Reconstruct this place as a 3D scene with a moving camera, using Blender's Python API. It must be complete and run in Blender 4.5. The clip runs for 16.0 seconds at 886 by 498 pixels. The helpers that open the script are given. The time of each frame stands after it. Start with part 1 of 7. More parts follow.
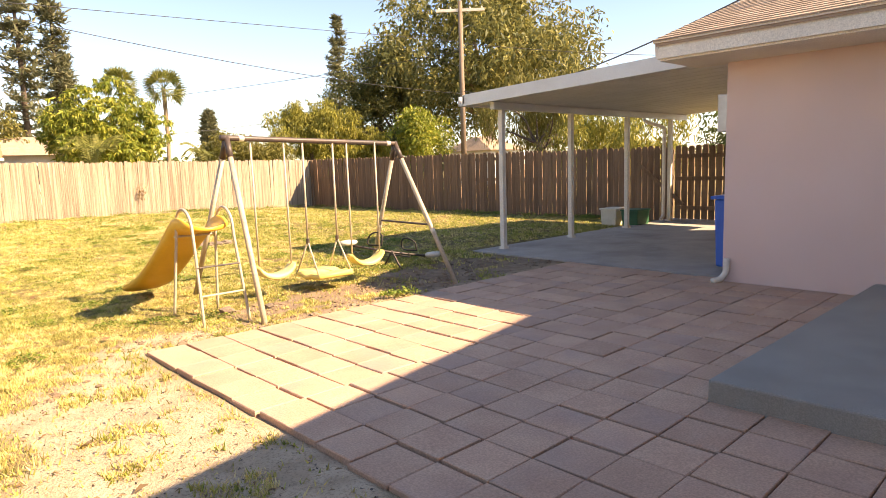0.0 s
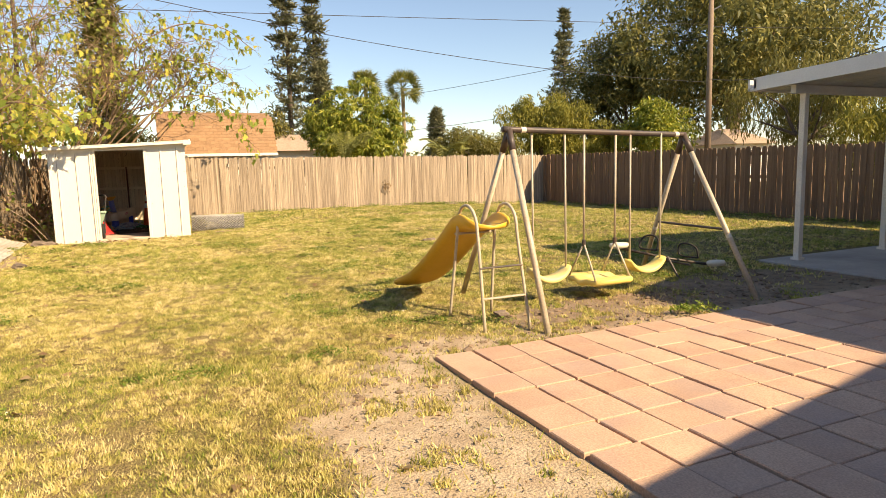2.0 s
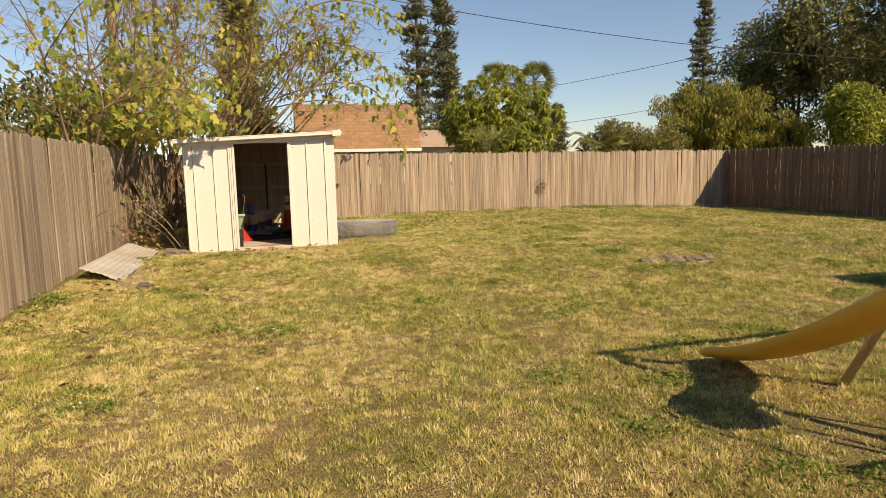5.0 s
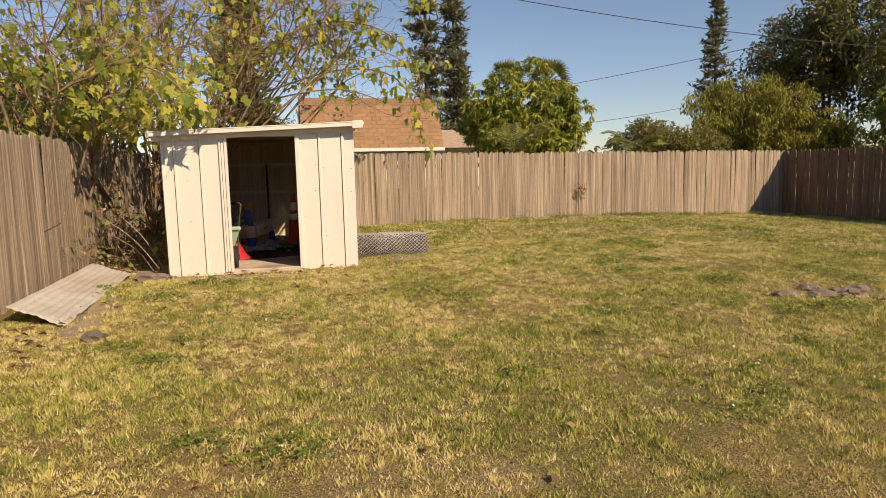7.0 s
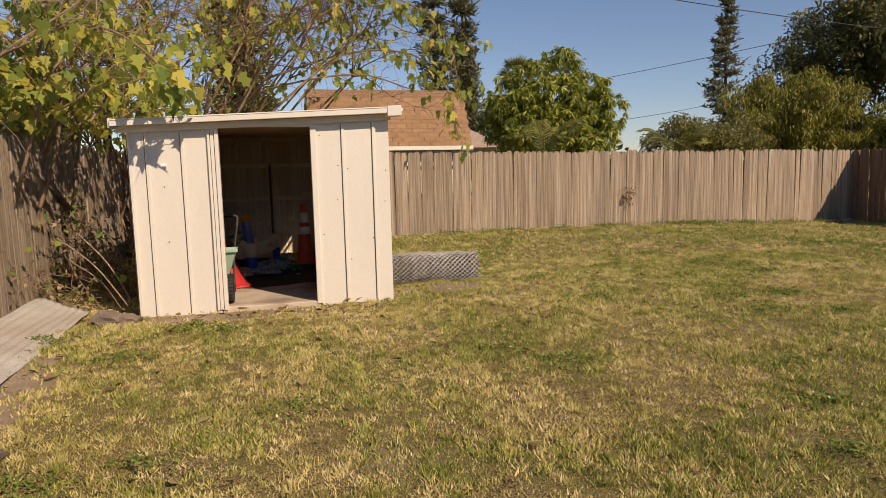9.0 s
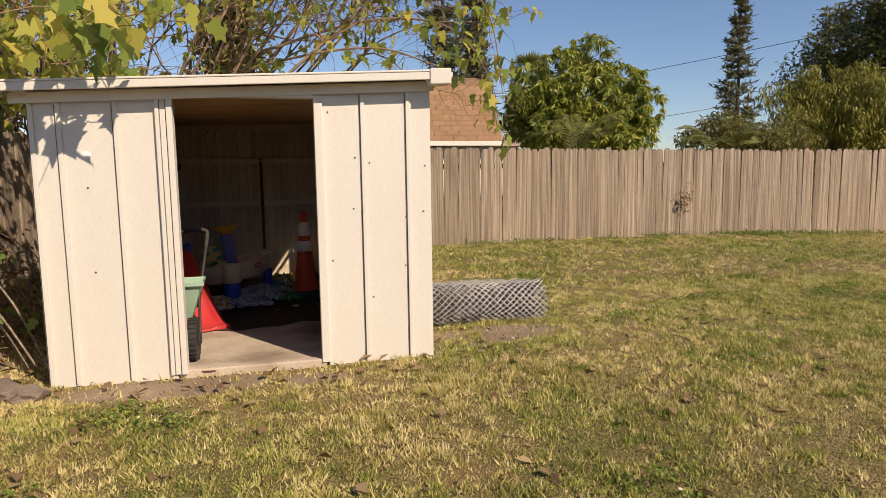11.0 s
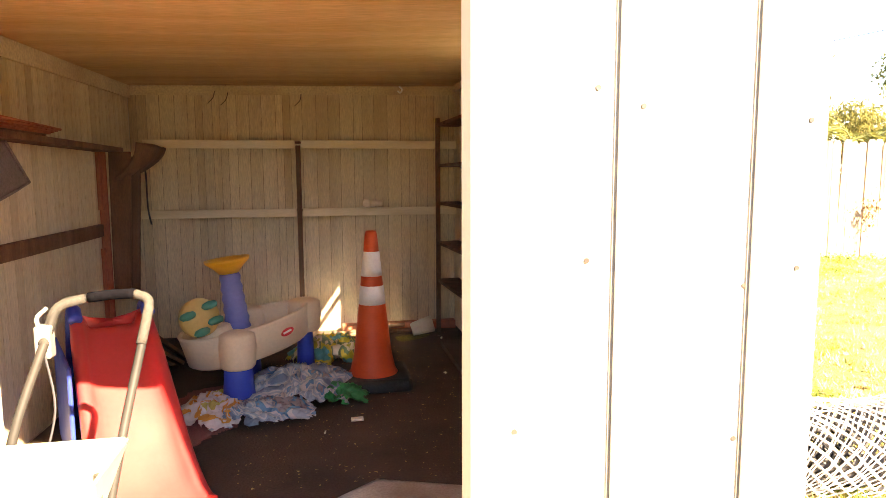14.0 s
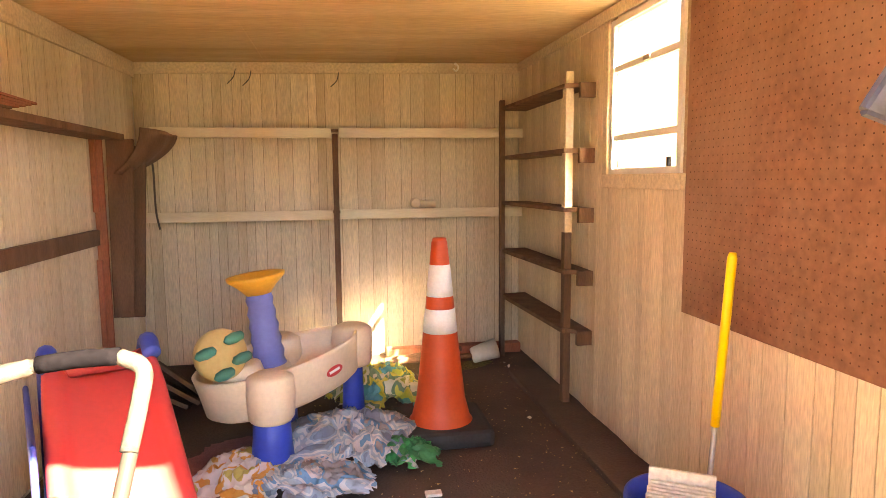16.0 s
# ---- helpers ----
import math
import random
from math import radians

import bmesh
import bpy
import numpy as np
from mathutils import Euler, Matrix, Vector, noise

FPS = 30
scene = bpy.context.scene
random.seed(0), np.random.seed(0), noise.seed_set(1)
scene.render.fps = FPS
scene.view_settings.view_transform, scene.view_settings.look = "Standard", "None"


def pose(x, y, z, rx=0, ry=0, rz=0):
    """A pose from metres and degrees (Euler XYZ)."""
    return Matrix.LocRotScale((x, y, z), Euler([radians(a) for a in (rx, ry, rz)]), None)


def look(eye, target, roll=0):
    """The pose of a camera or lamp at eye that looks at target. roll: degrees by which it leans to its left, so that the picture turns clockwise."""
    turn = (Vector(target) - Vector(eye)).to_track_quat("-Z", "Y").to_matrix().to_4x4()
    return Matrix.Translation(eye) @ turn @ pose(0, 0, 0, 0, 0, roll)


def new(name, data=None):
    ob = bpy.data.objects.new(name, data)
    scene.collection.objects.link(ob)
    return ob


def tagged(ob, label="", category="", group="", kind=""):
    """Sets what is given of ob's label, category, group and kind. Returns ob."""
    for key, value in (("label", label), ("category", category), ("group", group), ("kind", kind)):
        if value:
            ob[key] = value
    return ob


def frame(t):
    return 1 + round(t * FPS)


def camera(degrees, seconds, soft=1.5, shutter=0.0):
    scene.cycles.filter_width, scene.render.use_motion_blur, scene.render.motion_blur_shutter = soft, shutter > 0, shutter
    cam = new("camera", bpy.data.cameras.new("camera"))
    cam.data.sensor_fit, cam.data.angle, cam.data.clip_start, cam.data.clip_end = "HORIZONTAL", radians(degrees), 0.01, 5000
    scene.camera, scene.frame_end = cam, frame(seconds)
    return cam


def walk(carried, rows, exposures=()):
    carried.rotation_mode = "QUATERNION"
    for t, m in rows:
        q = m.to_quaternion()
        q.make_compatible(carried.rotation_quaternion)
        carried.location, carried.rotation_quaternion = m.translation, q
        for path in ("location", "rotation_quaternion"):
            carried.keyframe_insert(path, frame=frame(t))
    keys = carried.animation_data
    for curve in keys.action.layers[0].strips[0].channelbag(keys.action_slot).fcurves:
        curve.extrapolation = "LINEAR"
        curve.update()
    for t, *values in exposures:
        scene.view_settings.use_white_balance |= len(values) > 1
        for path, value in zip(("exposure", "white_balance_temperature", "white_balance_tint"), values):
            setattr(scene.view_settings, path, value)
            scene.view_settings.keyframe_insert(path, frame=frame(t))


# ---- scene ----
cam = camera(69.9, 16.0, soft=0.75)
PATH = [
    (0, (0.001, 0.007, 1.348), (1.362, 1.449, 1.088), -1.8),
    (0.5, (0.022, 0.063, 1.347), (1.331, 1.552, 1.089), -1.8),
    (1, (-0.016, 0.204, 1.346), (1.164, 1.798, 1.09), -1.7),
    (1.5, (-0.103, 0.525, 1.363), (0.892, 2.241, 1.106), -1.6),
    (2, (-0.181, 0.928, 1.356), (0.632, 2.737, 1.101), -1.5),
    (2.5, (-0.258, 1.424, 1.349), (0.363, 3.309, 1.097), -1.3),
    (3, (-0.326, 1.908, 1.354), (0.209, 3.819, 1.1), -1.4),
    (3.5, (-0.365, 2.392, 1.364), (0.153, 4.307, 1.111), -1.2),
    (4, (-0.423, 2.88, 1.362), (0.08, 4.799, 1.108), -1.3),
    (6.5, (-0.519, 5.754, 1.344), (-0.04, 7.68, 1.101), -1.4),
    (7, (-0.548, 6.356, 1.342), (-0.063, 8.281, 1.101), -1.3),
    (7.5, (-0.581, 6.955, 1.332), (-0.096, 8.881, 1.093), -1.2),
    (8, (-0.619, 7.494, 1.325), (-0.134, 9.42, 1.09), -1.2),
    (8.5, (-0.629, 8.08, 1.357), (-0.144, 10.005, 1.119), -1.2),
    (9, (-0.658, 8.624, 1.369), (-0.169, 10.549, 1.133), -1.3),
    (11.5, (-0.518, 11.346, 1.348), (-0.033, 13.273, 1.117), -0.7),
    (12, (-0.478, 11.925, 1.345), (-0.011, 13.857, 1.118), -0.8),
    (12.5, (-0.508, 12.466, 1.37), (-0.071, 14.403, 1.127), -0.2),
    (13, (-0.502, 12.972, 1.307), (-0.087, 14.915, 1.078), -0.3),
    (13.5, (-0.533, 13.443, 1.31), (-0.149, 15.392, 1.081), -0.2),
    (14, (-0.616, 13.867, 1.303), (-0.25, 15.82, 1.078), -0.3),
    (14.5, (-0.668, 14.249, 1.26), (-0.318, 16.207, 1.045), -0.3),
    (15, (-0.713, 14.48, 1.283), (-0.389, 16.44, 1.049), -0.4),
    (15.5, (-0.776, 14.653, 1.277), (-0.453, 16.614, 1.049), -0.5),
    (16, (-0.804, 14.714, 1.259), (-0.471, 16.674, 1.041), -0.5),
]
EXPOSURES = [(0.0, 1.7, 8500, 22), (1.0, 1.26, 8400, 19), (2.0, 0.98, 8100, 15), (3.5, 0.58, 7800, 15), (7.0, 0.22, 7400, 19), (9.0, -0.02, 7000, 21), (11.5, 0.24, 6600, 18), (12.5, 0.46, 6600, 24), (12.9, 0.66, 7100, 21), (13.2, 2.05, 8100, 20), (13.5, 2.45, 8100, 20), (14.0, 3.45, 8200, 20), (14.6, 3.85, 8400, 20), (15.2, 4.3, 8500, 18), (16.0, 4.75, 8400, 19)]
walk(cam, [(t, look(eye, target, roll)) for t, eye, target, roll in PATH], EXPOSURES)

# ---- world and sun ----
SUN = Vector((0.50, -0.8, 0.72)).normalized()
world = bpy.data.worlds.new("sky")
scene.world = world
world.use_nodes = True
wn = world.node_tree.nodes
sky = wn.new("ShaderNodeTexSky")
sky.sky_type, sky.sun_disc = "NISHITA", False
sky.sun_elevation, sky.sun_rotation = math.asin(SUN.z), math.atan2(SUN.x, SUN.y)
sky.air_density, sky.dust_density, sky.ozone_density = 1.0, 0.15, 4.0
world.node_tree.links.new(sky.outputs[0], wn["Background"].inputs[0])
wn["Background"].inputs[1].default_value = 0.098
sun_data = bpy.data.lights.new("sun", "SUN")
sun_data.energy, sun_data.angle, sun_data.color = 4.9, radians(0.53), (1.0, 0.875, 0.66)
sun = new("sun", sun_data)
sun.matrix_world = look(SUN * 60, (0, 0, 0))

# ---- materials ----
RNG = np.random.default_rng(7)


def mat(name, a, b, scale=6.0, fine=60.0, rough=0.75, bump=0.15, metal=0.0, stretch=(1, 1, 1), island=0.0, obrand=0.0, stain=None, stain_amt=0.5, spec=0.4, wave=0.0, subs=0.0):
    """Procedural surface: two colours mixed at two scales, fine relief, optional stains and per-piece variation."""
    m = bpy.data.materials.new(name)
    m.use_nodes = True
    nt = m.node_tree
    N, Lk = nt.nodes, nt.links
    p = N["Principled BSDF"]
    co = N.new("ShaderNodeTexCoord")
    mp = N.new("ShaderNodeMapping")
    mp.inputs["Scale"].default_value = stretch
    Lk.new(co.outputs["Object"], mp.inputs[0])
    vec = mp.outputs[0]
    if obrand or island:
        rnd = N.new("ShaderNodeObjectInfo").outputs["Random"] if obrand else N.new("ShaderNodeNewGeometry").outputs["Random Per Island"]
        sh = N.new("ShaderNodeVectorMath")
        sh.operation = "SCALE"
        sh.inputs[0].default_value = (37, 23, 51)
        Lk.new(rnd, sh.inputs["Scale"])
        ad = N.new("ShaderNodeVectorMath")
        Lk.new(vec, ad.inputs[0])
        Lk.new(sh.outputs[0], ad.inputs[1])
        vec = ad.outputs[0]
    n1 = N.new("ShaderNodeTexNoise")
    n1.inputs["Scale"].default_value, n1.inputs["Detail"].default_value = scale, 5
    n2 = N.new("ShaderNodeTexNoise")
    n2.inputs["Scale"].default_value, n2.inputs["Detail"].default_value = fine, 4
    Lk.new(vec, n1.inputs["Vector"])
    Lk.new(vec, n2.inputs["Vector"])
    r1 = N.new("ShaderNodeMapRange")
    r1.inputs[1].default_value, r1.inputs[2].default_value = 0.3, 0.7
    Lk.new(n1.outputs["Fac"], r1.inputs[0])
    mx = N.new("ShaderNodeMix")
    mx.data_type = "RGBA"
    mx.inputs[6].default_value, mx.inputs[7].default_value = (*a, 1), (*b, 1)
    Lk.new(r1.outputs[0], mx.inputs[0])
    col = mx.outputs[2]
    hs = N.new("ShaderNodeHueSaturation")
    r2 = N.new("ShaderNodeMapRange")
    r2.inputs[1].default_value, r2.inputs[2].default_value, r2.inputs[3].default_value, r2.inputs[4].default_value = 0.3, 0.7, 1 - (0.18 if bump > 0.06 else 0.05), 1 + (0.18 if bump > 0.06 else 0.05)
    Lk.new(n2.outputs["Fac"], r2.inputs[0])
    val = r2.outputs[0]
    amt = obrand or island
    if amt:
        r3 = N.new("ShaderNodeMapRange")
        r3.inputs[3].default_value, r3.inputs[4].default_value = 1 - amt, 1 + amt
        Lk.new(rnd, r3.inputs[0])
        mu = N.new("ShaderNodeMath")
        mu.operation = "MULTIPLY"
        Lk.new(val, mu.inputs[0])
        Lk.new(r3.outputs[0], mu.inputs[1])
        val = mu.outputs[0]
    Lk.new(val, hs.inputs["Value"])
    Lk.new(col, hs.inputs["Color"])
    col = hs.outputs[0]
    if stain:
        n3 = N.new("ShaderNodeTexNoise")
        n3.inputs["Scale"].default_value, n3.inputs["Detail"].default_value = scale * 0.45, 6
        Lk.new(vec, n3.inputs["Vector"])
        r4 = N.new("ShaderNodeMapRange")
        r4.inputs[1].default_value, r4.inputs[2].default_value, r4.inputs[4].default_value = 0.5, 0.72, stain_amt
        Lk.new(n3.outputs["Fac"], r4.inputs[0])
        ms = N.new("ShaderNodeMix")
        ms.data_type = "RGBA"
        ms.inputs[7].default_value = (*stain, 1)
        Lk.new(r4.outputs[0], ms.inputs[0])
        Lk.new(col, ms.inputs[6])
        col = ms.outputs[2]
    Lk.new(col, p.inputs["Base Color"])
    rr = N.new("ShaderNodeMapRange")
    rr.inputs[3].default_value, rr.inputs[4].default_value = max(rough - 0.12, 0.05), min(rough + 0.12, 1)
    Lk.new(n1.outputs["Fac"], rr.inputs[0])
    Lk.new(rr.outputs[0], p.inputs["Roughness"])
    p.inputs["Metallic"].default_value = metal
    p.inputs["Specular IOR Level"].default_value = spec
    if subs:
        p.inputs["Subsurface Weight"].default_value = subs
        p.inputs["Subsurface Radius"].default_value = (0.02, 0.01, 0.01)
    if bump:
        bp = N.new("ShaderNodeBump")
        bp.inputs["Strength"].default_value, bp.inputs["Distance"].default_value = bump, 0.01
        Lk.new(n2.outputs["Fac"], bp.inputs["Height"])
        Lk.new(bp.outputs[0], p.inputs["Normal"])
    return m


def leafmat(name, a, b, c, rough=0.55, light=0.35, tone=0.0):
    """Leaves: three colours by leaf, light passing through."""
    m = bpy.data.materials.new(name)
    m.use_nodes = True
    nt = m.node_tree
    N, Lk = nt.nodes, nt.links
    p = N["Principled BSDF"]
    rnd = N.new("ShaderNodeNewGeometry").outputs["Random Per Island"]
    ramp = N.new("ShaderNodeValToRGB")
    e = ramp.color_ramp.elements
    e[0].color, e[1].color = (*a, 1), (*c, 1)
    e.new(0.5).color = (*b, 1)
    if tone:
        at = N.new("ShaderNodeAttribute")
        at.attribute_name = "tone"
        mx = N.new("ShaderNodeMix")
        mx.inputs[0].default_value = tone
        Lk.new(rnd, mx.inputs[2])
        Lk.new(at.outputs["Fac"], mx.inputs[3])
        rnd = mx.outputs[0]
    Lk.new(rnd, ramp.inputs[0])
    Lk.new(ramp.outputs[0], p.inputs["Base Color"])
    p.inputs["Roughness"].default_value = rough
    p.inputs["Specular IOR Level"].default_value = 0.3
    tr = N.new("ShaderNodeBsdfTranslucent")
    Lk.new(ramp.outputs[0], tr.inputs[0])
    mix = N.new("ShaderNodeMixShader")
    mix.inputs[0].default_value = light
    Lk.new(p.outputs[0], mix.inputs[1])
    Lk.new(tr.outputs[0], mix.inputs[2])
    Lk.new(mix.outputs[0], N["Material Output"].inputs[0])
    return m


FENCE_WOOD = mat("weathered fence wood", (0.50, 0.395, 0.285), (0.205, 0.152, 0.107), 4, 60, 0.85, 0.9, stretch=(9, 9, 0.3), obrand=0.2, stain=(0.14, 0.10, 0.07), stain_amt=0.7)
# darker brown than FENCE_WOOD, for the right fence, gate and corner post
FENCE_DARK = mat("dark brown fence wood", (0.24, 0.15, 0.09), (0.15, 0.09, 0.055), 3, 45, 0.85, 0.5, stretch=(6, 6, 0.5), obrand=0.2, stain=(0.09, 0.06, 0.04))
PAVER = mat("terracotta concrete paver", (0.545, 0.362, 0.252), (0.455, 0.286, 0.203), 3, 90, 0.85, 0.25, obrand=0.09, stain=(0.33, 0.255, 0.235), stain_amt=0.55)
CONCRETE = mat("grey concrete", (0.42, 0.39, 0.35), (0.34, 0.315, 0.28), 2.5, 120, 0.88, 0.2, stain=(0.17, 0.155, 0.14), stain_amt=0.5)
STEP_PAINT = mat("worn grey painted concrete", (0.31, 0.30, 0.262), (0.255, 0.247, 0.215), 2, 140, 0.8, 0.2, stain=(0.15, 0.15, 0.145), stain_amt=0.5)
STUCCO = mat("pale pink stucco", (0.76, 0.59, 0.53), (0.70, 0.535, 0.48), 1.2, 160, 0.92, 0.5, stain=(0.47, 0.36, 0.33), stain_amt=0.35)
WHITE_PAINT = mat("cream white paint", (0.78, 0.73, 0.63), (0.72, 0.66, 0.56), 3, 80, 0.6, 0.1, stain=(0.55, 0.48, 0.38), stain_amt=0.3)
SHED_PAINT = mat("cream painted siding", (0.68, 0.635, 0.56), (0.655, 0.61, 0.535), 2.2, 90, 0.6, 0.05, stretch=(3, 3, 0.6), stain=(0.62, 0.57, 0.50), stain_amt=0.06)
SHED_DARK_LINE = mat("dark seam and batten shadow line", (0.20, 0.18, 0.155), (0.13, 0.117, 0.10), 8, 60, 0.8, 0.2)
ALU = mat("white aluminium sheet", (0.72, 0.71, 0.68), (0.64, 0.63, 0.60), 2, 60, 0.38, 0.03, stain=(0.5, 0.48, 0.44), stain_amt=0.3, spec=0.6)
SHINGLE = mat("pale tan roof shingle", (0.42, 0.31, 0.23), (0.34, 0.25, 0.18), 5, 150, 0.95, 0.4, island=0.16)
SHINGLE_RED = mat("red-brown roof shingle", (0.33, 0.195, 0.105), (0.26, 0.15, 0.08), 5, 120, 0.95, 0.4, island=0.09)
PANEL = mat("yellowed white wall panelling", (0.70, 0.605, 0.445), (0.60, 0.495, 0.345), 1.6, 50, 0.6, 0.15, stretch=(4, 4, 0.5), obrand=0.07, stain=(0.40, 0.29, 0.16), stain_amt=0.5)
BACKING = mat("grimy groove between panels", (0.40, 0.32, 0.21), (0.30, 0.23, 0.15), 5, 60, 0.8, 0.1)
CEIL = mat("yellowed plywood ceiling", (0.64, 0.48, 0.27), (0.52, 0.36, 0.18), 1.3, 26, 0.7, 0.15, stretch=(0.5, 5, 1), stain=(0.40, 0.25, 0.11), stain_amt=0.5)
TRIM_OLD = mat("old cream trim board", (0.68, 0.58, 0.42), (0.58, 0.48, 0.33), 4, 70, 0.6, 0.15, stain=(0.38, 0.27, 0.16), stain_amt=0.4)
RAW_WOOD = mat("dark old lumber", (0.17, 0.09, 0.05), (0.10, 0.055, 0.032), 3, 40, 0.8, 0.3, stretch=(5, 5, 1), obrand=0.2)
RED_WOOD = mat("reddish lumber", (0.36, 0.13, 0.07), (0.26, 0.09, 0.05), 3, 40, 0.8, 0.25, stretch=(5, 5, 1), obrand=0.15)
PEG = mat("brown hardboard", (0.26, 0.132, 0.08), (0.185, 0.092, 0.056), 3.5, 40, 0.6, 0.15, stain=(0.36, 0.225, 0.15), stain_amt=0.6)
PEG_HOLE = mat("dark peg hole", (0.11, 0.05, 0.027), (0.08, 0.035, 0.02), 5, 60, 0.9, 0)
FLOOR_DARK = mat("dark brown floor", (0.085, 0.052, 0.036), (0.052, 0.033, 0.024), 3, 90, 0.85, 0.4, stain=(0.15, 0.10, 0.07), stain_amt=0.35)
FLOOR_SLAB = mat("dusty concrete slab", (0.58, 0.48, 0.37), (0.48, 0.385, 0.285), 4, 110, 0.85, 0.2, stain=(0.17, 0.11, 0.07), stain_amt=0.95)
YELLOW = mat("faded yellow plastic", (0.74, 0.44, 0.06), (0.68, 0.385, 0.045), 3, 60, 0.45, 0.05, stain=(0.74, 0.50, 0.12), stain_amt=0.5)
YELLOW_PALE = mat("sun-bleached yellow plastic", (0.78, 0.62, 0.20), (0.72, 0.55, 0.14), 4, 60, 0.5, 0.05, stain=(0.80, 0.74, 0.50), stain_amt=0.6)
BONE = mat("bleached white plastic", (0.70, 0.66, 0.55), (0.62, 0.57, 0.45), 6, 60, 0.55, 0.05)
TUBE = mat("weathered beige steel tube", (0.52, 0.45, 0.34), (0.42, 0.36, 0.27), 7, 60, 0.5, 0.08, stain=(0.26, 0.14, 0.08), stain_amt=0.35, spec=0.5)
TUBE_DARK = mat("dark brown steel tube", (0.085, 0.065, 0.055), (0.05, 0.04, 0.035), 7, 60, 0.45, 0.08, stain=(0.17, 0.09, 0.05), stain_amt=0.4)
GALV = mat("galvanised steel", (0.50, 0.49, 0.47), (0.38, 0.37, 0.35), 6, 70, 0.45, 0.05, metal=0.6, stain=(0.30, 0.22, 0.16), stain_amt=0.3)
WIRE_SHADE = mat("dark wire for shade inside the roll", (0.10, 0.09, 0.085), (0.06, 0.055, 0.05), 9, 60, 0.7, 0.0)
WIRE = mat("grey galvanised wire", (0.56, 0.54, 0.51), (0.42, 0.40, 0.38), 9, 60, 0.6, 0.0, metal=0.2)
SHEET = mat("weathered grey corrugated sheet", (0.50, 0.465, 0.41), (0.40, 0.365, 0.32), 3, 60, 0.8, 0.15, stain=(0.33, 0.26, 0.19), stain_amt=0.6)
BARK = mat("pale bark", (0.33, 0.25, 0.16), (0.22, 0.16, 0.10), 6, 40, 0.9, 0.6, stretch=(3, 3, 0.7))
BARK_DARK = mat("dark bark", (0.13, 0.095, 0.07), (0.08, 0.06, 0.045), 6, 40, 0.9, 0.6, stretch=(3, 3, 0.7))
TWIG = mat("brown twig bark", (0.30, 0.20, 0.12), (0.19, 0.125, 0.08), 8, 60, 0.9, 0.3)
POLE_WOOD = mat("weathered pole wood", (0.26, 0.19, 0.14), (0.19, 0.14, 0.10), 4, 50, 0.9, 0.4, stretch=(4, 4, 0.4))
CABLE = mat("black cable", (0.05, 0.05, 0.055), (0.035, 0.035, 0.04), 9, 60, 0.6, 0)
ORANGE = mat("orange cone plastic", (0.58, 0.078, 0.02), (0.48, 0.06, 0.016), 5, 70, 0.5, 0.05, stain=(0.52, 0.09, 0.03), stain_amt=0.4)
REFLECT = mat("scuffed white reflective band", (0.82, 0.80, 0.76), (0.74, 0.71, 0.66), 8, 90, 0.4, 0.02, stain=(0.5, 0.44, 0.38), stain_amt=0.4)
RUBBER = mat("black rubber", (0.035, 0.032, 0.03), (0.025, 0.023, 0.022), 8, 80, 0.8, 0.15, stain=(0.10, 0.075, 0.055), stain_amt=0.4)
TABLE_CREAM = mat("cream moulded plastic", (0.74, 0.60, 0.43), (0.68, 0.53, 0.37), 4, 60, 0.5, 0.05, stain=(0.52, 0.38, 0.27), stain_amt=0.35)
BLUE = mat("blue moulded plastic", (0.03, 0.07, 0.42), (0.025, 0.055, 0.35), 5, 60, 0.45, 0.05, stain=(0.08, 0.11, 0.33), stain_amt=0.4)
BLUE_FADED = mat("faded lavender blue plastic", (0.17, 0.19, 0.46), (0.13, 0.15, 0.40), 5, 60, 0.5, 0.05)
BIN_BLUE = mat("bright blue bin plastic", (0.03, 0.15, 0.55), (0.025, 0.12, 0.48), 5, 60, 0.45, 0.05)
AMBER = mat("amber yellow plastic", (0.80, 0.42, 0.05), (0.72, 0.34, 0.04), 5, 60, 0.5, 0.05)
STRAW = mat("dull yellow plastic", (0.52, 0.38, 0.15), (0.44, 0.30, 0.10), 5, 60, 0.5, 0.05)
TEAL = mat("dark green plastic", (0.05, 0.22, 0.16), (0.04, 0.17, 0.12), 5, 60, 0.5, 0.05)
RED = mat("red moulded plastic", (0.57, 0.045, 0.045), (0.50, 0.038, 0.04), 3, 60, 0.4, 0.05, stain=(0.64, 0.12, 0.10), stain_amt=0.35)
MINT = mat("pale green plastic", (0.36, 0.50, 0.36), (0.31, 0.45, 0.32), 5, 60, 0.5, 0.05, stain=(0.42, 0.45, 0.34), stain_amt=0.4)
HANDLE_GREY = mat("scuffed dark grey tube", (0.040, 0.038, 0.035), (0.026, 0.025, 0.023), 6, 70, 0.55, 0.06, spec=0.15, stain=(0.065, 0.05, 0.042), stain_amt=0.4)
POLE_YELLOW = mat("bright yellow handle sleeve", (0.82, 0.60, 0.02), (0.76, 0.54, 0.015), 6, 60, 0.4, 0.03)
GRIP = mat("worn black foam", (0.006, 0.0055, 0.007), (0.004, 0.004, 0.005), 9, 80, 0.95, 0.2, spec=0.0)
SLEEVE = mat("grey taped sleeve", (0.075, 0.068, 0.06), (0.05, 0.046, 0.041), 9, 80, 0.8, 0.3, spec=0.1)
LEDGE = mat("off-white ledge paint", (0.80, 0.71, 0.55), (0.70, 0.60, 0.44), 4, 40, 0.6, 0.05, stretch=(0.5, 3, 3), stain=(0.45, 0.33, 0.2), stain_amt=0.35)
GREY_CLOTH = mat("dusty grey cloth", (0.21, 0.175, 0.165), (0.15, 0.125, 0.12), 5, 90, 0.9, 0.2)
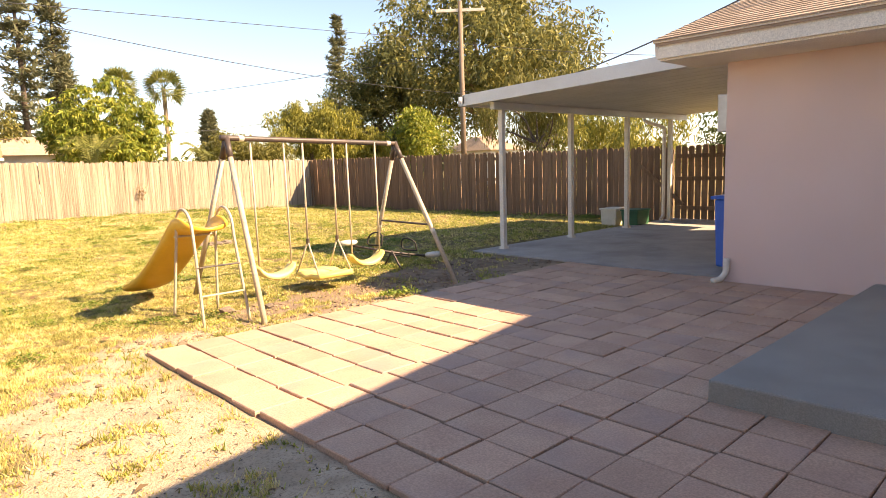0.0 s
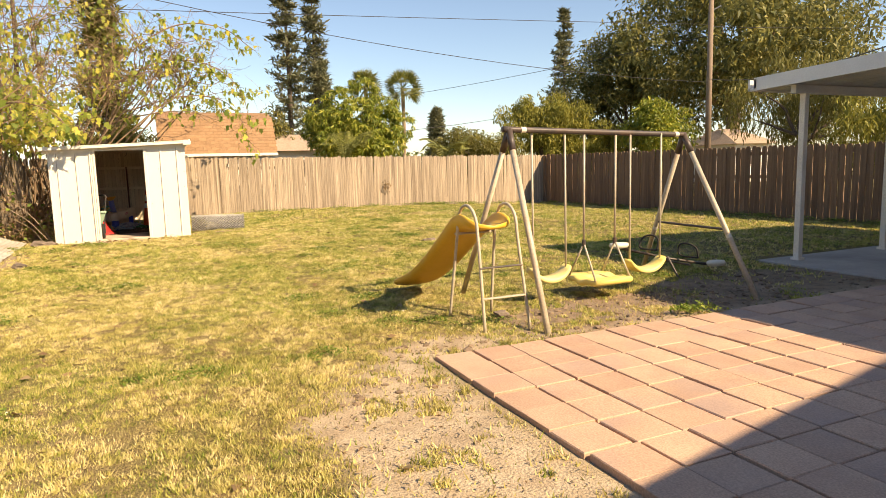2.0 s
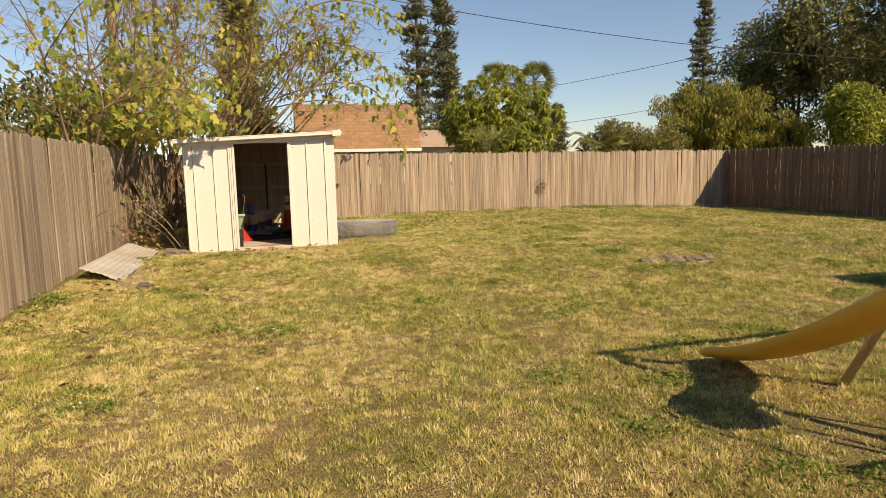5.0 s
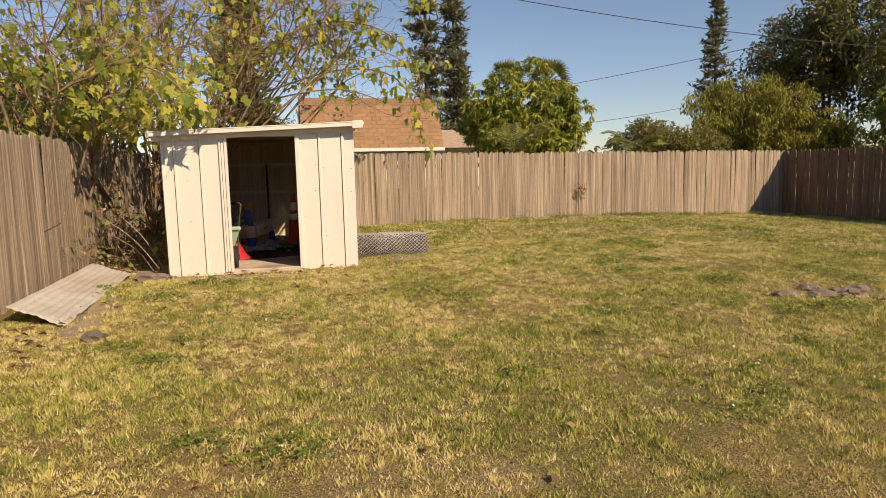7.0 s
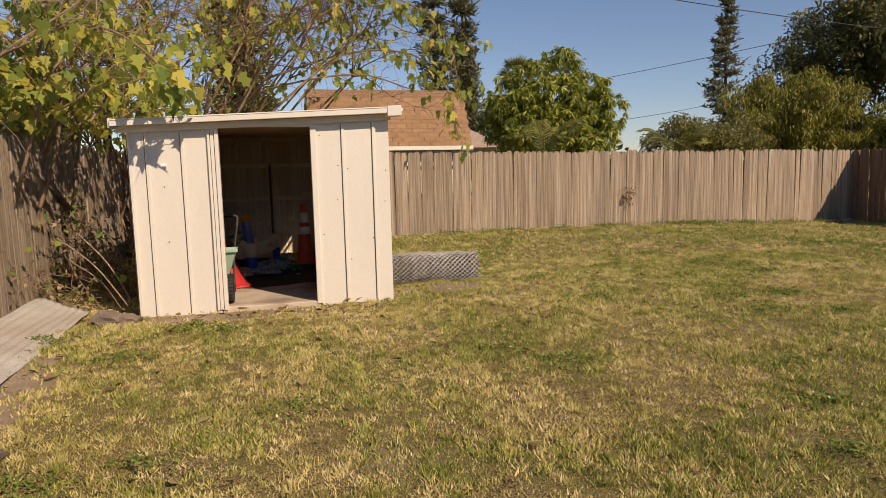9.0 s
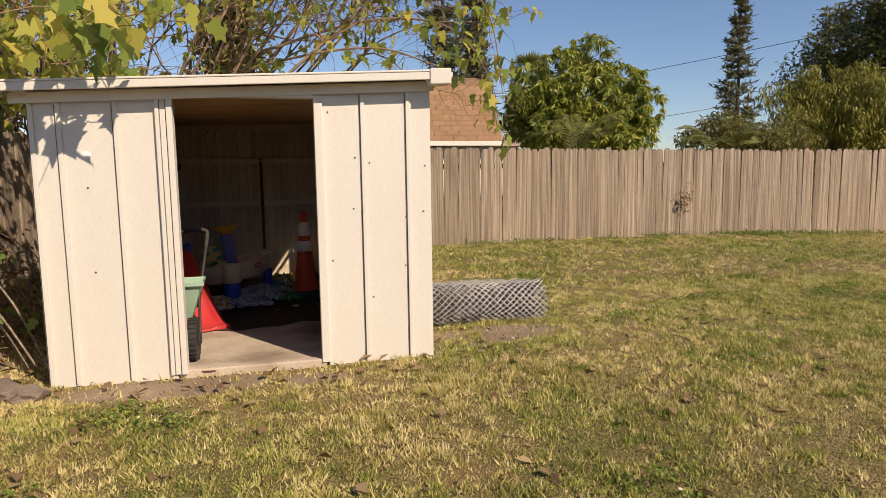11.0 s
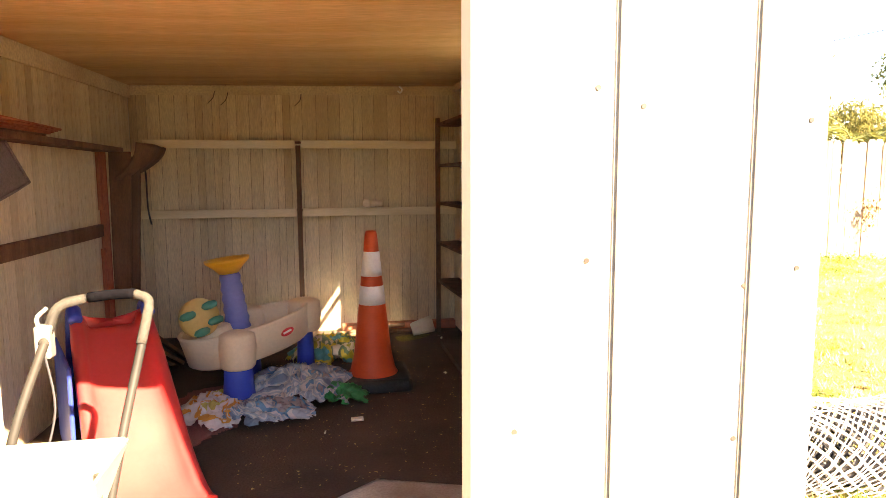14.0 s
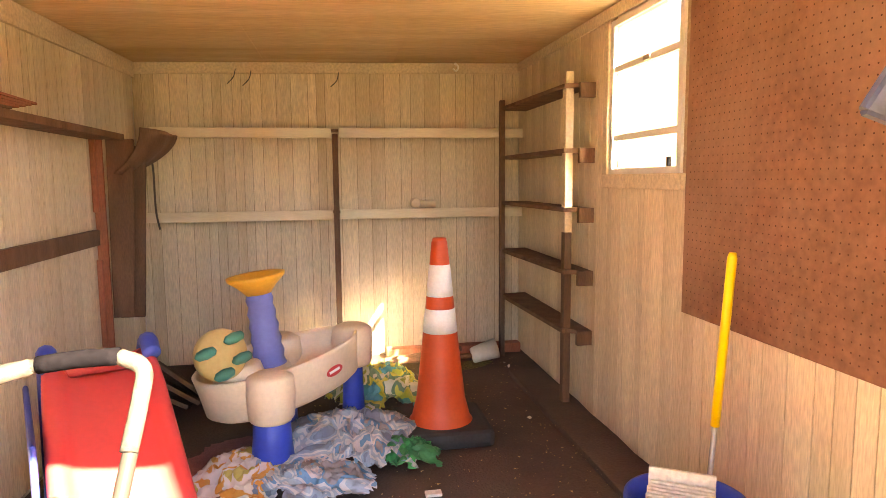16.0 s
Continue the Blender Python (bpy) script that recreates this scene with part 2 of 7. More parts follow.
GREY_VINYL = mat("grey vinyl cloth", (0.085, 0.08, 0.10), (0.055, 0.052, 0.065), 4, 90, 0.5, 0.1)


def bagmat(name, colours, scale, seed):
    """Printed sack plastic: patches of flat print colour, creased and a little shiny."""
    m = bpy.data.materials.new(name)
    m.use_nodes = True
    N, Lk = m.node_tree.nodes, m.node_tree.links
    p = N["Principled BSDF"]
    co = N.new("ShaderNodeTexCoord").outputs["Object"]
    tex = N.new("ShaderNodeTexNoise")
    tex.noise_dimensions = "4D"
    tex.inputs["W"].default_value, tex.inputs["Scale"].default_value = seed, scale
    tex.inputs["Detail"].default_value, tex.inputs["Distortion"].default_value = 1.6, 0.5
    Lk.new(co, tex.inputs["Vector"])
    ramp = N.new("ShaderNodeValToRGB")
    ramp.color_ramp.interpolation = "CONSTANT"
    e = ramp.color_ramp.elements
    n = len(colours)
    e[0].position, e[0].color = 0.0, (*colours[0], 1)
    e[1].position, e[1].color = 0.36 + 0.28 * (n - 1) / n, (*colours[-1], 1)
    for k in range(1, n - 1):
        e.new(0.36 + 0.28 * k / n).color = (*colours[k], 1)
    Lk.new(tex.outputs["Fac"], ramp.inputs[0])
    Lk.new(ramp.outputs[0], p.inputs["Base Color"])
    p.inputs["Roughness"].default_value = 0.4
    fine = N.new("ShaderNodeTexNoise")
    fine.inputs["Scale"].default_value, fine.inputs["Detail"].default_value = 22, 6
    Lk.new(co, fine.inputs["Vector"])
    b = N.new("ShaderNodeBump")
    b.inputs["Strength"].default_value, b.inputs["Distance"].default_value = 0.5, 0.02
    Lk.new(fine.outputs["Fac"], b.inputs["Height"])
    Lk.new(b.outputs[0], p.inputs["Normal"])
    return m


BAG_BLUE = bagmat("printed blue and white sack", [(0.14, 0.18, 0.24), (0.22, 0.29, 0.36), (0.46, 0.46, 0.46), (0.28, 0.34, 0.40), (0.48, 0.46, 0.46), (0.10, 0.23, 0.36), (0.24, 0.22, 0.22)], 9.0, 1.3)
BAG_WHITE = bagmat("printed white and orange sack", [(0.26, 0.33, 0.42), (0.58, 0.50, 0.48), (0.62, 0.54, 0.52), (0.60, 0.52, 0.50), (0.62, 0.27, 0.05), (0.64, 0.56, 0.53), (0.50, 0.40, 0.10)], 6.5, 4.1)
BAG_GREEN = bagmat("bright green sack", [(0.01, 0.12, 0.04), (0.015, 0.22, 0.06), (0.02, 0.26, 0.07), (0.012, 0.16, 0.05)], 6, 7.7)
BAG_YELLOW = bagmat("printed yellow-green sack", [(0.06, 0.28, 0.30), (0.42, 0.42, 0.05), (0.58, 0.48, 0.07), (0.13, 0.22, 0.12), (0.62, 0.57, 0.42), (0.30, 0.32, 0.05)], 6, 9.2)
PAPER = mat("dusty white board offcut", (0.74, 0.68, 0.58), (0.66, 0.59, 0.49), 6, 70, 0.8, 0.1)
CARPET = mat("faded pink carpet scrap", (0.30, 0.125, 0.11), (0.20, 0.085, 0.075), 8, 140, 0.95, 0.6)
STONE = mat("grey-brown field stone", (0.22, 0.17, 0.13), (0.13, 0.10, 0.08), 6, 60, 0.9, 0.5, obrand=0.2)
CRATE = mat("green tub plastic", (0.03, 0.13, 0.06), (0.025, 0.10, 0.05), 5, 60, 0.5, 0.05)
GLAZE = bpy.data.materials.new("dusty window glass")
GLAZE.use_nodes = True
_g = GLAZE.node_tree.nodes["Principled BSDF"]
_g.inputs["Transmission Weight"].default_value, _g.inputs["Roughness"].default_value, _g.inputs["IOR"].default_value = 1.0, 0.28, 1.1
_g.inputs["Base Color"].default_value = (0.95, 0.96, 0.94, 1)

MANGO_LEAF = leafmat("glossy green leaf", (0.13, 0.18, 0.03), (0.26, 0.295, 0.045), (0.50, 0.46, 0.09), 0.4)
DARK_LEAF = leafmat("dark green leaf", (0.06, 0.09, 0.025), (0.10, 0.13, 0.035), (0.18, 0.19, 0.05))
OLIVE_LEAF = leafmat("olive green leaf", (0.13, 0.13, 0.035), (0.20, 0.185, 0.05), (0.30, 0.26, 0.075))
BIG_LEAF = leafmat("dull deep green leaf", (0.10, 0.115, 0.045), (0.18, 0.18, 0.06), (0.36, 0.32, 0.10))
WEEP_LEAF = leafmat("yellow-green feathery leaf", (0.15, 0.16, 0.03), (0.25, 0.24, 0.045), (0.40, 0.345, 0.07))
NEEDLE = leafmat("dull green needles", (0.12, 0.135, 0.08), (0.18, 0.185, 0.10), (0.26, 0.245, 0.14), light=0.3)
VINE_LEAF = leafmat("yellowing vine leaf", (0.17, 0.24, 0.05), (0.37, 0.41, 0.08), (0.64, 0.53, 0.10), light=0.5)
DRY_LEAF = leafmat("dry brown leaf", (0.16, 0.09, 0.045), (0.26, 0.17, 0.09), (0.38, 0.28, 0.15), 0.8, 0.15)
PALM_LEAF = leafmat("palm frond green", (0.13, 0.15, 0.04), (0.20, 0.21, 0.055), (0.32, 0.30, 0.085))
BLADE = leafmat("mown grass blade", (0.20, 0.19, 0.045), (0.60, 0.52, 0.185), (0.92, 0.76, 0.45), 0.7, 0.3, 0.78)
CLOVER = leafmat("green weed leaf", (0.10, 0.165, 0.028), (0.18, 0.26, 0.045), (0.32, 0.35, 0.075), 0.6, 0.4)
GREEN_BLADE = leafmat("fresh green grass blade", (0.08, 0.125, 0.026), (0.33, 0.36, 0.075), (0.72, 0.63, 0.20), 0.65, 0.32, 0.72)

# ---- geometry helpers ----


def thing(name, label, category, at=(0, 0, 0), group="", kind=""):
    ob = new(name)
    ob.location = at
    ob.empty_display_size = 0.1
    return tagged(ob, label, category, group, kind)


def part(name, bm, material, parent, label="", smooth=False, kind=""):
    """Links a bmesh, given in world places, as one mesh under a thing or a part."""
    me = bpy.data.meshes.new(name)
    bm.normal_update()
    bm.to_mesh(me)
    bm.free()
    return part_mesh(name, me, material, parent, label, smooth, kind)


def part_mesh(name, me, material, parent, label="", smooth=False, kind=""):
    me.materials.append(material)
    if smooth:
        for f in me.polygons:
            f.use_smooth = True
    ob = new(name, me)
    if parent:
        ob.parent = parent
        if not parent.parent:
            ob.matrix_parent_inverse = Matrix.Translation(-Vector(parent.location))
    return tagged(ob, label, "", "", kind)


def solo(name, bm, material, label, category, smooth=False, kind="", group=""):
    ob = part(name, bm, material, None, "", smooth)
    return tagged(ob, label, category, group, kind)


def box(bm, x0, x1, y0, y1, z0, z1, bevel=0.0, m=None):
    r = bmesh.ops.create_cube(bm, size=1.0)
    vs = r["verts"]
    for v in vs:
        v.co = Vector((x0 + (x1 - x0) * (v.co.x + 0.5), y0 + (y1 - y0) * (v.co.y + 0.5), z0 + (z1 - z0) * (v.co.z + 0.5)))
        if m:
            v.co = m @ v.co
    if bevel:
        es = list({e for v in vs for e in v.link_edges})
        bmesh.ops.bevel(bm, geom=es, offset=bevel, segments=2, affect="EDGES", profile=0.5)
    return bm


def B(*a, **k):
    return box(bmesh.new(), *a, **k)


def tube(bm, pts, r, n=8, caps=True):
    """A round tube along points; r is one radius or one for each point."""
    pts = [Vector(p) for p in pts]
    rs = r if isinstance(r, (list, tuple)) else [r] * len(pts)
    side = None
    rings = []
    for i, p in enumerate(pts):
        d = (pts[min(i + 1, len(pts) - 1)] - pts[max(i - 1, 0)]).normalized()
        if side is None:
            side = d.orthogonal().normalized()
        side = (side - d * side.dot(d)).normalized()
        up = d.cross(side)
        rings.append([bm.verts.new(p + rs[i] * (math.cos(2 * math.pi * k / n) * side + math.sin(2 * math.pi * k / n) * up)) for k in range(n)])
    for a, b in zip(rings, rings[1:]):
        for k in range(n):
            bm.faces.new((a[k], a[(k + 1) % n], b[(k + 1) % n], b[k]))
    if caps:
        bm.faces.new(rings[0][::-1])
        bm.faces.new(rings[-1])
    return bm


def T(pts, r, n=8):
    return tube(bmesh.new(), pts, r, n)


def bend(points, steps=6):
    """Smooth curve through points."""
    P = [Vector(p) for p in points]
    P = [2 * P[0] - P[1]] + P + [2 * P[-1] - P[-2]]
    out = []
    for i in range(1, len(P) - 2):
        for s in range(steps):
            t = s / steps
            a, b, c, d = P[i - 1:i + 3]
            out.append(0.5 * (2 * b + (c - a) * t + (2 * a - 5 * b + 4 * c - d) * t * t + (3 * b - a - 3 * c + d) * t ** 3))
    return out + [P[-2]]


def lathe(profile, n=24, at=(0, 0, 0), m=None, bm=None):
    bm = bm or bmesh.new()
    rings = []
    for r, z in profile:
        ring = []
        for k in range(n):
            v = Vector((r * math.cos(2 * math.pi * k / n), r * math.sin(2 * math.pi * k / n), z))
            ring.append(bm.verts.new((m @ v if m else v) + Vector(at)))
        rings.append(ring)
    for a, b in zip(rings, rings[1:]):
        for k in range(n):
            bm.faces.new((a[k], a[(k + 1) % n], b[(k + 1) % n], b[k]))
    bm.faces.new(rings[0][::-1])
    bm.faces.new(rings[-1])
    return bm


def mesh_np(name, co, faces_n, k):
    """A mesh of separate k-sided faces from an array of corners."""
    me = bpy.data.meshes.new(name)
    nv = len(co)
    me.vertices.add(nv)
    me.vertices.foreach_set("co", np.ascontiguousarray(co, dtype=np.float32).ravel())
    me.loops.add(nv)
    me.loops.foreach_set("vertex_index", np.arange(nv, dtype=np.int32))
    me.polygons.add(faces_n)
    me.polygons.foreach_set("loop_start", np.arange(0, nv, k, dtype=np.int32))
    me.update(calc_edges=True)
    return me


def leaf_mesh(name, centres, length, width, droop=0.4, spread=1.0, rng=RNG, lobed=False):
    """Leaves at the centres, each a folded blade of random turn; droop tips them down."""
    n = len(centres)
    yaw = rng.uniform(0, 2 * np.pi, n)
    tilt = rng.normal(-droop, 0.45 * spread, n)
    roll = rng.normal(0, 0.7 * spread, n)
    d = np.stack([np.cos(yaw) * np.cos(tilt), np.sin(yaw) * np.cos(tilt), np.sin(tilt)], 1)
    s0 = np.stack([-np.sin(yaw), np.cos(yaw), np.zeros(n)], 1)
    u0 = np.cross(d, s0)
    s = s0 * np.cos(roll)[:, None] + u0 * np.sin(roll)[:, None]
    u = np.cross(d, s)
    L = (length * rng.uniform(0.65, 1.25, n))[:, None]
    W = (width * rng.uniform(0.7, 1.25, n))[:, None]
    if lobed:
        half = [(0.0, 0.2, 0.03), (0.2, 0.55, 0.06), (0.4, 0.3, 0.02), (0.62, 0.5, 0.07), (0.7, 0.2, 0.01)]
        shape = [(0.06, 0, 0)] + [(a, -b, c) for a, b, c in half] + [(1.0, 0, -0.15)] + half[::-1]
    else:
        shape = [(0, 0, 0), (0.45, -0.5, 0.06), (1.0, 0, -0.18), (0.45, 0.5, 0.06)]
    co = np.stack([centres + L * a * d + W * b * s + L * c * u for a, b, c in shape], 1).reshape(-1, 3)
    return mesh_np(name, co, n, len(shape))


def lump_points(lumps, n, rng=RNG, shell=0.55):
    """n points in the shells of ellipsoids (x, y, z, rx, ry, rz), more at their outside."""
    w = np.array([l[3] * l[4] * l[5] for l in lumps]) ** 0.67
    idx = rng.choice(len(lumps), n, p=w / w.sum())
    A = np.array(lumps)[idx]
    v = rng.normal(size=(n, 3))
    v /= np.linalg.norm(v, axis=1)[:, None]
    r = shell + (1 - shell) * rng.random(n) ** 0.7
    return A[:, :3] + v * r[:, None] * A[:, 3:]


def vnoise(x, y, seed, scale):
    """Smooth value noise in the plane, 0 to 1."""
    tab = np.random.default_rng(seed).random((128, 128))
    X, Y = x / scale + 1000, y / scale + 1000
    i, j = np.floor(X).astype(int), np.floor(Y).astype(int)
    fx, fy = X - i, Y - j
    fx, fy = fx * fx * (3 - 2 * fx), fy * fy * (3 - 2 * fy)
    g = lambda a, b: tab[a % 128, b % 128]
    return (g(i, j) * (1 - fx) + g(i + 1, j) * fx) * (1 - fy) + (g(i, j + 1) * (1 - fx) + g(i + 1, j + 1) * fx) * fy


def ss(a, b, v):
    t = np.clip((v - a) / (b - a), 0, 1)
    return t * t * (3 - 2 * t)


def gz(x, y):
    """Height of the ground: a gentle rise to the shed, a fall towards the side fence."""
    return 0.09 * ss(9.5, 14.5, y) * (1 - ss(5.0, 13.0, x)) - 0.06 * ss(8.0, 13.0, x) * ss(-2.0, 3.0, y)


def dirt_mask(x, y):
    """How bare the ground is, 0 to 1."""
    n = 0.6 * vnoise(x, y, 3, 0.7) + 0.4 * vnoise(x, y, 4, 0.22)
    e = lambda cx, cy, rx, ry: np.clip(1.25 - np.hypot((x - cx) / rx, (y - cy) / ry), 0, 1)
    d = np.maximum.reduce([e(1.0, 3.3, 0.8, 2.2), 1.2 * e(3.9, 5.5, 1.7, 0.75), 1.3 * e(5.9, 5.6, 1.7, 0.95), 0.9 * e(2.0, 5.25, 0.9, 0.5), 0.7 * e(-0.8, 14.85, 1.6, 0.28),
                           0.9 * e(1.0, 15.45, 0.6, 0.32), 0.9 * e(5.0, 11.6, 0.75, 0.5), 0.8 * e(-2.35, 13.2, 0.3, 1.9), 0.7 * e(-2.6, 16.0, 0.7, 0.9), 0.42 * e(-0.3, 11.5, 0.9, 0.45), 0.36 * e(0.5, 8.9, 0.8, 0.5)])
    thin = 0.32 * ss(0.52, 0.8, vnoise(x, y, 8, 1.1))
    return np.clip(ss(0.30, 0.62, d * (0.45 + 0.95 * n) + 0.12 * n), 0, 1) * 0.95 + thin * 0.35


def loam_mask(x, y):
    """Where bare soil is brown loam, not pale sand."""
    return np.maximum(ss(4.85, 5.3, y) * ss(2.1, 3.0, x + 0.4 * vnoise(x, y, 61, 0.5)), ss(8, 10, y) * 0.7) * (0.55 + 0.45 * vnoise(x, y, 62, 0.35))


def roofz(x, y):
    """Height of the shed's sagging, twisted ceiling."""
    u, v = (x + 2.0) / 2.432, (y - 15.05) / 3.83
    return (1.862 * (1 - u) + 1.975 * u) * (1 - v) + (1.965 * (1 - u) + 2.005 * u) * v


def to_roof(bm, limit=None):
    """Moves a piece drawn for a level ceiling at 1.985 to the sagging one; with limit, only cuts tops above it."""
    for v in bm.verts:
        if limit is None:
            v.co.z += roofz(v.co.x, v.co.y) - 1.985
        elif v.co.z > limit:
            v.co.z = roofz(v.co.x, v.co.y) + 0.011
    return bm


def green_mask(x, y):
    return ss(0.49, 0.63, 0.42 * vnoise(x, y, 11, 0.8) + 0.33 * vnoise(x, y, 12, 0.3) + 0.25 * vnoise(x, y, 13, 0.1) + 0.03 + 0.09 * ss(4, 9, y) * ss(-0.5, 2.5, x) - 0.035 * (1 - ss(0.0, 2.5, x)) * (1 - ss(7, 10, y))) * 0.72

# ---- ground ----


def ground_material():
    m = bpy.data.materials.new("dry lawn and sandy soil")
    m.use_nodes = True
    nt = m.node_tree
    N, Lk = nt.nodes, nt.links
    p = N["Principled BSDF"]
    co = N.new("ShaderNodeTexCoord").outputs["Object"]

    def noise_node(scale, detail=5):
        n = N.new("ShaderNodeTexNoise")
        n.inputs["Scale"].default_value, n.inputs["Detail"].default_value = scale, detail
        Lk.new(co, n.inputs["Vector"])
        return n.outputs["Fac"]

    def mix(fac, a, b, lo=0.35, hi=0.65):
        if lo is not None:
            r = N.new("ShaderNodeMapRange")
            r.inputs[1].default_value, r.inputs[2].default_value = lo, hi
            Lk.new(fac, r.inputs[0])
            fac = r.outputs[0]
        x = N.new("ShaderNodeMix")
        x.data_type = "RGBA"
        Lk.new(fac, x.inputs[0])
        for k, c in ((6, a), (7, b)):
            if isinstance(c, tuple):
                x.inputs[k].default_value = (*c, 1)
            else:
                Lk.new(c, x.inputs[k])
        return x.outputs[2]

    def attr(name):
        a = N.new("ShaderNodeAttribute")
        a.attribute_name = name
        return a.outputs["Fac"]

    # near-black flecks in straw and lush: shade between blades put into the colour
    straw = mix(noise_node(120, 4), (0.34, 0.255, 0.11), (0.07, 0.05, 0.02), 0.42, 0.56)
    straw = mix(noise_node(1.3), straw, (0.24, 0.145, 0.075), 0.55, 0.75)
    lush = mix(noise_node(110, 4), (0.22, 0.19, 0.065), (0.045, 0.042, 0.014), 0.42, 0.6)
    lawn = mix(attr("green"), straw, lush, None)
    soil = mix(noise_node(5, 8), (0.54, 0.43, 0.305), (0.41, 0.31, 0.21))
    soil = mix(noise_node(75, 6), soil, (0.24, 0.18, 0.12), 0.5, 0.75)
    loam = mix(noise_node(9, 8), (0.25, 0.175, 0.12), (0.14, 0.10, 0.068))
    soil = mix(attr("loam"), soil, loam, None)
    Lk.new(mix(attr("dirt"), lawn, soil, None), p.inputs["Base Color"])
    p.inputs["Roughness"].default_value = 0.95
    p.inputs["Specular IOR Level"].default_value = 0.15
    b = N.new("ShaderNodeBump")
    b.inputs["Strength"].default_value, b.inputs["Distance"].default_value = 0.7, 0.02
    Lk.new(noise_node(70, 8), b.inputs["Height"])
    Lk.new(b.outputs[0], p.inputs["Normal"])
    return m


def build_ground():
    """One sheet: fine in the yard, coarse to the horizon."""
    xs = np.concatenate([[-900, -300, -100, -40, -15, -7], np.arange(-4, 14.01, 0.1), [17, 24, 40, 100, 300, 900]])
    ys = np.concatenate([[-900, -300, -100, -40, -15, -5], np.arange(-1.0, 22.51, 0.1), [26, 34, 50, 110, 300, 900]])
    X, Y = np.meshgrid(xs, ys)
    D, G = dirt_mask(X, Y), green_mask(X, Y)
    near = (X > -3.6) & (X < 13.8) & (Y > 0) & (Y < 22)
    Z = gz(X, Y) + near * (0.018 * (vnoise(X, Y, 21, 0.45) - 0.5) + 0.05 * (vnoise(X, Y, 22, 2.3) - 0.5) * ss(5.5, 8, Y))
    paved = (X > 1.56) & (X < 7.5) & (Y < 5.0)
    Z = np.where(paved, -0.035, Z - 0.012 * D)
    Z = np.where((X > 7.2) & (Y > 2.6) & (Y < 6.9), np.minimum(Z, -0.03), Z)
    me = bpy.data.meshes.new("ground")
    nx, ny = len(xs), len(ys)
    i = np.arange(nx * ny).reshape(ny, nx)
    quads = np.stack([i[:-1, :-1], i[:-1, 1:], i[1:, 1:], i[1:, :-1]], -1).reshape(-1, 4)
    me.from_pydata(np.stack([X, Y, Z], -1).reshape(-1, 3), [], quads)
    for name, v in (("dirt", D), ("green", G), ("loam", loam_mask(X, Y))):
        me.attributes.new(name, "FLOAT", "POINT").data.foreach_set("value", np.ascontiguousarray(v, dtype=np.float32).ravel())
    me.materials.append(ground_material())
    for f in me.polygons:
        f.use_smooth = True
    return tagged(new("ground", me), "dry yellow-green lawn with bare sandy patches", "lawn", kind="structure")


build_ground()

# ---- house ----


def courses(bm, x0, x1, z0, p0, p1, n, along="y", rng=RNG, tab=0.3, thick=0.012):
    """Rows of lapped shingle tabs on a slope from edge line p0 (low) to p1 (high); points are (run, height)."""
    for i in range(n):
        a0, h0 = p0[0] + (p1[0] - p0[0]) * i / n, p0[1] + (p1[1] - p0[1]) * i / n
        a1, h1 = p0[0] + (p1[0] - p0[0]) * (i + 1.08) / n, p0[1] + (p1[1] - p0[1]) * (i + 1.08) / n
        u = x0 - (i % 2) * tab / 2
        while u < x1:
            v0, v1 = max(u + 0.004, x0), min(u + tab - 0.004, x1)
            u += tab
            if v1 - v0 < 0.02:
                continue
            j = rng.uniform(-0.004, 0.004)
            cs = []
            for a, h, lift in ((a0 + j, h0, thick), (a1, h1, 0.002), (a0 + j, h0, -0.004), (a1, h1, -0.006)):
                for v in (v0, v1):
                    cs.append((v, a, h + lift) if along == "x" else (a, v, h + lift))
            V = [bm.verts.new(c) for c in cs]
            for f in ((0, 1, 3, 2), (4, 6, 7, 5), (0, 4, 5, 1)):
                bm.faces.new([V[k] for k in f])
    return bm


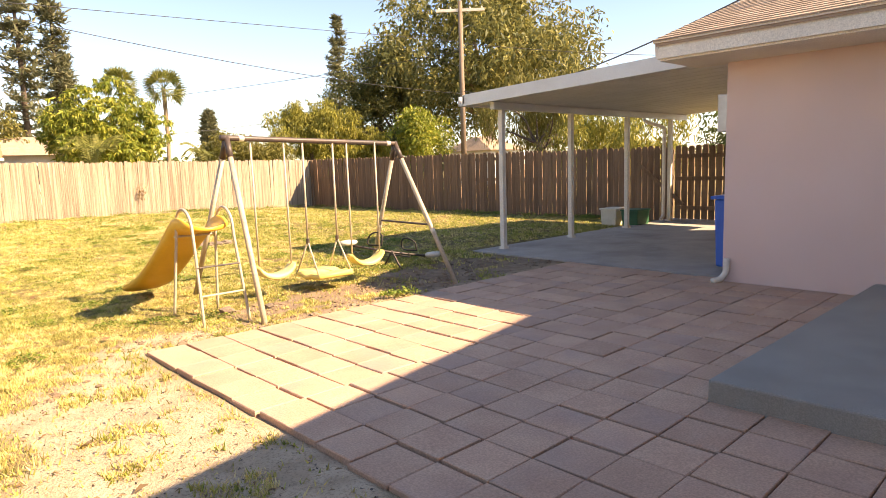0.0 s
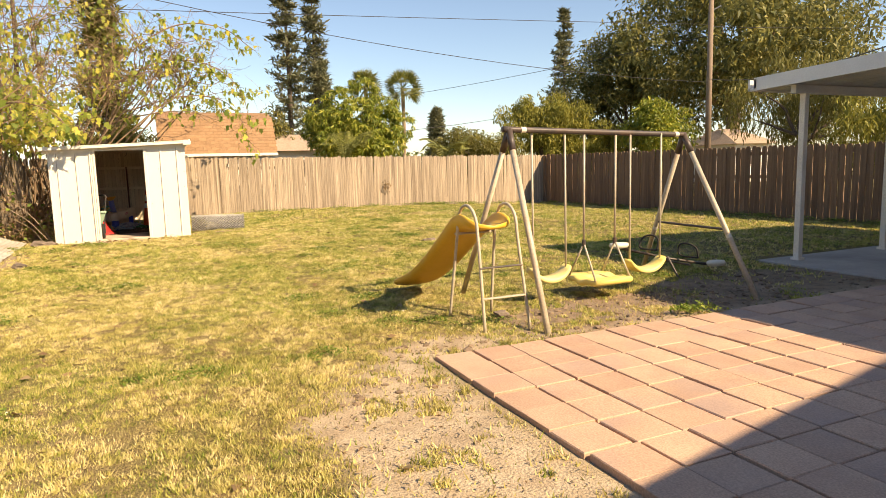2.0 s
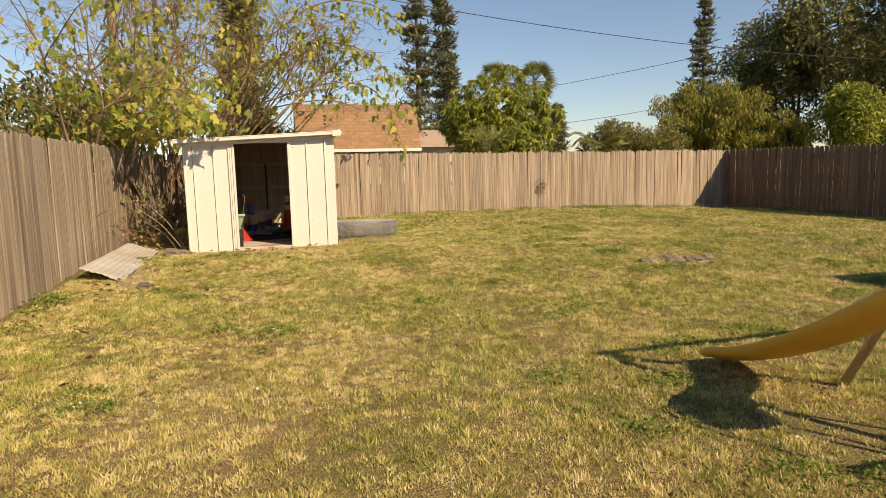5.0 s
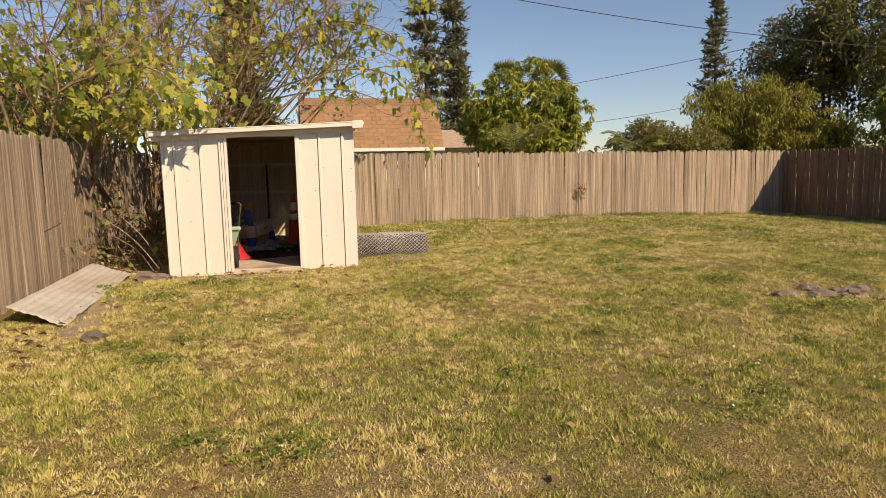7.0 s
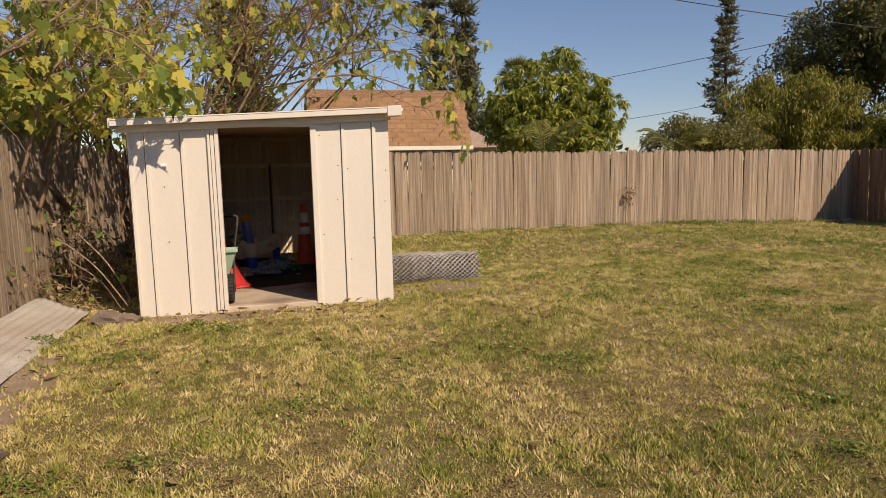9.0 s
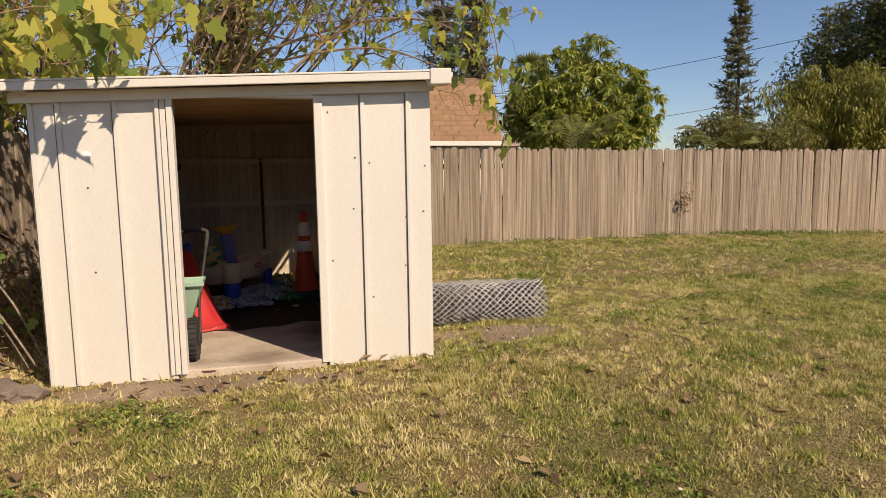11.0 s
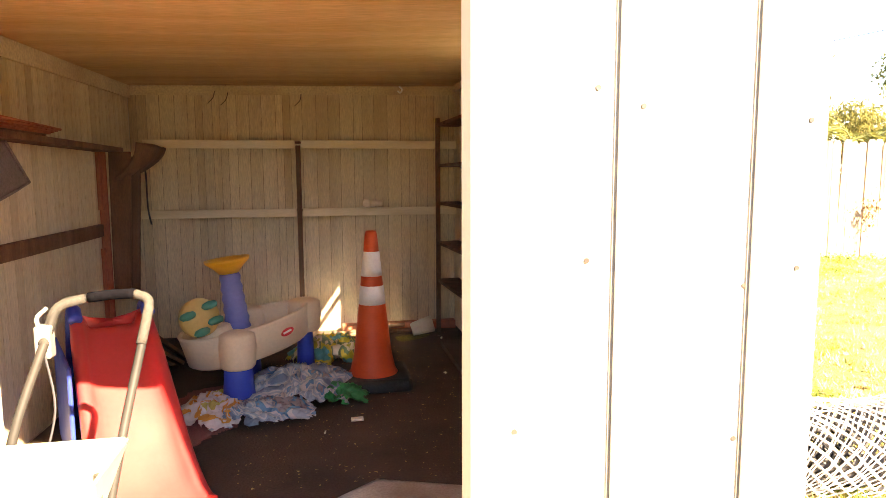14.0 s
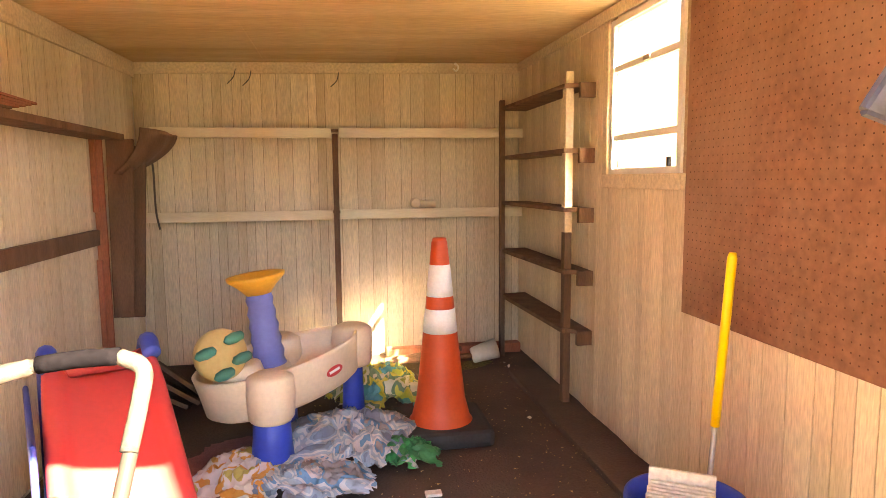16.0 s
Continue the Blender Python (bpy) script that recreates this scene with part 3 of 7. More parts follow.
def build_house():
    house = thing("house", "single-storey pale pink stucco house with tan shingle roof", "house", (7.2, -2.0, 0))
    w = bmesh.new()
    box(w, 6.9, 7.1, -0.6, 2.88, 0.0, 2.36)
    box(w, 7.1, 13.2, 2.68, 2.88, 0.0, 2.4)
    part("wall", w, STUCCO, house, "pale pink rendered block wall")
    # unseen wall and gable behind the camera, added to shape the patio's shadow edge
    part("wall", B(-7, 17.0, -0.85, -0.6, 0, 2.4), STUCCO, house)
    bm = bmesh.new()
    vs = [bm.verts.new(p) for p in ((-1.5, -0.6, 2.4), (17.0, -0.6, 2.4), (17.0, -0.6, 4.1), (9.8, -0.6, 4.02), (7.2, -0.6, 3.57), (-1.5, -0.6, 2.42))]
    r = bmesh.ops.extrude_face_region(bm, geom=[bm.faces.new(vs)])
    bmesh.ops.translate(bm, verts=[v for v in r["geom"] if isinstance(v, bmesh.types.BMVert)], vec=(0, -0.2, 0))
    part("gable_wall", bm, STUCCO, house)
    # roof over the wing that the camera looks at: slope facing the yard, with its rake at the porch end
    rb = bmesh.new()
    box(rb, 6.12, 6.16, -0.6, 3.27, 2.345, 2.505)
    part("fascia", rb, WHITE_PAINT, house, "cream painted fascia board")
    part("soffit", B(6.16, 7.0, -0.6, 3.25, 2.325, 2.345), WHITE_PAINT, house)
    part("drip_edge", B(6.085, 6.13, -0.6, 3.29, 2.495, 2.52), WHITE_PAINT, house)
    rr = bmesh.new()
    f = rr.faces.new([rr.verts.new(p) for p in ((6.13, 3.25, 2.36), (10.8, 3.25, 3.90), (10.8, 3.25, 4.08), (6.10, 3.25, 2.525))])
    r = bmesh.ops.extrude_face_region(rr, geom=[f])
    bmesh.ops.translate(rr, verts=[v for v in r["geom"] if isinstance(v, bmesh.types.BMVert)], vec=(0, 0.035, 0))
    part("rake_board", rr, WHITE_PAINT, house)
    part("shingles", courses(bmesh.new(), -0.6, 3.31, 0, (6.07, 2.515), (10.8, 4.07), 33, "y"), SHINGLE, house, "pale tan asphalt shingles", kind="stuff")
    deck = bmesh.new()
    vs = [deck.verts.new(p) for p in ((6.1, -0.6, 2.495), (6.1, 3.27, 2.495), (10.8, 3.27, 4.05), (10.8, -0.6, 4.05))]
    vs2 = [deck.verts.new((v.co.x, v.co.y, v.co.z - 0.03)) for v in vs]
    deck.faces.new(vs)
    deck.faces.new(vs2[::-1])
    for k in range(4):
        deck.faces.new((vs[k], vs2[k], vs2[(k + 1) % 4], vs[(k + 1) % 4]))
    part("roof_deck", deck, SHINGLE, house)
    part("gable_wall", B(10.7, 10.8, -0.6, 3.3, 2.4, 4.0), STUCCO, house)
    part("vent_pipe", T([(7.62, 2.55, 2.9), (7.62, 2.55, 3.32)], 0.035, 10), GALV, house, "short metal roof vent pipe")
    # unseen rear wing roof, rake rising with the gable, added to cast the patio shadow
    bm = bmesh.new()
    prof = [(-2.0, 2.07), (7.2, 3.67), (9.8, 4.12), (17.0, 4.2)]
    for (xa, za), (xb, zb) in zip(prof, prof[1:]):
        vs = [bm.verts.new(p) for p in ((xa, -0.5, za), (xb, -0.5, zb), (xb, -9, zb), (xa, -9, za))]
        lo = [bm.verts.new((v.co.x, v.co.y, v.co.z - 0.12)) for v in vs]
        bm.faces.new(vs)
        bm.faces.new(lo[::-1])
        for k in range(4):
            bm.faces.new((vs[k], lo[k], lo[(k + 1) % 4], vs[(k + 1) % 4]))
    part("roof", bm, SHINGLE, house)
    # small fittings at the porch corner
    part("meter_box", B(7.0, 7.12, 2.885, 3.02, 1.62, 2.02, bevel=0.008), GALV, house, "grey electrical box on the wall")
    sp = tube(bmesh.new(), bend([(6.87, 2.83, 0.26), (6.87, 2.83, 0.12), (6.80, 2.86, 0.045), (6.70, 2.9, 0.03)]), 0.033, 10)
    part("drain_elbow", sp, WHITE_PAINT, house, "white drain pipe elbow at the wall foot", smooth=True)


build_house()
tagged(part("concrete_step", B(3.36, 6.9, -0.6, 1.47, -0.03, 0.135, bevel=0.012), STEP_PAINT, None), "low grey painted concrete stoop slab", "step", kind="structure")
tagged(part("porch_floor", B(7.22, 14.0, 2.88, 6.98, -0.1, -0.005, bevel=0.01), CONCRETE, None), "smooth grey concrete porch slab", "porch floor", kind="structure")


def build_porch():
    porch = thing("porch_cover", "white aluminium porch roof on slim posts beside the house", "porch roof", (10.5, 5.0, 0))
    for k in range(22):
        x = 7.3 + k * 0.305
        for name, a, b, lift in (("roof_panel", x, x + 0.285, 0.0), ("roof_rib", x + 0.285, x + 0.305, 0.022)):
            bm = bmesh.new()
            vs = [bm.verts.new(p) for p in ((a, 2.7, 2.53 + lift), (b, 2.7, 2.53 + lift), (b, 7.14, 2.32 + lift), (a, 7.14, 2.32 + lift))]
            lo = [bm.verts.new((v.co.x, v.co.y, v.co.z - 0.03)) for v in vs]
            bm.faces.new(vs)
            bm.faces.new(lo[::-1])
            for j in range(4):
                bm.faces.new((vs[j], lo[j], lo[(j + 1) % 4], vs[(j + 1) % 4]))
            part(name, bm, ALU, porch)
    bm = bmesh.new()
    vs = [bm.verts.new(p) for p in ((7.27, 2.9, 2.42), (7.27, 7.16, 2.27), (7.27, 7.16, 2.44), (7.27, 2.9, 2.60))]
    f = bm.faces.new(vs)
    r = bmesh.ops.extrude_face_region(bm, geom=[f])
    bmesh.ops.translate(bm, verts=[v for v in r["geom"] if isinstance(v, bmesh.types.BMVert)], vec=(0.03, 0, 0))
    part("side_fascia", bm, ALU, porch)
    g = bmesh.new()
    box(g, 7.27, 14.0, 7.12, 7.15, 2.30, 2.42)
    box(g, 7.27, 14.0, 7.15, 7.24, 2.27, 2.30)
    box(g, 7.27, 14.0, 7.22, 7.25, 2.27, 2.42)
    part("gutter", g, ALU, porch, "white aluminium gutter")
    part("beam", B(7.45, 13.9, 6.66, 6.74, 2.19, 2.30, bevel=0.005), ALU, porch)
    for x in (7.67, 9.52, 11.42, 13.2):
        p = bmesh.new()
        box(p, x - 0.04, x + 0.04, 6.66, 6.74, -0.02, 2.2, bevel=0.006)
        box(p, x - 0.06, x + 0.06, 6.64, 6.76, -0.02, 0.03)
        part("post", p, WHITE_PAINT, porch)
    part("downspout", tube(bmesh.new(), bend([(12.9, 7.16, 2.28), (12.9, 7.1, 2.16), (13.1, 6.82, 2.02), (13.12, 6.80, 1.8), (13.12, 6.80, 0.3), (13.08, 6.78, 0.12), (12.9, 6.74, 0.05)], 5), 0.038, 8), WHITE_PAINT, porch, "white downspout with offset bends")


build_porch()

# ---- fences ----


def picket_mesh(h, w=0.136, t=0.018, ear=0.03):
    bm = bmesh.new()
    prof = [(-w / 2, 0), (w / 2, 0), (w / 2, h - ear), (w / 2 - ear, h), (-w / 2 + ear, h), (-w / 2, h - ear)]
    f = [bm.verts.new((x, 0, z)) for x, z in prof]
    b = [bm.verts.new((x, t, z)) for x, z in prof]
    bm.faces.new(f)
    bm.faces.new(b[::-1])
    for i in range(6):
        bm.faces.new((f[i], b[i], b[(i + 1) % 6], f[(i + 1) % 6]))
    bm.normal_update()
    me = bpy.data.meshes.new("picket")
    bm.to_mesh(me)
    bm.free()
    return me


def build_fence(name, label, a, b, h0, h1, gap, material, rails_front, at):
    fence = thing(name, label, "fence", at)
    A, Bv = Vector((*a, 0)), Vector((*b, 0))
    L = (Bv - A).length
    d = (Bv - A).normalized()
    nrm = Vector((-d.y, d.x, 0))
    ang = math.atan2(d.y, d.x)
    inv = Matrix.Translation(-Vector(at))
    kinds = [picket_mesh(1.0, w) for w in (0.1400, 0.1405, 0.1412, 0.1395)]
    for me in kinds:
        me.materials.append(material)
    n = int(L / (0.14 + gap))
    for i in range(n):
        u = (i + 0.5) / n
        p = A + (Bv - A) * u
        top = h0 + (h1 - h0) * u
        ob = new("picket", kinds[RNG.integers(4)])
        zb = float(gz(p.x, p.y)) - 0.03
        ob.parent = fence
        ob.matrix_parent_inverse = inv
        ob.location = p + nrm * RNG.uniform(-0.006, 0.006) + Vector((0, 0, zb + RNG.uniform(0, 0.035)))
        ob.rotation_euler = (RNG.normal(0, 0.006), RNG.normal(0, 0.005), ang + RNG.normal(0, 0.02))
        ob.scale = (1, 1, top - zb + RNG.uniform(-0.018, 0.012))
    side = -1 if rails_front else 1
    off = 0.042 if rails_front else 0.045
    m = Matrix.Translation(A) @ Matrix.Rotation(ang, 4, "Z")
    for z in (0.32, 0.92, 1.5):
        bm = bmesh.new()
        box(bm, 0, L, side * off - 0.019, side * off + 0.019, z - 0.045, z + 0.045, m=m)
        part("rail", bm, material, fence)
    k = 0.02
    while k < L:
        bm = bmesh.new()
        u = k / L
        c = side * (off + 0.066)
        if rails_front:
            c = side * 0.045
        box(bm, k, k + 0.09, c - 0.045, c + 0.045, -0.15, h0 + (h1 - h0) * u - 0.05 + (0.06 if rails_front else 0), bevel=0.004, m=m)
        part("post", bm, material, fence)
        k += 2.44
    return fence


build_fence("back_fence", "weathered grey-brown wooden picket privacy fence", (-3.3, 21.75), (13.6, 21.85), 1.86, 1.73, -0.002, FENCE_WOOD, False, (5, 21.8, 0))
build_fence("side_fence", "weathered grey-brown wooden fence half covered by vine", (-3.12, 2.0), (-3.3, 21.7), 1.80, 1.86, 0.001, FENCE_WOOD, False, (-3.2, 12, 0))
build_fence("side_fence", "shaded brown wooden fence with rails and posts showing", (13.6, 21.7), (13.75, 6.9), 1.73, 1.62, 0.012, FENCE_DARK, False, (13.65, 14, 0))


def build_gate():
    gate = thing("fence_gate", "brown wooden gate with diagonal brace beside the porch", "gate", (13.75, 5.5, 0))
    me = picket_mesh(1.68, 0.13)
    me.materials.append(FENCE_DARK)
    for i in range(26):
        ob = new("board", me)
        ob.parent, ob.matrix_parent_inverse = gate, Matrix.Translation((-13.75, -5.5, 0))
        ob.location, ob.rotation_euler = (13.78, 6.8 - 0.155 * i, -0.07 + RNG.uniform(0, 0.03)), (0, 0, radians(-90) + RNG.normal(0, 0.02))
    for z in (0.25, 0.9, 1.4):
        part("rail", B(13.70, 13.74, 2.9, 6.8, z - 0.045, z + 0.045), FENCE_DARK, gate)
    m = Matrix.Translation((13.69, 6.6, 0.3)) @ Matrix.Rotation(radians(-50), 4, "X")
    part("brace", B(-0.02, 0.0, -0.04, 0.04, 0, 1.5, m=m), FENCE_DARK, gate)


build_gate()
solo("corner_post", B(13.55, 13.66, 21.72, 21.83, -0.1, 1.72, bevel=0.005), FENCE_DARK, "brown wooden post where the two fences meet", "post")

# ---- shed ----
X0, X1, Y0, Y1, FZ = -2.0, 0.432, 15.05, 18.88, 0.135
IX0, IX1, IY0, IY1, CZ = -1.965, 0.40, 15.115, 18.79, 1.985
DX0, DX1, DZ = -1.20, -0.345, 1.855
WY0, WY1, WZ0, WZ1 = 16.78, 17.37, 1.275, 1.925


def build_shed():
    shed = thing("shed", "small cream painted garden shed with open doorway", "shed", (-0.8, 16.8, 0.05))
    # front wall either side of the doorway
    for x0, x1 in ((X0, DX0 - 0.06), (DX1 + 0.05, X1)):
        part("wall", to_roof(B(x0, x1, Y0, Y0 + 0.07, 0.07, 1.995), 1.9), SHED_PAINT, shed)
    part("wall", to_roof(B(DX0 - 0.06, DX1 + 0.05, Y0 + 0.004, Y0 + 0.066, DZ + 0.02, 1.98), 1.9), SHED_PAINT, shed)
    # battens over the siding seams
    for x in (X0 + 0.02, -1.835, -1.525, -0.03, 0.275):
        b = B(x - 0.013, x + 0.013, Y0 - 0.016, Y0 - 0.001, 0.08, roofz(x, Y0) - 0.06, bevel=0.003)
        part("batten", b, SHED_PAINT, shed)
        # shadow line left of the batten, painted as a dark strip
        part("dark_line", B(x - 0.021, x - 0.0135, Y0 - 0.004, Y0 - 0.0005, 0.085, roofz(x, Y0) - 0.07), SHED_DARK_LINE, shed)
    for x in (-0.095, 0.02, 0.245, 0.385, -0.25, -1.70):
        for z in RNG.choice([0.5, 0.78, 1.1, 1.35, 1.43, 1.8], 2, replace=False):
            zz = z + RNG.uniform(-0.05, 0.05)
            part("nail", lathe([(0.006, 0), (0.006, 0.003)], 8, (x + RNG.uniform(-0.01, 0.01), Y0 - 0.0005, zz), Matrix.Rotation(radians(90), 3, "X")), TUBE_DARK, shed)
    # door casing and the edges of the sliding leaf
    part("door_jamb", B(DX1, DX1 + 0.055, Y0 - 0.022, Y0 + 0.062, 0.1, DZ + 0.02, bevel=0.004), SHED_PAINT, shed)
    part("door_jamb", B(DX0 - 0.035, DX0, Y0 - 0.03, Y0 + 0.062, 0.1, DZ, bevel=0.004), SHED_PAINT, shed)
    part("door_jamb", B(DX0 - 0.072, DX0 - 0.040, Y0 - 0.018, Y0 - 0.001, 0.1, DZ + 0.03, bevel=0.003), SHED_PAINT, shed)
    part("door_track", B(DX0 - 0.1, DX0 - 0.077, Y0 - 0.026, Y0 - 0.001, 0.1, DZ + 0.02, bevel=0.003), SHED_PAINT, shed)
    part("dark_line", B(DX0 - 0.0765, DX0 - 0.0725, Y0 - 0.012, Y0 - 0.002, 0.1, DZ), SHED_DARK_LINE, shed)
    part("door_head", B(DX0, DX1, Y0 - 0.02, Y0 + 0.06, DZ, DZ + 0.04, bevel=0.004), SHED_PAINT, shed)
    part("fascia", to_roof(B(X0 - 0.08, X1 + 0.02, Y0 - 0.034, Y0 - 0.022, 1.925, 1.985)), SHED_PAINT, shed)
    # roof with overhang and a painted edge that climbs to one side
    part("roof", to_roof(B(X0 - 0.1, X1 + 0.13, Y0 - 0.13, Y1 + 0.12, 2.0, 2.03, bevel=0.004)), WHITE_PAINT, shed, "flat cream painted roof")
    part("roof_edge", to_roof(B(X0 - 0.1, X1 - 0.03, Y0 - 0.155, Y0 - 0.13, 1.985, 2.035, bevel=0.005)), SHED_PAINT, shed)
    part("roof_edge", to_roof(B(X0 - 0.09, X1 + 0.0, Y0 - 0.16, Y0 - 0.12, 2.035, 2.048, bevel=0.004)), SHED_PAINT, shed)
    part("roof_edge", to_roof(B(X1 - 0.03, X1 + 0.112, Y0 - 0.165, Y0 - 0.02, 1.955, 2.055, bevel=0.006)), SHED_PAINT, shed)
    part("roof_edge", to_roof(B(X1 + 0.088, X1 + 0.112, Y0 - 0.02, Y1 + 0.12, 1.985, 2.07, bevel=0.004)), SHED_PAINT, shed)
    part("roof_edge", to_roof(B(X0 - 0.115, X0 - 0.1, Y0 - 0.14, Y1 + 0.12, 1.97, 2.06, bevel=0.004)), SHED_PAINT, shed)
    # side and back walls; the right one has the window opening
    part("wall", to_roof(B(X0, X0 + 0.012, Y0 + 0.07, Y1, 0.07, 2.0), 1.95), SHED_PAINT, shed)
    part("wall", to_roof(B(X0 + 0.012, X1 - 0.01, Y1 - 0.06, Y1, 0.07, 2.0), 1.95), SHED_PAINT, shed)
    xr0, xr1 = X1 - 0.010, X1
    for y0, y1, z0, z1 in ((Y0 + 0.07, WY0, 0.07, 2.0), (WY1, Y1, 0.07, 2.0), (WY0, WY1, 0.07, WZ0), (WY0, WY1, WZ1, 2.0)):
        part("wall", to_roof(B(xr0, xr1, y0, y1, z0, z1), 1.95), SHED_PAINT, shed)
    for y in (15.5, 16.1, 17.5, 18.1):
        part("batten", B(X1 + 0.001, X1 + 0.014, y - 0.013, y + 0.013, 0.08, 1.9), SHED_PAINT, shed)
    # three-pane awning window
    window = part("window", B(0.392, 0.436, WY0 + 0.03, WY1 - 0.03, WZ0, WZ0 + 0.025), ALU, shed, "dusty three-pane metal awning window")
    for y0, y1, z0, z1 in ((WY0, WY0 + 0.03, WZ0, WZ1), (WY1 - 0.03, WY1, WZ0, WZ1), (WY0 + 0.03, WY1 - 0.03, WZ1 - 0.025, WZ1)):
        part("frame_bar", B(0.392, 0.436, y0, y1, z0, z1), ALU, window)
    for z in (1.43, 1.72):
        part("window_rail", B(0.398, 0.424, WY0 + 0.03, WY1 - 0.03, z - 0.013, z + 0.013), ALU, window)
    for z0, z1 in ((WZ0 + 0.025, 1.417), (1.443, 1.707), (1.733, WZ1 - 0.025)):
        g = part("pane", B(0.410, 0.413, WY0 + 0.03, WY1 - 0.03, z0, z1), GLAZE, window, "dusty glass")
        g.visible_shadow = False
    part("latch", B(0.388, 0.3975, 17.02, 17.07, 1.71, 1.73), GALV, window)
    for y in (16.86, 17.27):
        part("catch", B(0.386, 0.398, y - 0.008, y + 0.008, 1.30, 1.335), TUBE_DARK, window)
    part("window_casing", B(0.378, 0.398, WY0 - 0.03, WY1 + 0.04, WZ0 - 0.06, WZ0 - 0.002, bevel=0.003), TRIM_OLD, shed)
    part("window_casing", B(0.381, 0.398, WY1 + 0.002, WY1 + 0.04, WZ0, 1.92, bevel=0.003), TRIM_OLD, shed)
    part("slab", B(DX0 - 0.05, DX1 + 0.03, Y0 - 0.012, Y0 + 0.064, 0.0, FZ - 0.012, bevel=0.008), FLOOR_SLAB, shed, "concrete threshold")
    # small round plate by the corner
    part("plate", lathe([(0.028, 0), (0.028, 0.004), (0.012, 0.006)], 16, (-1.70, Y0 - 0.001, 1.5), Matrix.Rotation(radians(90), 3, "X")), REFLECT, shed)


build_shed()
_f = B(IX0, IX1, IY0, IY1, 0.05, FZ - 0.02)
tagged(part("floor", _f, FLOOR_SLAB, None), "dusty stained concrete shed floor", "floor", kind="structure")
_c = B(X0 + 0.014, X1 - 0.012, Y0 + 0.072, Y1 - 0.062, CZ, CZ + 0.006)
for _x in (-1.2, -0.42):
    box(_c, _x - 0.003, _x + 0.003, Y0 + 0.09, Y1 - 0.09, CZ - 0.003, CZ - 0.0005)
tagged(part("ceiling", to_roof(_c), CEIL, None), "yellowed plywood shed ceiling", "ceiling", kind="structure")


def panelling(name, along, fixed, lo, hi, z0, z1, face, label, skip=None):
    """Narrow vertical strips with shallow grooves between, on a backing."""
    base = {"x": B(lo, hi, fixed + 0.003 if face < 0 else fixed - 0.02, fixed + 0.02 if face < 0 else fixed - 0.003, z0, z1),
            "y": bmesh.new()}[along]
    if along == "y":
        f0, f1 = (fixed + 0.003, fixed + 0.02) if face < 0 else (fixed - 0.02, fixed - 0.003)
        if skip:
            box(base, f0, f1, lo, skip[0], z0, z1)
            box(base, f0, f1, skip[1], hi, z0, z1)
            box(base, f0, f1, skip[0], skip[1], z0, skip[2])
        else:
            box(base, f0, f1, lo, hi, z0, z1)
    wall = tagged(part(name, to_roof(base, 1.95), BACKING, None), label, "wall", kind="structure")
    u = lo
    while u < hi - 0.01:
        w = min(RNG.choice([0.052, 0.066, 0.066, 0.088, 0.102]), hi - u)
        spans = [(z0, z1)]
        if skip and u + w > skip[0] and u < skip[1]:
            spans = [(z0, skip[2])]
        for a, b in spans:
            bm = bmesh.new()
            f0, f1 = (fixed, fixed + 0.012) if face < 0 else (fixed - 0.012, fixed)
            if along == "x":
                box(bm, u + 0.0018, u + w - 0.0018, f0, f1, a, b)
            else:
                box(bm, f0, f1, u + 0.0018, u + w - 0.0018, a, b)
            part("panel", to_roof(bm, 1.95), PANEL, wall)
        u += w
    return wall


panelling("wall_north", "x", IY1, IX0, IX1, FZ - 0.02, CZ + 0.019, -1, "yellowed grooved panelling on the back wall")
panelling("wall_east", "y", IX1, IY0, IY1 - 0.002, FZ - 0.02, CZ + 0.019, -1, "yellowed grooved panelling around the window", (WY0, WY1, WZ0))
panelling("wall_west", "y", IX0, IY0, IY1 - 0.002, FZ - 0.02, CZ + 0.019, 1, "yellowed grooved panelling with dark rail")
_t = B(IX0, IX1, IY1 - 0.018, IY1 - 0.002, CZ - 0.07, CZ - 0.004, bevel=0.003)
box(_t, IX1 - 0.016, IX1 - 0.002, IY0, IY1 - 0.02, CZ - 0.055, CZ - 0.004)
box(_t, IX0 + 0.002, IX0 + 0.02, IY0, IY1 - 0.02, CZ - 0.09, CZ - 0.004)
tagged(part("trim", to_roof(_t), TRIM_OLD, None), "old cream trim under the shed ceiling", "trim", kind="structure")
# dark brown sheet over the slab, ragged along its front edge
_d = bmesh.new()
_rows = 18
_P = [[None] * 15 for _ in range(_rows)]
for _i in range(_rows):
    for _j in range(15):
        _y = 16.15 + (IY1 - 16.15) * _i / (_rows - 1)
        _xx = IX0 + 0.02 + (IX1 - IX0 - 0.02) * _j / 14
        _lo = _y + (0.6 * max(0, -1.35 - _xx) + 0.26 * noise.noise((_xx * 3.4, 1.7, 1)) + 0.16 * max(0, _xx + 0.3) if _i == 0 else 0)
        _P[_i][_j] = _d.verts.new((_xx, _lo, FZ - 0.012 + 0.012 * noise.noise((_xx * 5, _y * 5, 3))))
for _i in range(_rows - 1):
    for _j in range(14):
        _d.faces.new((_P[_i][_j], _P[_i][_j + 1], _P[_i + 1][_j + 1], _P[_i + 1][_j]))
solo("floor_mat", _d, FLOOR_DARK, "dark brown covering over the shed floor", "mat", True)

# ---- shed contents ----


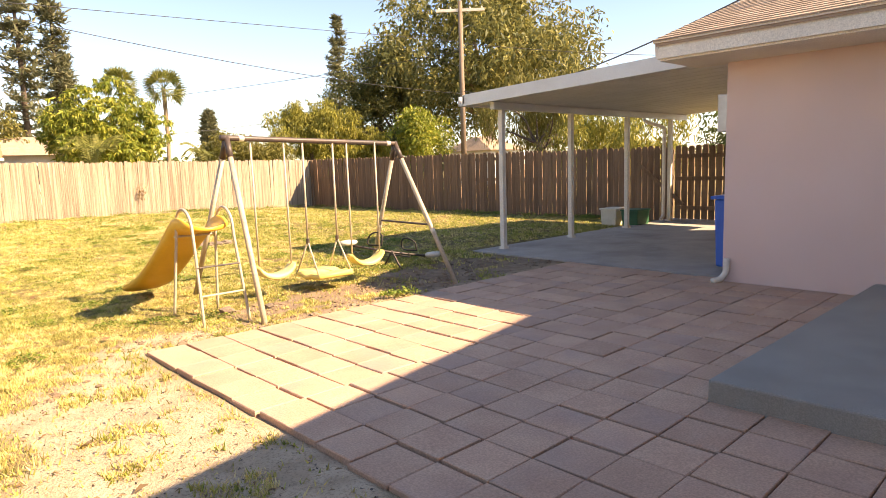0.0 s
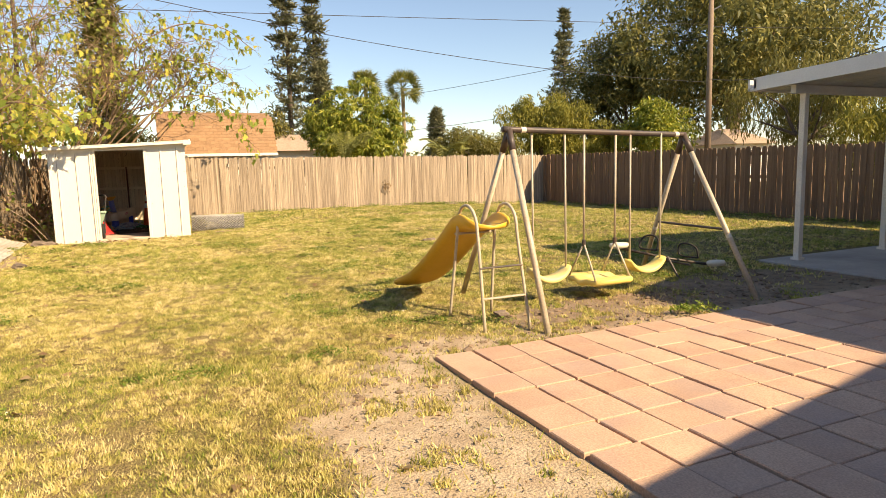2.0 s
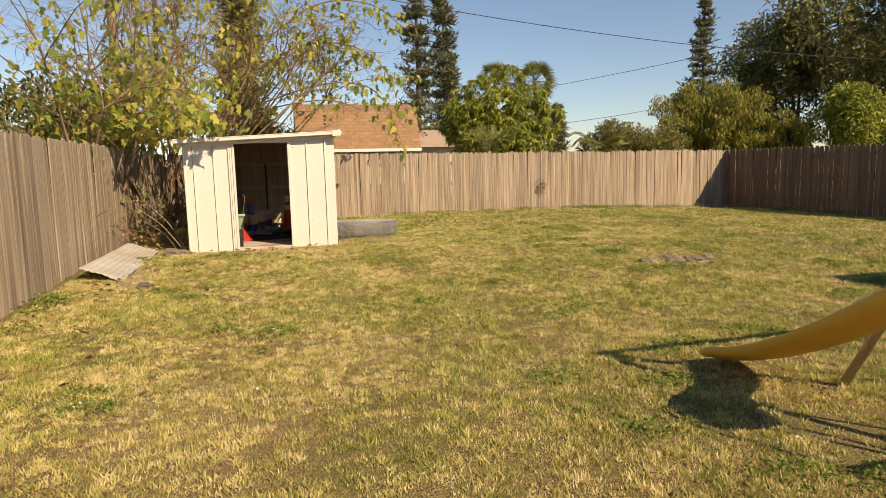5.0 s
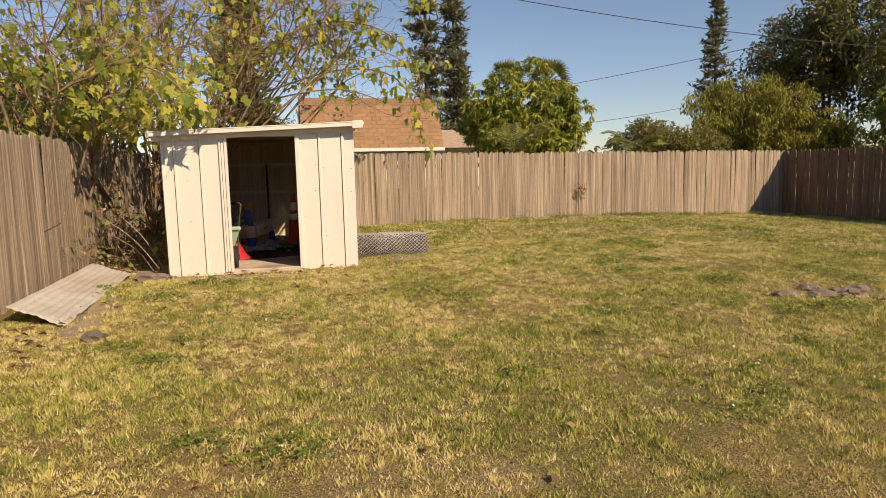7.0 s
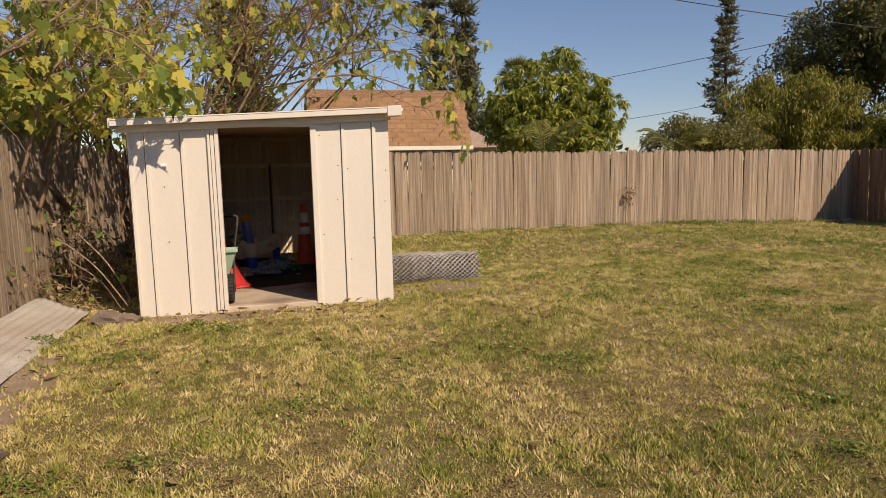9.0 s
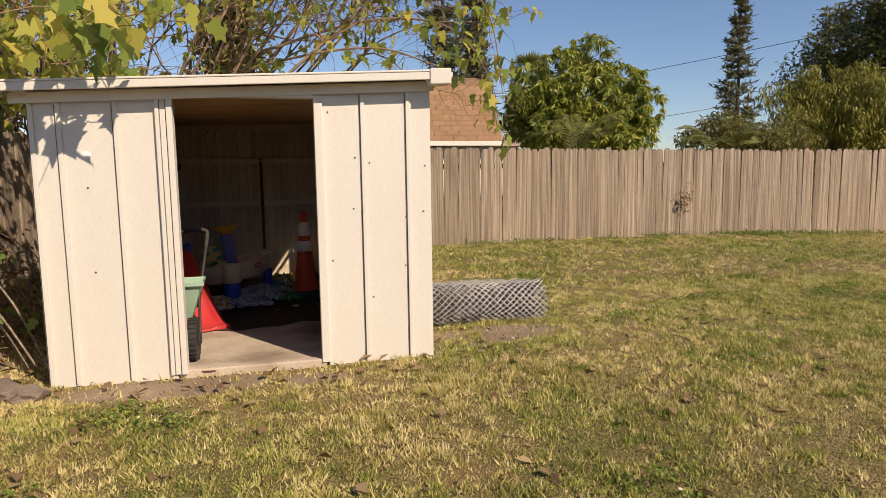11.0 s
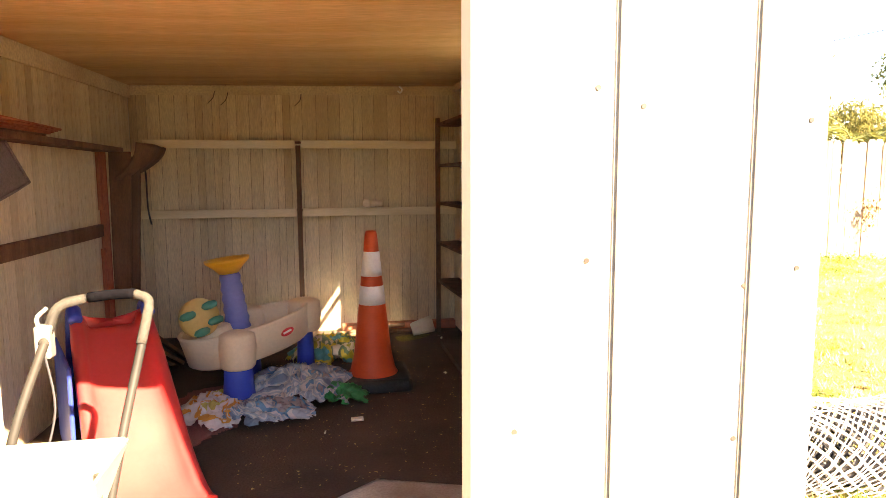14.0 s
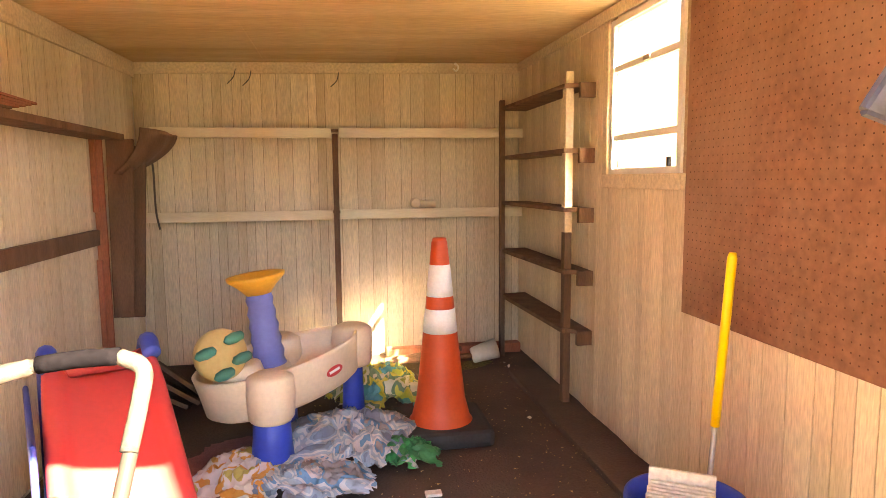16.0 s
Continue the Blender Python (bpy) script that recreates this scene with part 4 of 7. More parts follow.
def build_wall_rails():
    for z, xl in ((1.545, -1.86), (1.045, -1.96)):
        rail = thing("wall_shelf", "narrow cream painted ledge along the back wall", "shelf", (-0.7, 18.4, z), "ledges on the back wall")
        part("board", B(xl, IX1 + 0.0, IY1 - 0.084, IY1 - 0.002, z + 0.012, z + 0.026, bevel=0.002), RAW_WOOD, rail, "dusty dark top board")
        part("front_edge", B(xl, -0.815, IY1 - 0.105, IY1 - 0.085, z - 0.028, z + 0.032, bevel=0.003), LEDGE, rail)
        part("front_edge", B(-0.77, IX1 - 0.005, IY1 - 0.105, IY1 - 0.085, z - 0.026, z + 0.034, bevel=0.003), LEDGE, rail)
    solo("stud", B(-0.81, -0.775, IY1 - 0.112, IY1 - 0.07, FZ - 0.02, 1.54, bevel=0.003), RAW_WOOD, "dark upright lumber stud against the back wall", "post")


build_wall_rails()


def build_rack():
    rack = thing("shelf_rack", "dark wooden rack of narrow shelves on the panelled wall", "shelf", (0.3, 18.1, FZ))
    part("post", B(0.215, 0.245, 18.56, 18.60, FZ - 0.01, 1.74, bevel=0.003), RAW_WOOD, rack)
    part("post", B(0.285, 0.322, 17.62, 17.665, FZ - 0.01, 1.0, bevel=0.003), RAW_WOOD, rack)
    # upper part of the post in one even paler colour
    part("post", B(0.284, 0.323, 17.618, 17.666, 1.0, 1.76, bevel=0.003), TRIM_OLD, rack, "pale upper post")
    for z in (1.70, 1.40, 1.12, 0.82, 0.53):
        bm = bmesh.new()
        vs = [bm.verts.new(p) for p in ((0.225, 18.60, z), (0.27, 17.60, z), (0.397, 17.55, z), (0.397, 18.62, z))]
        r = bmesh.ops.extrude_face_region(bm, geom=[bm.faces.new(vs)])
        bmesh.ops.translate(bm, verts=[v for v in r["geom"] if isinstance(v, bmesh.types.BMVert)], vec=(0, 0, -0.02))
        bmesh.ops.recalc_face_normals(bm, faces=bm.faces)
        part("shelf_board", bm, RAW_WOOD, rack)
        part("bracket", B(0.324, 0.397, 17.535, 17.56, z - 0.07, z - 0.0005), RAW_WOOD, rack)


build_rack()


def build_pegboard():
    peg = thing("pegboard", "large brown pegboard panel on the shed wall", "pegboard", (0.39, 16.0, 1.4))
    part("sheet", B(0.384, 0.393, 15.16, 16.73, 0.79, 1.93, bevel=0.002), PEG, peg)
    h = bmesh.new()
    for i in range(60):
        for j in range(43):
            y, z = 15.20 + i * 0.0254, 0.82 + j * 0.0254
            vs = [h.verts.new((0.3832, y + 0.0026 * math.cos(k * math.pi / 3), z + 0.0026 * math.sin(k * math.pi / 3))) for k in range(6)]
            h.faces.new(vs)
    part("hole_grid", h, PEG_HOLE, peg, kind="stuff")


build_pegboard()


def cloth(name, label, at, sx, sy, height, material, seed, category="bag", folds=6.0, n=44):
    """A crumpled heap of sheet plastic."""
    bm = bmesh.new()
    g = []
    for i in range(n):
        row = []
        for j in range(n):
            u, v = i / (n - 1) * 2 - 1, j / (n - 1) * 2 - 1
            r = math.hypot(u, v)
            q = Vector((u * folds * 0.5, v * folds * 0.5, seed))
            ridge = 1 - abs(noise.noise(q)) * 2.2
            ridge2 = 1 - abs(noise.noise(q * 2.3 + Vector((5, 1, 2)))) * 2.0
            z = height * max(0.02, (1 - r * r * 0.7)) * (0.4 + 0.35 * ridge + 0.14 * ridge2)
            w = 1 + 0.25 * noise.noise(Vector((u * 2, v * 2, seed + 9)))
            row.append(bm.verts.new((at[0] + u * sx * w + 0.02 * noise.noise(q * 3), at[1] + v * sy * w, at[2] + max(0.004, z))))
        g.append(row)
    for i in range(n - 1):
        for j in range(n - 1):
            u, v = (i + 0.5) / (n - 1) * 2 - 1, (j + 0.5) / (n - 1) * 2 - 1
            if math.hypot(u, v) < 0.92 + 0.25 * noise.noise(Vector((u * 3, v * 3, seed + 4))):
                bm.faces.new((g[i][j], g[i + 1][j], g[i + 1][j + 1], g[i][j + 1]))
    bmesh.ops.delete(bm, geom=[v for v in bm.verts if not v.link_faces], context="VERTS")
    return solo(name, bm, material, label, category, True)


def build_cone():
    c = (-0.362, 17.41, FZ - 0.008)
    cone = thing("traffic_cone", "scuffed orange traffic cone with two white bands", "traffic cone", c)
    base = B(c[0] - 0.225, c[0] + 0.215, c[1] - 0.20, c[1] + 0.20, c[2], c[2] + 0.074, bevel=0.03)
    for v in base.verts:
        d = Vector((v.co.x - c[0], v.co.y - c[1]))
        if d.length > 0.262:
            d *= 0.262 / d.length
            v.co.x, v.co.y = c[0] + d.x, c[1] + d.y
    part("base", base, RUBBER, cone, "black rubber foot")
    s = 0.876 / 0.80
    body = [(0.156, 0.045), (0.150, 0.058), (0.130, 0.08), (0.108, 0.16), (0.076, 0.42), (0.053, 0.62), (0.034, 0.79), (0.028, 0.805), (0.016, 0.80)]
    part("body", lathe([(r, z * s) for r, z in body], 32, c), ORANGE, cone, smooth=True)
    at = lambda z: 0.108 - 0.032 * (z - 0.16) / 0.26 if z < 0.42 else (0.076 - 0.023 * (z - 0.42) / 0.2 if z < 0.62 else 0.053 - 0.019 * (z - 0.62) / 0.17)
    for z0, z1 in ((0.43, 0.525), (0.575, 0.70)):
        zs = [z0] + [z for z in (0.62,) if z0 < z < z1] + [z1]
        part("band", lathe([(at(z) + 0.0015, z * s) for z in zs], 32, c), REFLECT, cone, "white reflective band", smooth=True)


build_cone()


def build_water_table():
    c = Vector((-1.0, 17.42, FZ - 0.01))
    wt = thing("water_table", "cream and blue toy water table with funnel tower", "toy table", c)
    m = Matrix.Rotation(radians(28), 3, "Z")
    tilt = Matrix.Rotation(radians(-9), 3, "Y")

    def P(x, y, z):
        return c + m @ (tilt @ Vector((0.94 * x, 0.94 * y, 0.95 * z + 0.06)))

    # oval basin with inner floor
    bm = bmesh.new()
    prof = [(0.90, 0.195), (0.96, 0.21), (0.99, 0.30), (1.02, 0.365), (1.03, 0.38), (0.99, 0.385), (0.96, 0.365), (0.92, 0.27), (0.6, 0.255)]
    rings = []
    n = 48
    for r, z in prof:
        ring = []
        for k in range(n):
            a = 2 * math.pi * k / n
            w = 1 + 0.06 * math.cos(2 * a) + 0.03 * math.cos(3 * a)
            ring.append(bm.verts.new(P(0.35 * r * w * math.cos(a), 0.245 * r * w * math.sin(a), z)))
        rings.append(ring)
    for a, b in zip(rings, rings[1:]):
        for k in range(n):
            bm.faces.new((a[k], a[(k + 1) % n], b[(k + 1) % n], b[k]))
    bm.faces.new(rings[0][::-1])
    bm.faces.new(rings[-1])
    part("basin", bm, TABLE_CREAM, wt, smooth=True)
    # legs with cream shoulders
    for x, y, slim in ((-0.19, -0.225, 1.0), (0.335, 0.02, 0.62), (0.05, 0.22, 0.8)):
        q = P(x, y, 0)
        foot = FZ - 0.012 - q.z
        part("leg_shoulder", lathe([(0.078, 0.19), (0.088, 0.205), (0.094, 0.30), (0.088, 0.36), (0.06, 0.375)], 16, q), TABLE_CREAM, wt, smooth=True)
        part("leg", lathe([(0.088 * slim, foot), (0.086 * slim, foot + 0.03), (0.074 * slim, 0.12), (0.07 * slim, 0.22)], 16, q), BLUE, wt, "blue leg", smooth=True)
    t = P(-0.06, -0.03, 0.0)
    lean = Matrix.Rotation(radians(-7), 3, "Y")
    ribs = []
    for i in range(13):
        ribs.append((0.062 + 0.007 * (i % 2) - 0.0012 * i, 0.30 + i * 0.028))
    part("tower_foot", lathe([(0.105, 0.22), (0.10, 0.26), (0.075, 0.33)], 20, t, lean), TABLE_CREAM, wt, smooth=True)
    part("tower", lathe(ribs, 24, t, lean), BLUE_FADED, wt, "faded blue ribbed tower", smooth=True)
    part("funnel", lathe([(0.05, 0.63), (0.075, 0.66), (0.115, 0.695), (0.118, 0.71), (0.10, 0.705), (0.05, 0.675)], 28, t, lean), AMBER, wt, "amber yellow funnel", smooth=True)
    # paddle wheel with green scoops
    wc = P(-0.28, -0.14, 0.50)
    face = Matrix.Rotation(radians(35), 3, "Z") @ Matrix.Rotation(radians(80), 3, "X")
    wheel = part("wheel", lathe([(0.02, -0.03), (0.095, -0.028), (0.10, 0.0), (0.095, 0.028), (0.02, 0.03)], 24, wc, face), STRAW, wt, "dull yellow paddle wheel", smooth=True)
    for a in (0.9, 2.9, 4.6, -0.35):
        q = wc + face @ Vector((0.072 * math.cos(a), 0.072 * math.sin(a), 0.035))
        sc = lathe([(0.004, -0.042), (0.017, -0.03), (0.022, 0.0), (0.017, 0.032), (0.006, 0.04)], 10, q, face @ Matrix.Rotation(radians(12), 3, "Z") @ Matrix.Rotation(radians(90), 3, "Y"))
        part("scoop", sc, TEAL, wheel, "green scoop", smooth=True)
    part("wheel_housing", lathe([(0.10, 0.25), (0.10, 0.36), (0.085, 0.40), (0.06, 0.40)], 18, P(-0.26, -0.06, 0)), TABLE_CREAM, wt, smooth=True)
    q = P(0.14, -0.252, 0.31)
    badge = Matrix.Translation(q) @ m.to_4x4() @ tilt.to_4x4() @ Matrix.Rotation(radians(-12), 4, "Y")
    em = bmesh.new()
    bmesh.ops.create_circle(em, cap_ends=True, segments=20, radius=1)
    for v in em.verts:
        v.co = badge @ Vector((v.co.x * 0.038, -0.002, v.co.y * 0.020))
    plate = part("emblem", em, RED, wt, "small oval red badge")
    part("emblem_bar", B(-0.024, 0.024, -0.0045, -0.003, -0.004, 0.006, m=badge), REFLECT, plate)


build_water_table()


def build_toy_slide():
    s = thing("toy_slide", "red plastic toddler slide with blue ladder behind", "toy slide", (-1.45, 16.5, FZ))
    m = Matrix.Translation((-1.21, 16.09, FZ - 0.02)) @ Matrix.Rotation(radians(25), 4, "Z")
    A = [(0.0, 0.01), (0.06, 0.015), (0.14, 0.035), (0.23, 0.10), (0.46, 0.31), (0.70, 0.515), (0.78, 0.54)]
    bm = bmesh.new()
    rows = []
    for i, (y, z) in enumerate(A):
        u = i / (len(A) - 1)
        hw = 0.178 - 0.05 * u
        rim = 0.07 if i > 1 else 0.03
        prof = [(-hw - 0.03, 0), (-hw - 0.028, rim), (-hw, rim + 0.01), (-hw + 0.025, rim * 0.9), (-hw + 0.04, 0.012), (hw - 0.04, 0.012), (hw - 0.025, rim * 0.9), (hw, rim + 0.01), (hw + 0.028, rim), (hw + 0.03, 0)]
        rows.append([bm.verts.new(m @ Vector((px, y, z + pz))) for px, pz in prof])
    for a, b in zip(rows, rows[1:]):
        for k in range(9):
            bm.faces.new((a[k], a[k + 1], b[k + 1], b[k]))
    bm.faces.new(rows[0])
    bm.faces.new(rows[-1][::-1])
    ch = part("chute", bm, RED, s, smooth=True)
    sm = ch.modifiers.new("smooth", "SUBSURF")
    sm.levels = sm.render_levels = 2
    for x in (-0.14, 0.14):
        part("ladder_side", tube(bmesh.new(), [m @ Vector(p) for p in bend([(x, 1.12, 0.02), (x, 1.0, 0.30), (x, 0.84, 0.58), (x, 0.78, 0.635), (x, 0.72, 0.605)])], 0.028, 10), BLUE, s, "blue hooked ladder side", smooth=True)
    for z, y in ((0.2, 1.04), (0.42, 0.93)):
        part("rung", B(-0.135, 0.135, y - 0.04, y + 0.04, z, z + 0.03, bevel=0.008, m=m), BLUE, s)
    part("side_panel", B(-0.205, -0.188, 0.45, 1.05, 0.02, 0.48, bevel=0.01, m=m), BLUE, s)


build_toy_slide()


def build_spreader():
    s = thing("lawn_spreader", "push lawn spreader with pale green hopper and grey handle", "spreader", (-1.33, 15.36, FZ))
    # hopper: open box with sloped sides
    bm = bmesh.new()
    o = [(-1.62, 15.24), (-1.11, 15.24), (-1.11, 15.52), (-1.62, 15.52)]
    b = [(-1.52, 15.33), (-1.20, 15.33), (-1.20, 15.44), (-1.52, 15.44)]
    top = [bm.verts.new((x, y, 0.66)) for x, y in o]
    low = [bm.verts.new((x, y, 0.40)) for x, y in b]
    inn = [bm.verts.new((x * 0.97 - 0.04, 15.38 + (y - 15.38) * 0.93, 0.66)) for x, y in o]
    pit = [bm.verts.new((x, y, 0.45)) for x, y in b]
    for k in range(4):
        j = (k + 1) % 4
        bm.faces.new((low[k], low[j], top[j], top[k]))
        bm.faces.new((top[k], top[j], inn[j], inn[k]))
        bm.faces.new((inn[k], inn[j], pit[j], pit[k]))
    bm.faces.new(low[::-1])
    bm.faces.new(pit)
    bmesh.ops.bevel(bm, geom=[e for e in bm.edges], offset=0.006, segments=2, affect="EDGES")
    part("hopper", bm, MINT, s, "pale green plastic hopper")
    part("hopper_lip", B(-1.635, -1.098, 15.228, 15.24, 0.635, 0.668, bevel=0.004), MINT, s)
    for x in (-1.60, -1.19):
        rot = Matrix.Rotation(radians(90), 3, "Y")
        w = part("wheel", lathe([(0.05, -0.03), (0.13, -0.03), (0.142, -0.018), (0.142, 0.018), (0.13, 0.03), (0.05, 0.03)], 28, (x, 15.3, FZ + 0.13), rot), RUBBER, s, "black treaded wheel", smooth=False)
        for k in range(24):
            a = k * math.pi / 12
            part("tread", B(-0.03, 0.03, -0.006, 0.006, 0.14, 0.147, m=Matrix.Translation((x, 15.3, FZ + 0.13)) @ Matrix.Rotation(a, 4, "X")), RUBBER, w)
        part("hub", lathe([(0.012, 0.028), (0.05, 0.034), (0.03, 0.05)], 14, (x, 15.3, FZ + 0.13), rot), RUBBER, w)
    part("axle", T([(-1.62, 15.3, FZ + 0.13), (-1.15, 15.3, FZ + 0.13)], 0.009), GALV, s)
    part("strut", T([(-1.155, 15.36, FZ + 0.10), (-1.15, 15.40, 0.62)], 0.010), TUBE_DARK, s)
    part("leg_stand", tube(bmesh.new(), bend([(-1.55, 15.42, 0.42), (-1.55, 15.58, FZ), (-1.2, 15.58, FZ), (-1.2, 15.42, 0.42)], 5), 0.009, 8), TUBE_DARK, s)
    H = bend([(-1.175, 15.510, 0.440), (-1.150, 15.620, 0.660), (-1.120, 15.760, 0.900), (-1.120, 15.795, 0.955), (-1.165, 15.810, 0.972), (-1.285, 15.810, 0.965), (-1.350, 15.780, 0.950), (-1.365, 15.700, 0.860), (-1.405, 15.590, 0.660), (-1.425, 15.510, 0.440)], 6)
    part("handle", tube(bmesh.new(), H, 0.0118, 12), HANDLE_GREY, s, "scuffed grey U-shaped tube handle", smooth=True)
    part("grip", tube(bmesh.new(), bend([(-1.160, 15.810, 0.974), (-1.225, 15.811, 0.972), (-1.285, 15.810, 0.966)], 4), 0.0148, 12), GRIP, s, "worn black grip", smooth=True)
    for run in ([(-1.127, 15.72, 0.845), (-1.12, 15.765, 0.91), (-1.121, 15.795, 0.955), (-1.16, 15.81, 0.973)], [(-1.295, 15.81, 0.964), (-1.352, 15.778, 0.948), (-1.362, 15.735, 0.90), (-1.366, 15.70, 0.86)]):
        part("elbow_sleeve", tube(bmesh.new(), bend(run, 5), 0.0138, 12), SLEEVE, s, "frayed pale grey sleeve", smooth=True)
    part("lever_bracket", B(-1.39, -1.35, 15.70, 15.74, 0.82, 0.91, bevel=0.006), GALV, s)
    part("lever", tube(bmesh.new(), bend([(-1.365, 15.730, 0.860), (-1.395, 15.740, 0.920), (-1.375, 15.760, 0.950)], 4), 0.006, 8), GALV, s)
    part("cable", tube(bmesh.new(), bend([(-1.365, 15.700, 0.840), (-1.325, 15.640, 0.700), (-1.325, 15.540, 0.560), (-1.295, 15.480, 0.420)], 5), 0.003, 6), CABLE, s)


build_spreader()


def build_bucket():
    c = (0.02, 16.06, FZ - 0.018)
    b = thing("bucket", "blue plastic bucket holding white board offcuts", "bucket", c)
    part("body", lathe([(0.118, 0), (0.122, 0.01), (0.137, 0.33), (0.148, 0.335), (0.148, 0.365), (0.140, 0.367), (0.133, 0.34), (0.115, 0.02)], 32, c), BLUE, b, smooth=True)
    part("bail", tube(bmesh.new(), bend([(c[0] - 0.15, c[1], c[2] + 0.35), (c[0] - 0.12, c[1] - 0.1, c[2] + 0.30), (c[0], c[1] - 0.165, c[2] + 0.27), (c[0] + 0.12, c[1] - 0.1, c[2] + 0.30), (c[0] + 0.15, c[1], c[2] + 0.35)], 5), 0.003, 6), GALV, b)
    turn = Matrix.Rotation(radians(-32), 4, "Z")
    for k in range(10):
        tall = k == 9
        m = Matrix.Translation((c[0] - 0.01, c[1], c[2] + 0.03)) @ turn @ Matrix.Translation((0.004 * (k % 3) - 0.01, -0.068 + 0.0125 * k + 0.012 * tall, 0)) @ Matrix.Rotation(radians(-2), 4, "X")
        solo("board_offcut", B(-0.075, 0.075 + 0.01 * tall, -0.0055, 0.0055, 0, 0.345 + 0.03 * tall + 0.003 * (k * 7 % 3), bevel=0.0015, m=m), PAPER, "dusty white board offcut standing in the bucket", "board", group="offcuts in the bucket")


build_bucket()


def build_pole():
    p = thing("broom_pole", "metal pole with bright yellow handle sleeve against the wall", "broom handle", (0.2, 16.0, FZ))
    a, b = Vector((0.19, 16.26, FZ - 0.01)), Vector((0.178, 16.15, 1.07))
    q = a.lerp(b, 0.50)
    part("tube", T([a, q + (b - a) * 0.02], 0.0078, 10), GALV, p, smooth=True)
    part("sleeve", T([q, a.lerp(b, 0.985), b], [0.0122, 0.0122, 0.009], 12), POLE_YELLOW, p, "bright yellow sleeve", smooth=True)


build_pole()


def build_vinyl(label, material, top, far, low, tip):
    """A stiff sheet hung by its upper edge, one corner free."""
    top, far, low, tip = Vector(top), Vector(far), Vector(low), Vector(tip)
    bm = bmesh.new()
    g = []
    for i in range(15):
        row = []
        for j in range(15):
            u, v = i / 14, j / 14
            p = tip.lerp(top, u).lerp(low.lerp(far, u), v)
            p.y += 0.012 * math.sin(7 * v + 2 * u) * v
            row.append(bm.verts.new(p))
        g.append(row)
    for i in range(14):
        for j in range(14):
            bm.faces.new((g[i][j], g[i + 1][j], g[i + 1][j + 1], g[i][j + 1]))
    bm.normal_update()
    bmesh.ops.solidify(bm, geom=bm.faces, thickness=0.006)
    cover = thing("vinyl_cover", label, "cover", top.lerp(low, 0.5))
    part("sheet", bm, material, cover, smooth=True)
    part("hem", tube(bmesh.new(), [tip.lerp(top, k / 10) for k in range(11)], 0.006, 6), material, cover)
    part("hem", tube(bmesh.new(), [tip.lerp(low, k / 10) + Vector((0, 0.012 * math.sin(0.7 * k) * k / 10, 0)) for k in range(11)], 0.006, 6), material, cover)


build_vinyl("grey vinyl cover hanging behind the door jamb", GREY_VINYL, (-0.07, 15.2, 1.73), (0.26, 15.19, 1.52), (0.02, 15.2, 1.20), (-0.315, 15.24, 1.32))
build_vinyl("dusty grey cloth hanging below the side shelf", GREY_CLOTH, (-1.915, 16.83, 1.464), (-1.915, 16.42, 1.464), (-1.915, 16.60, 1.18), (-1.915, 17.03, 1.29))


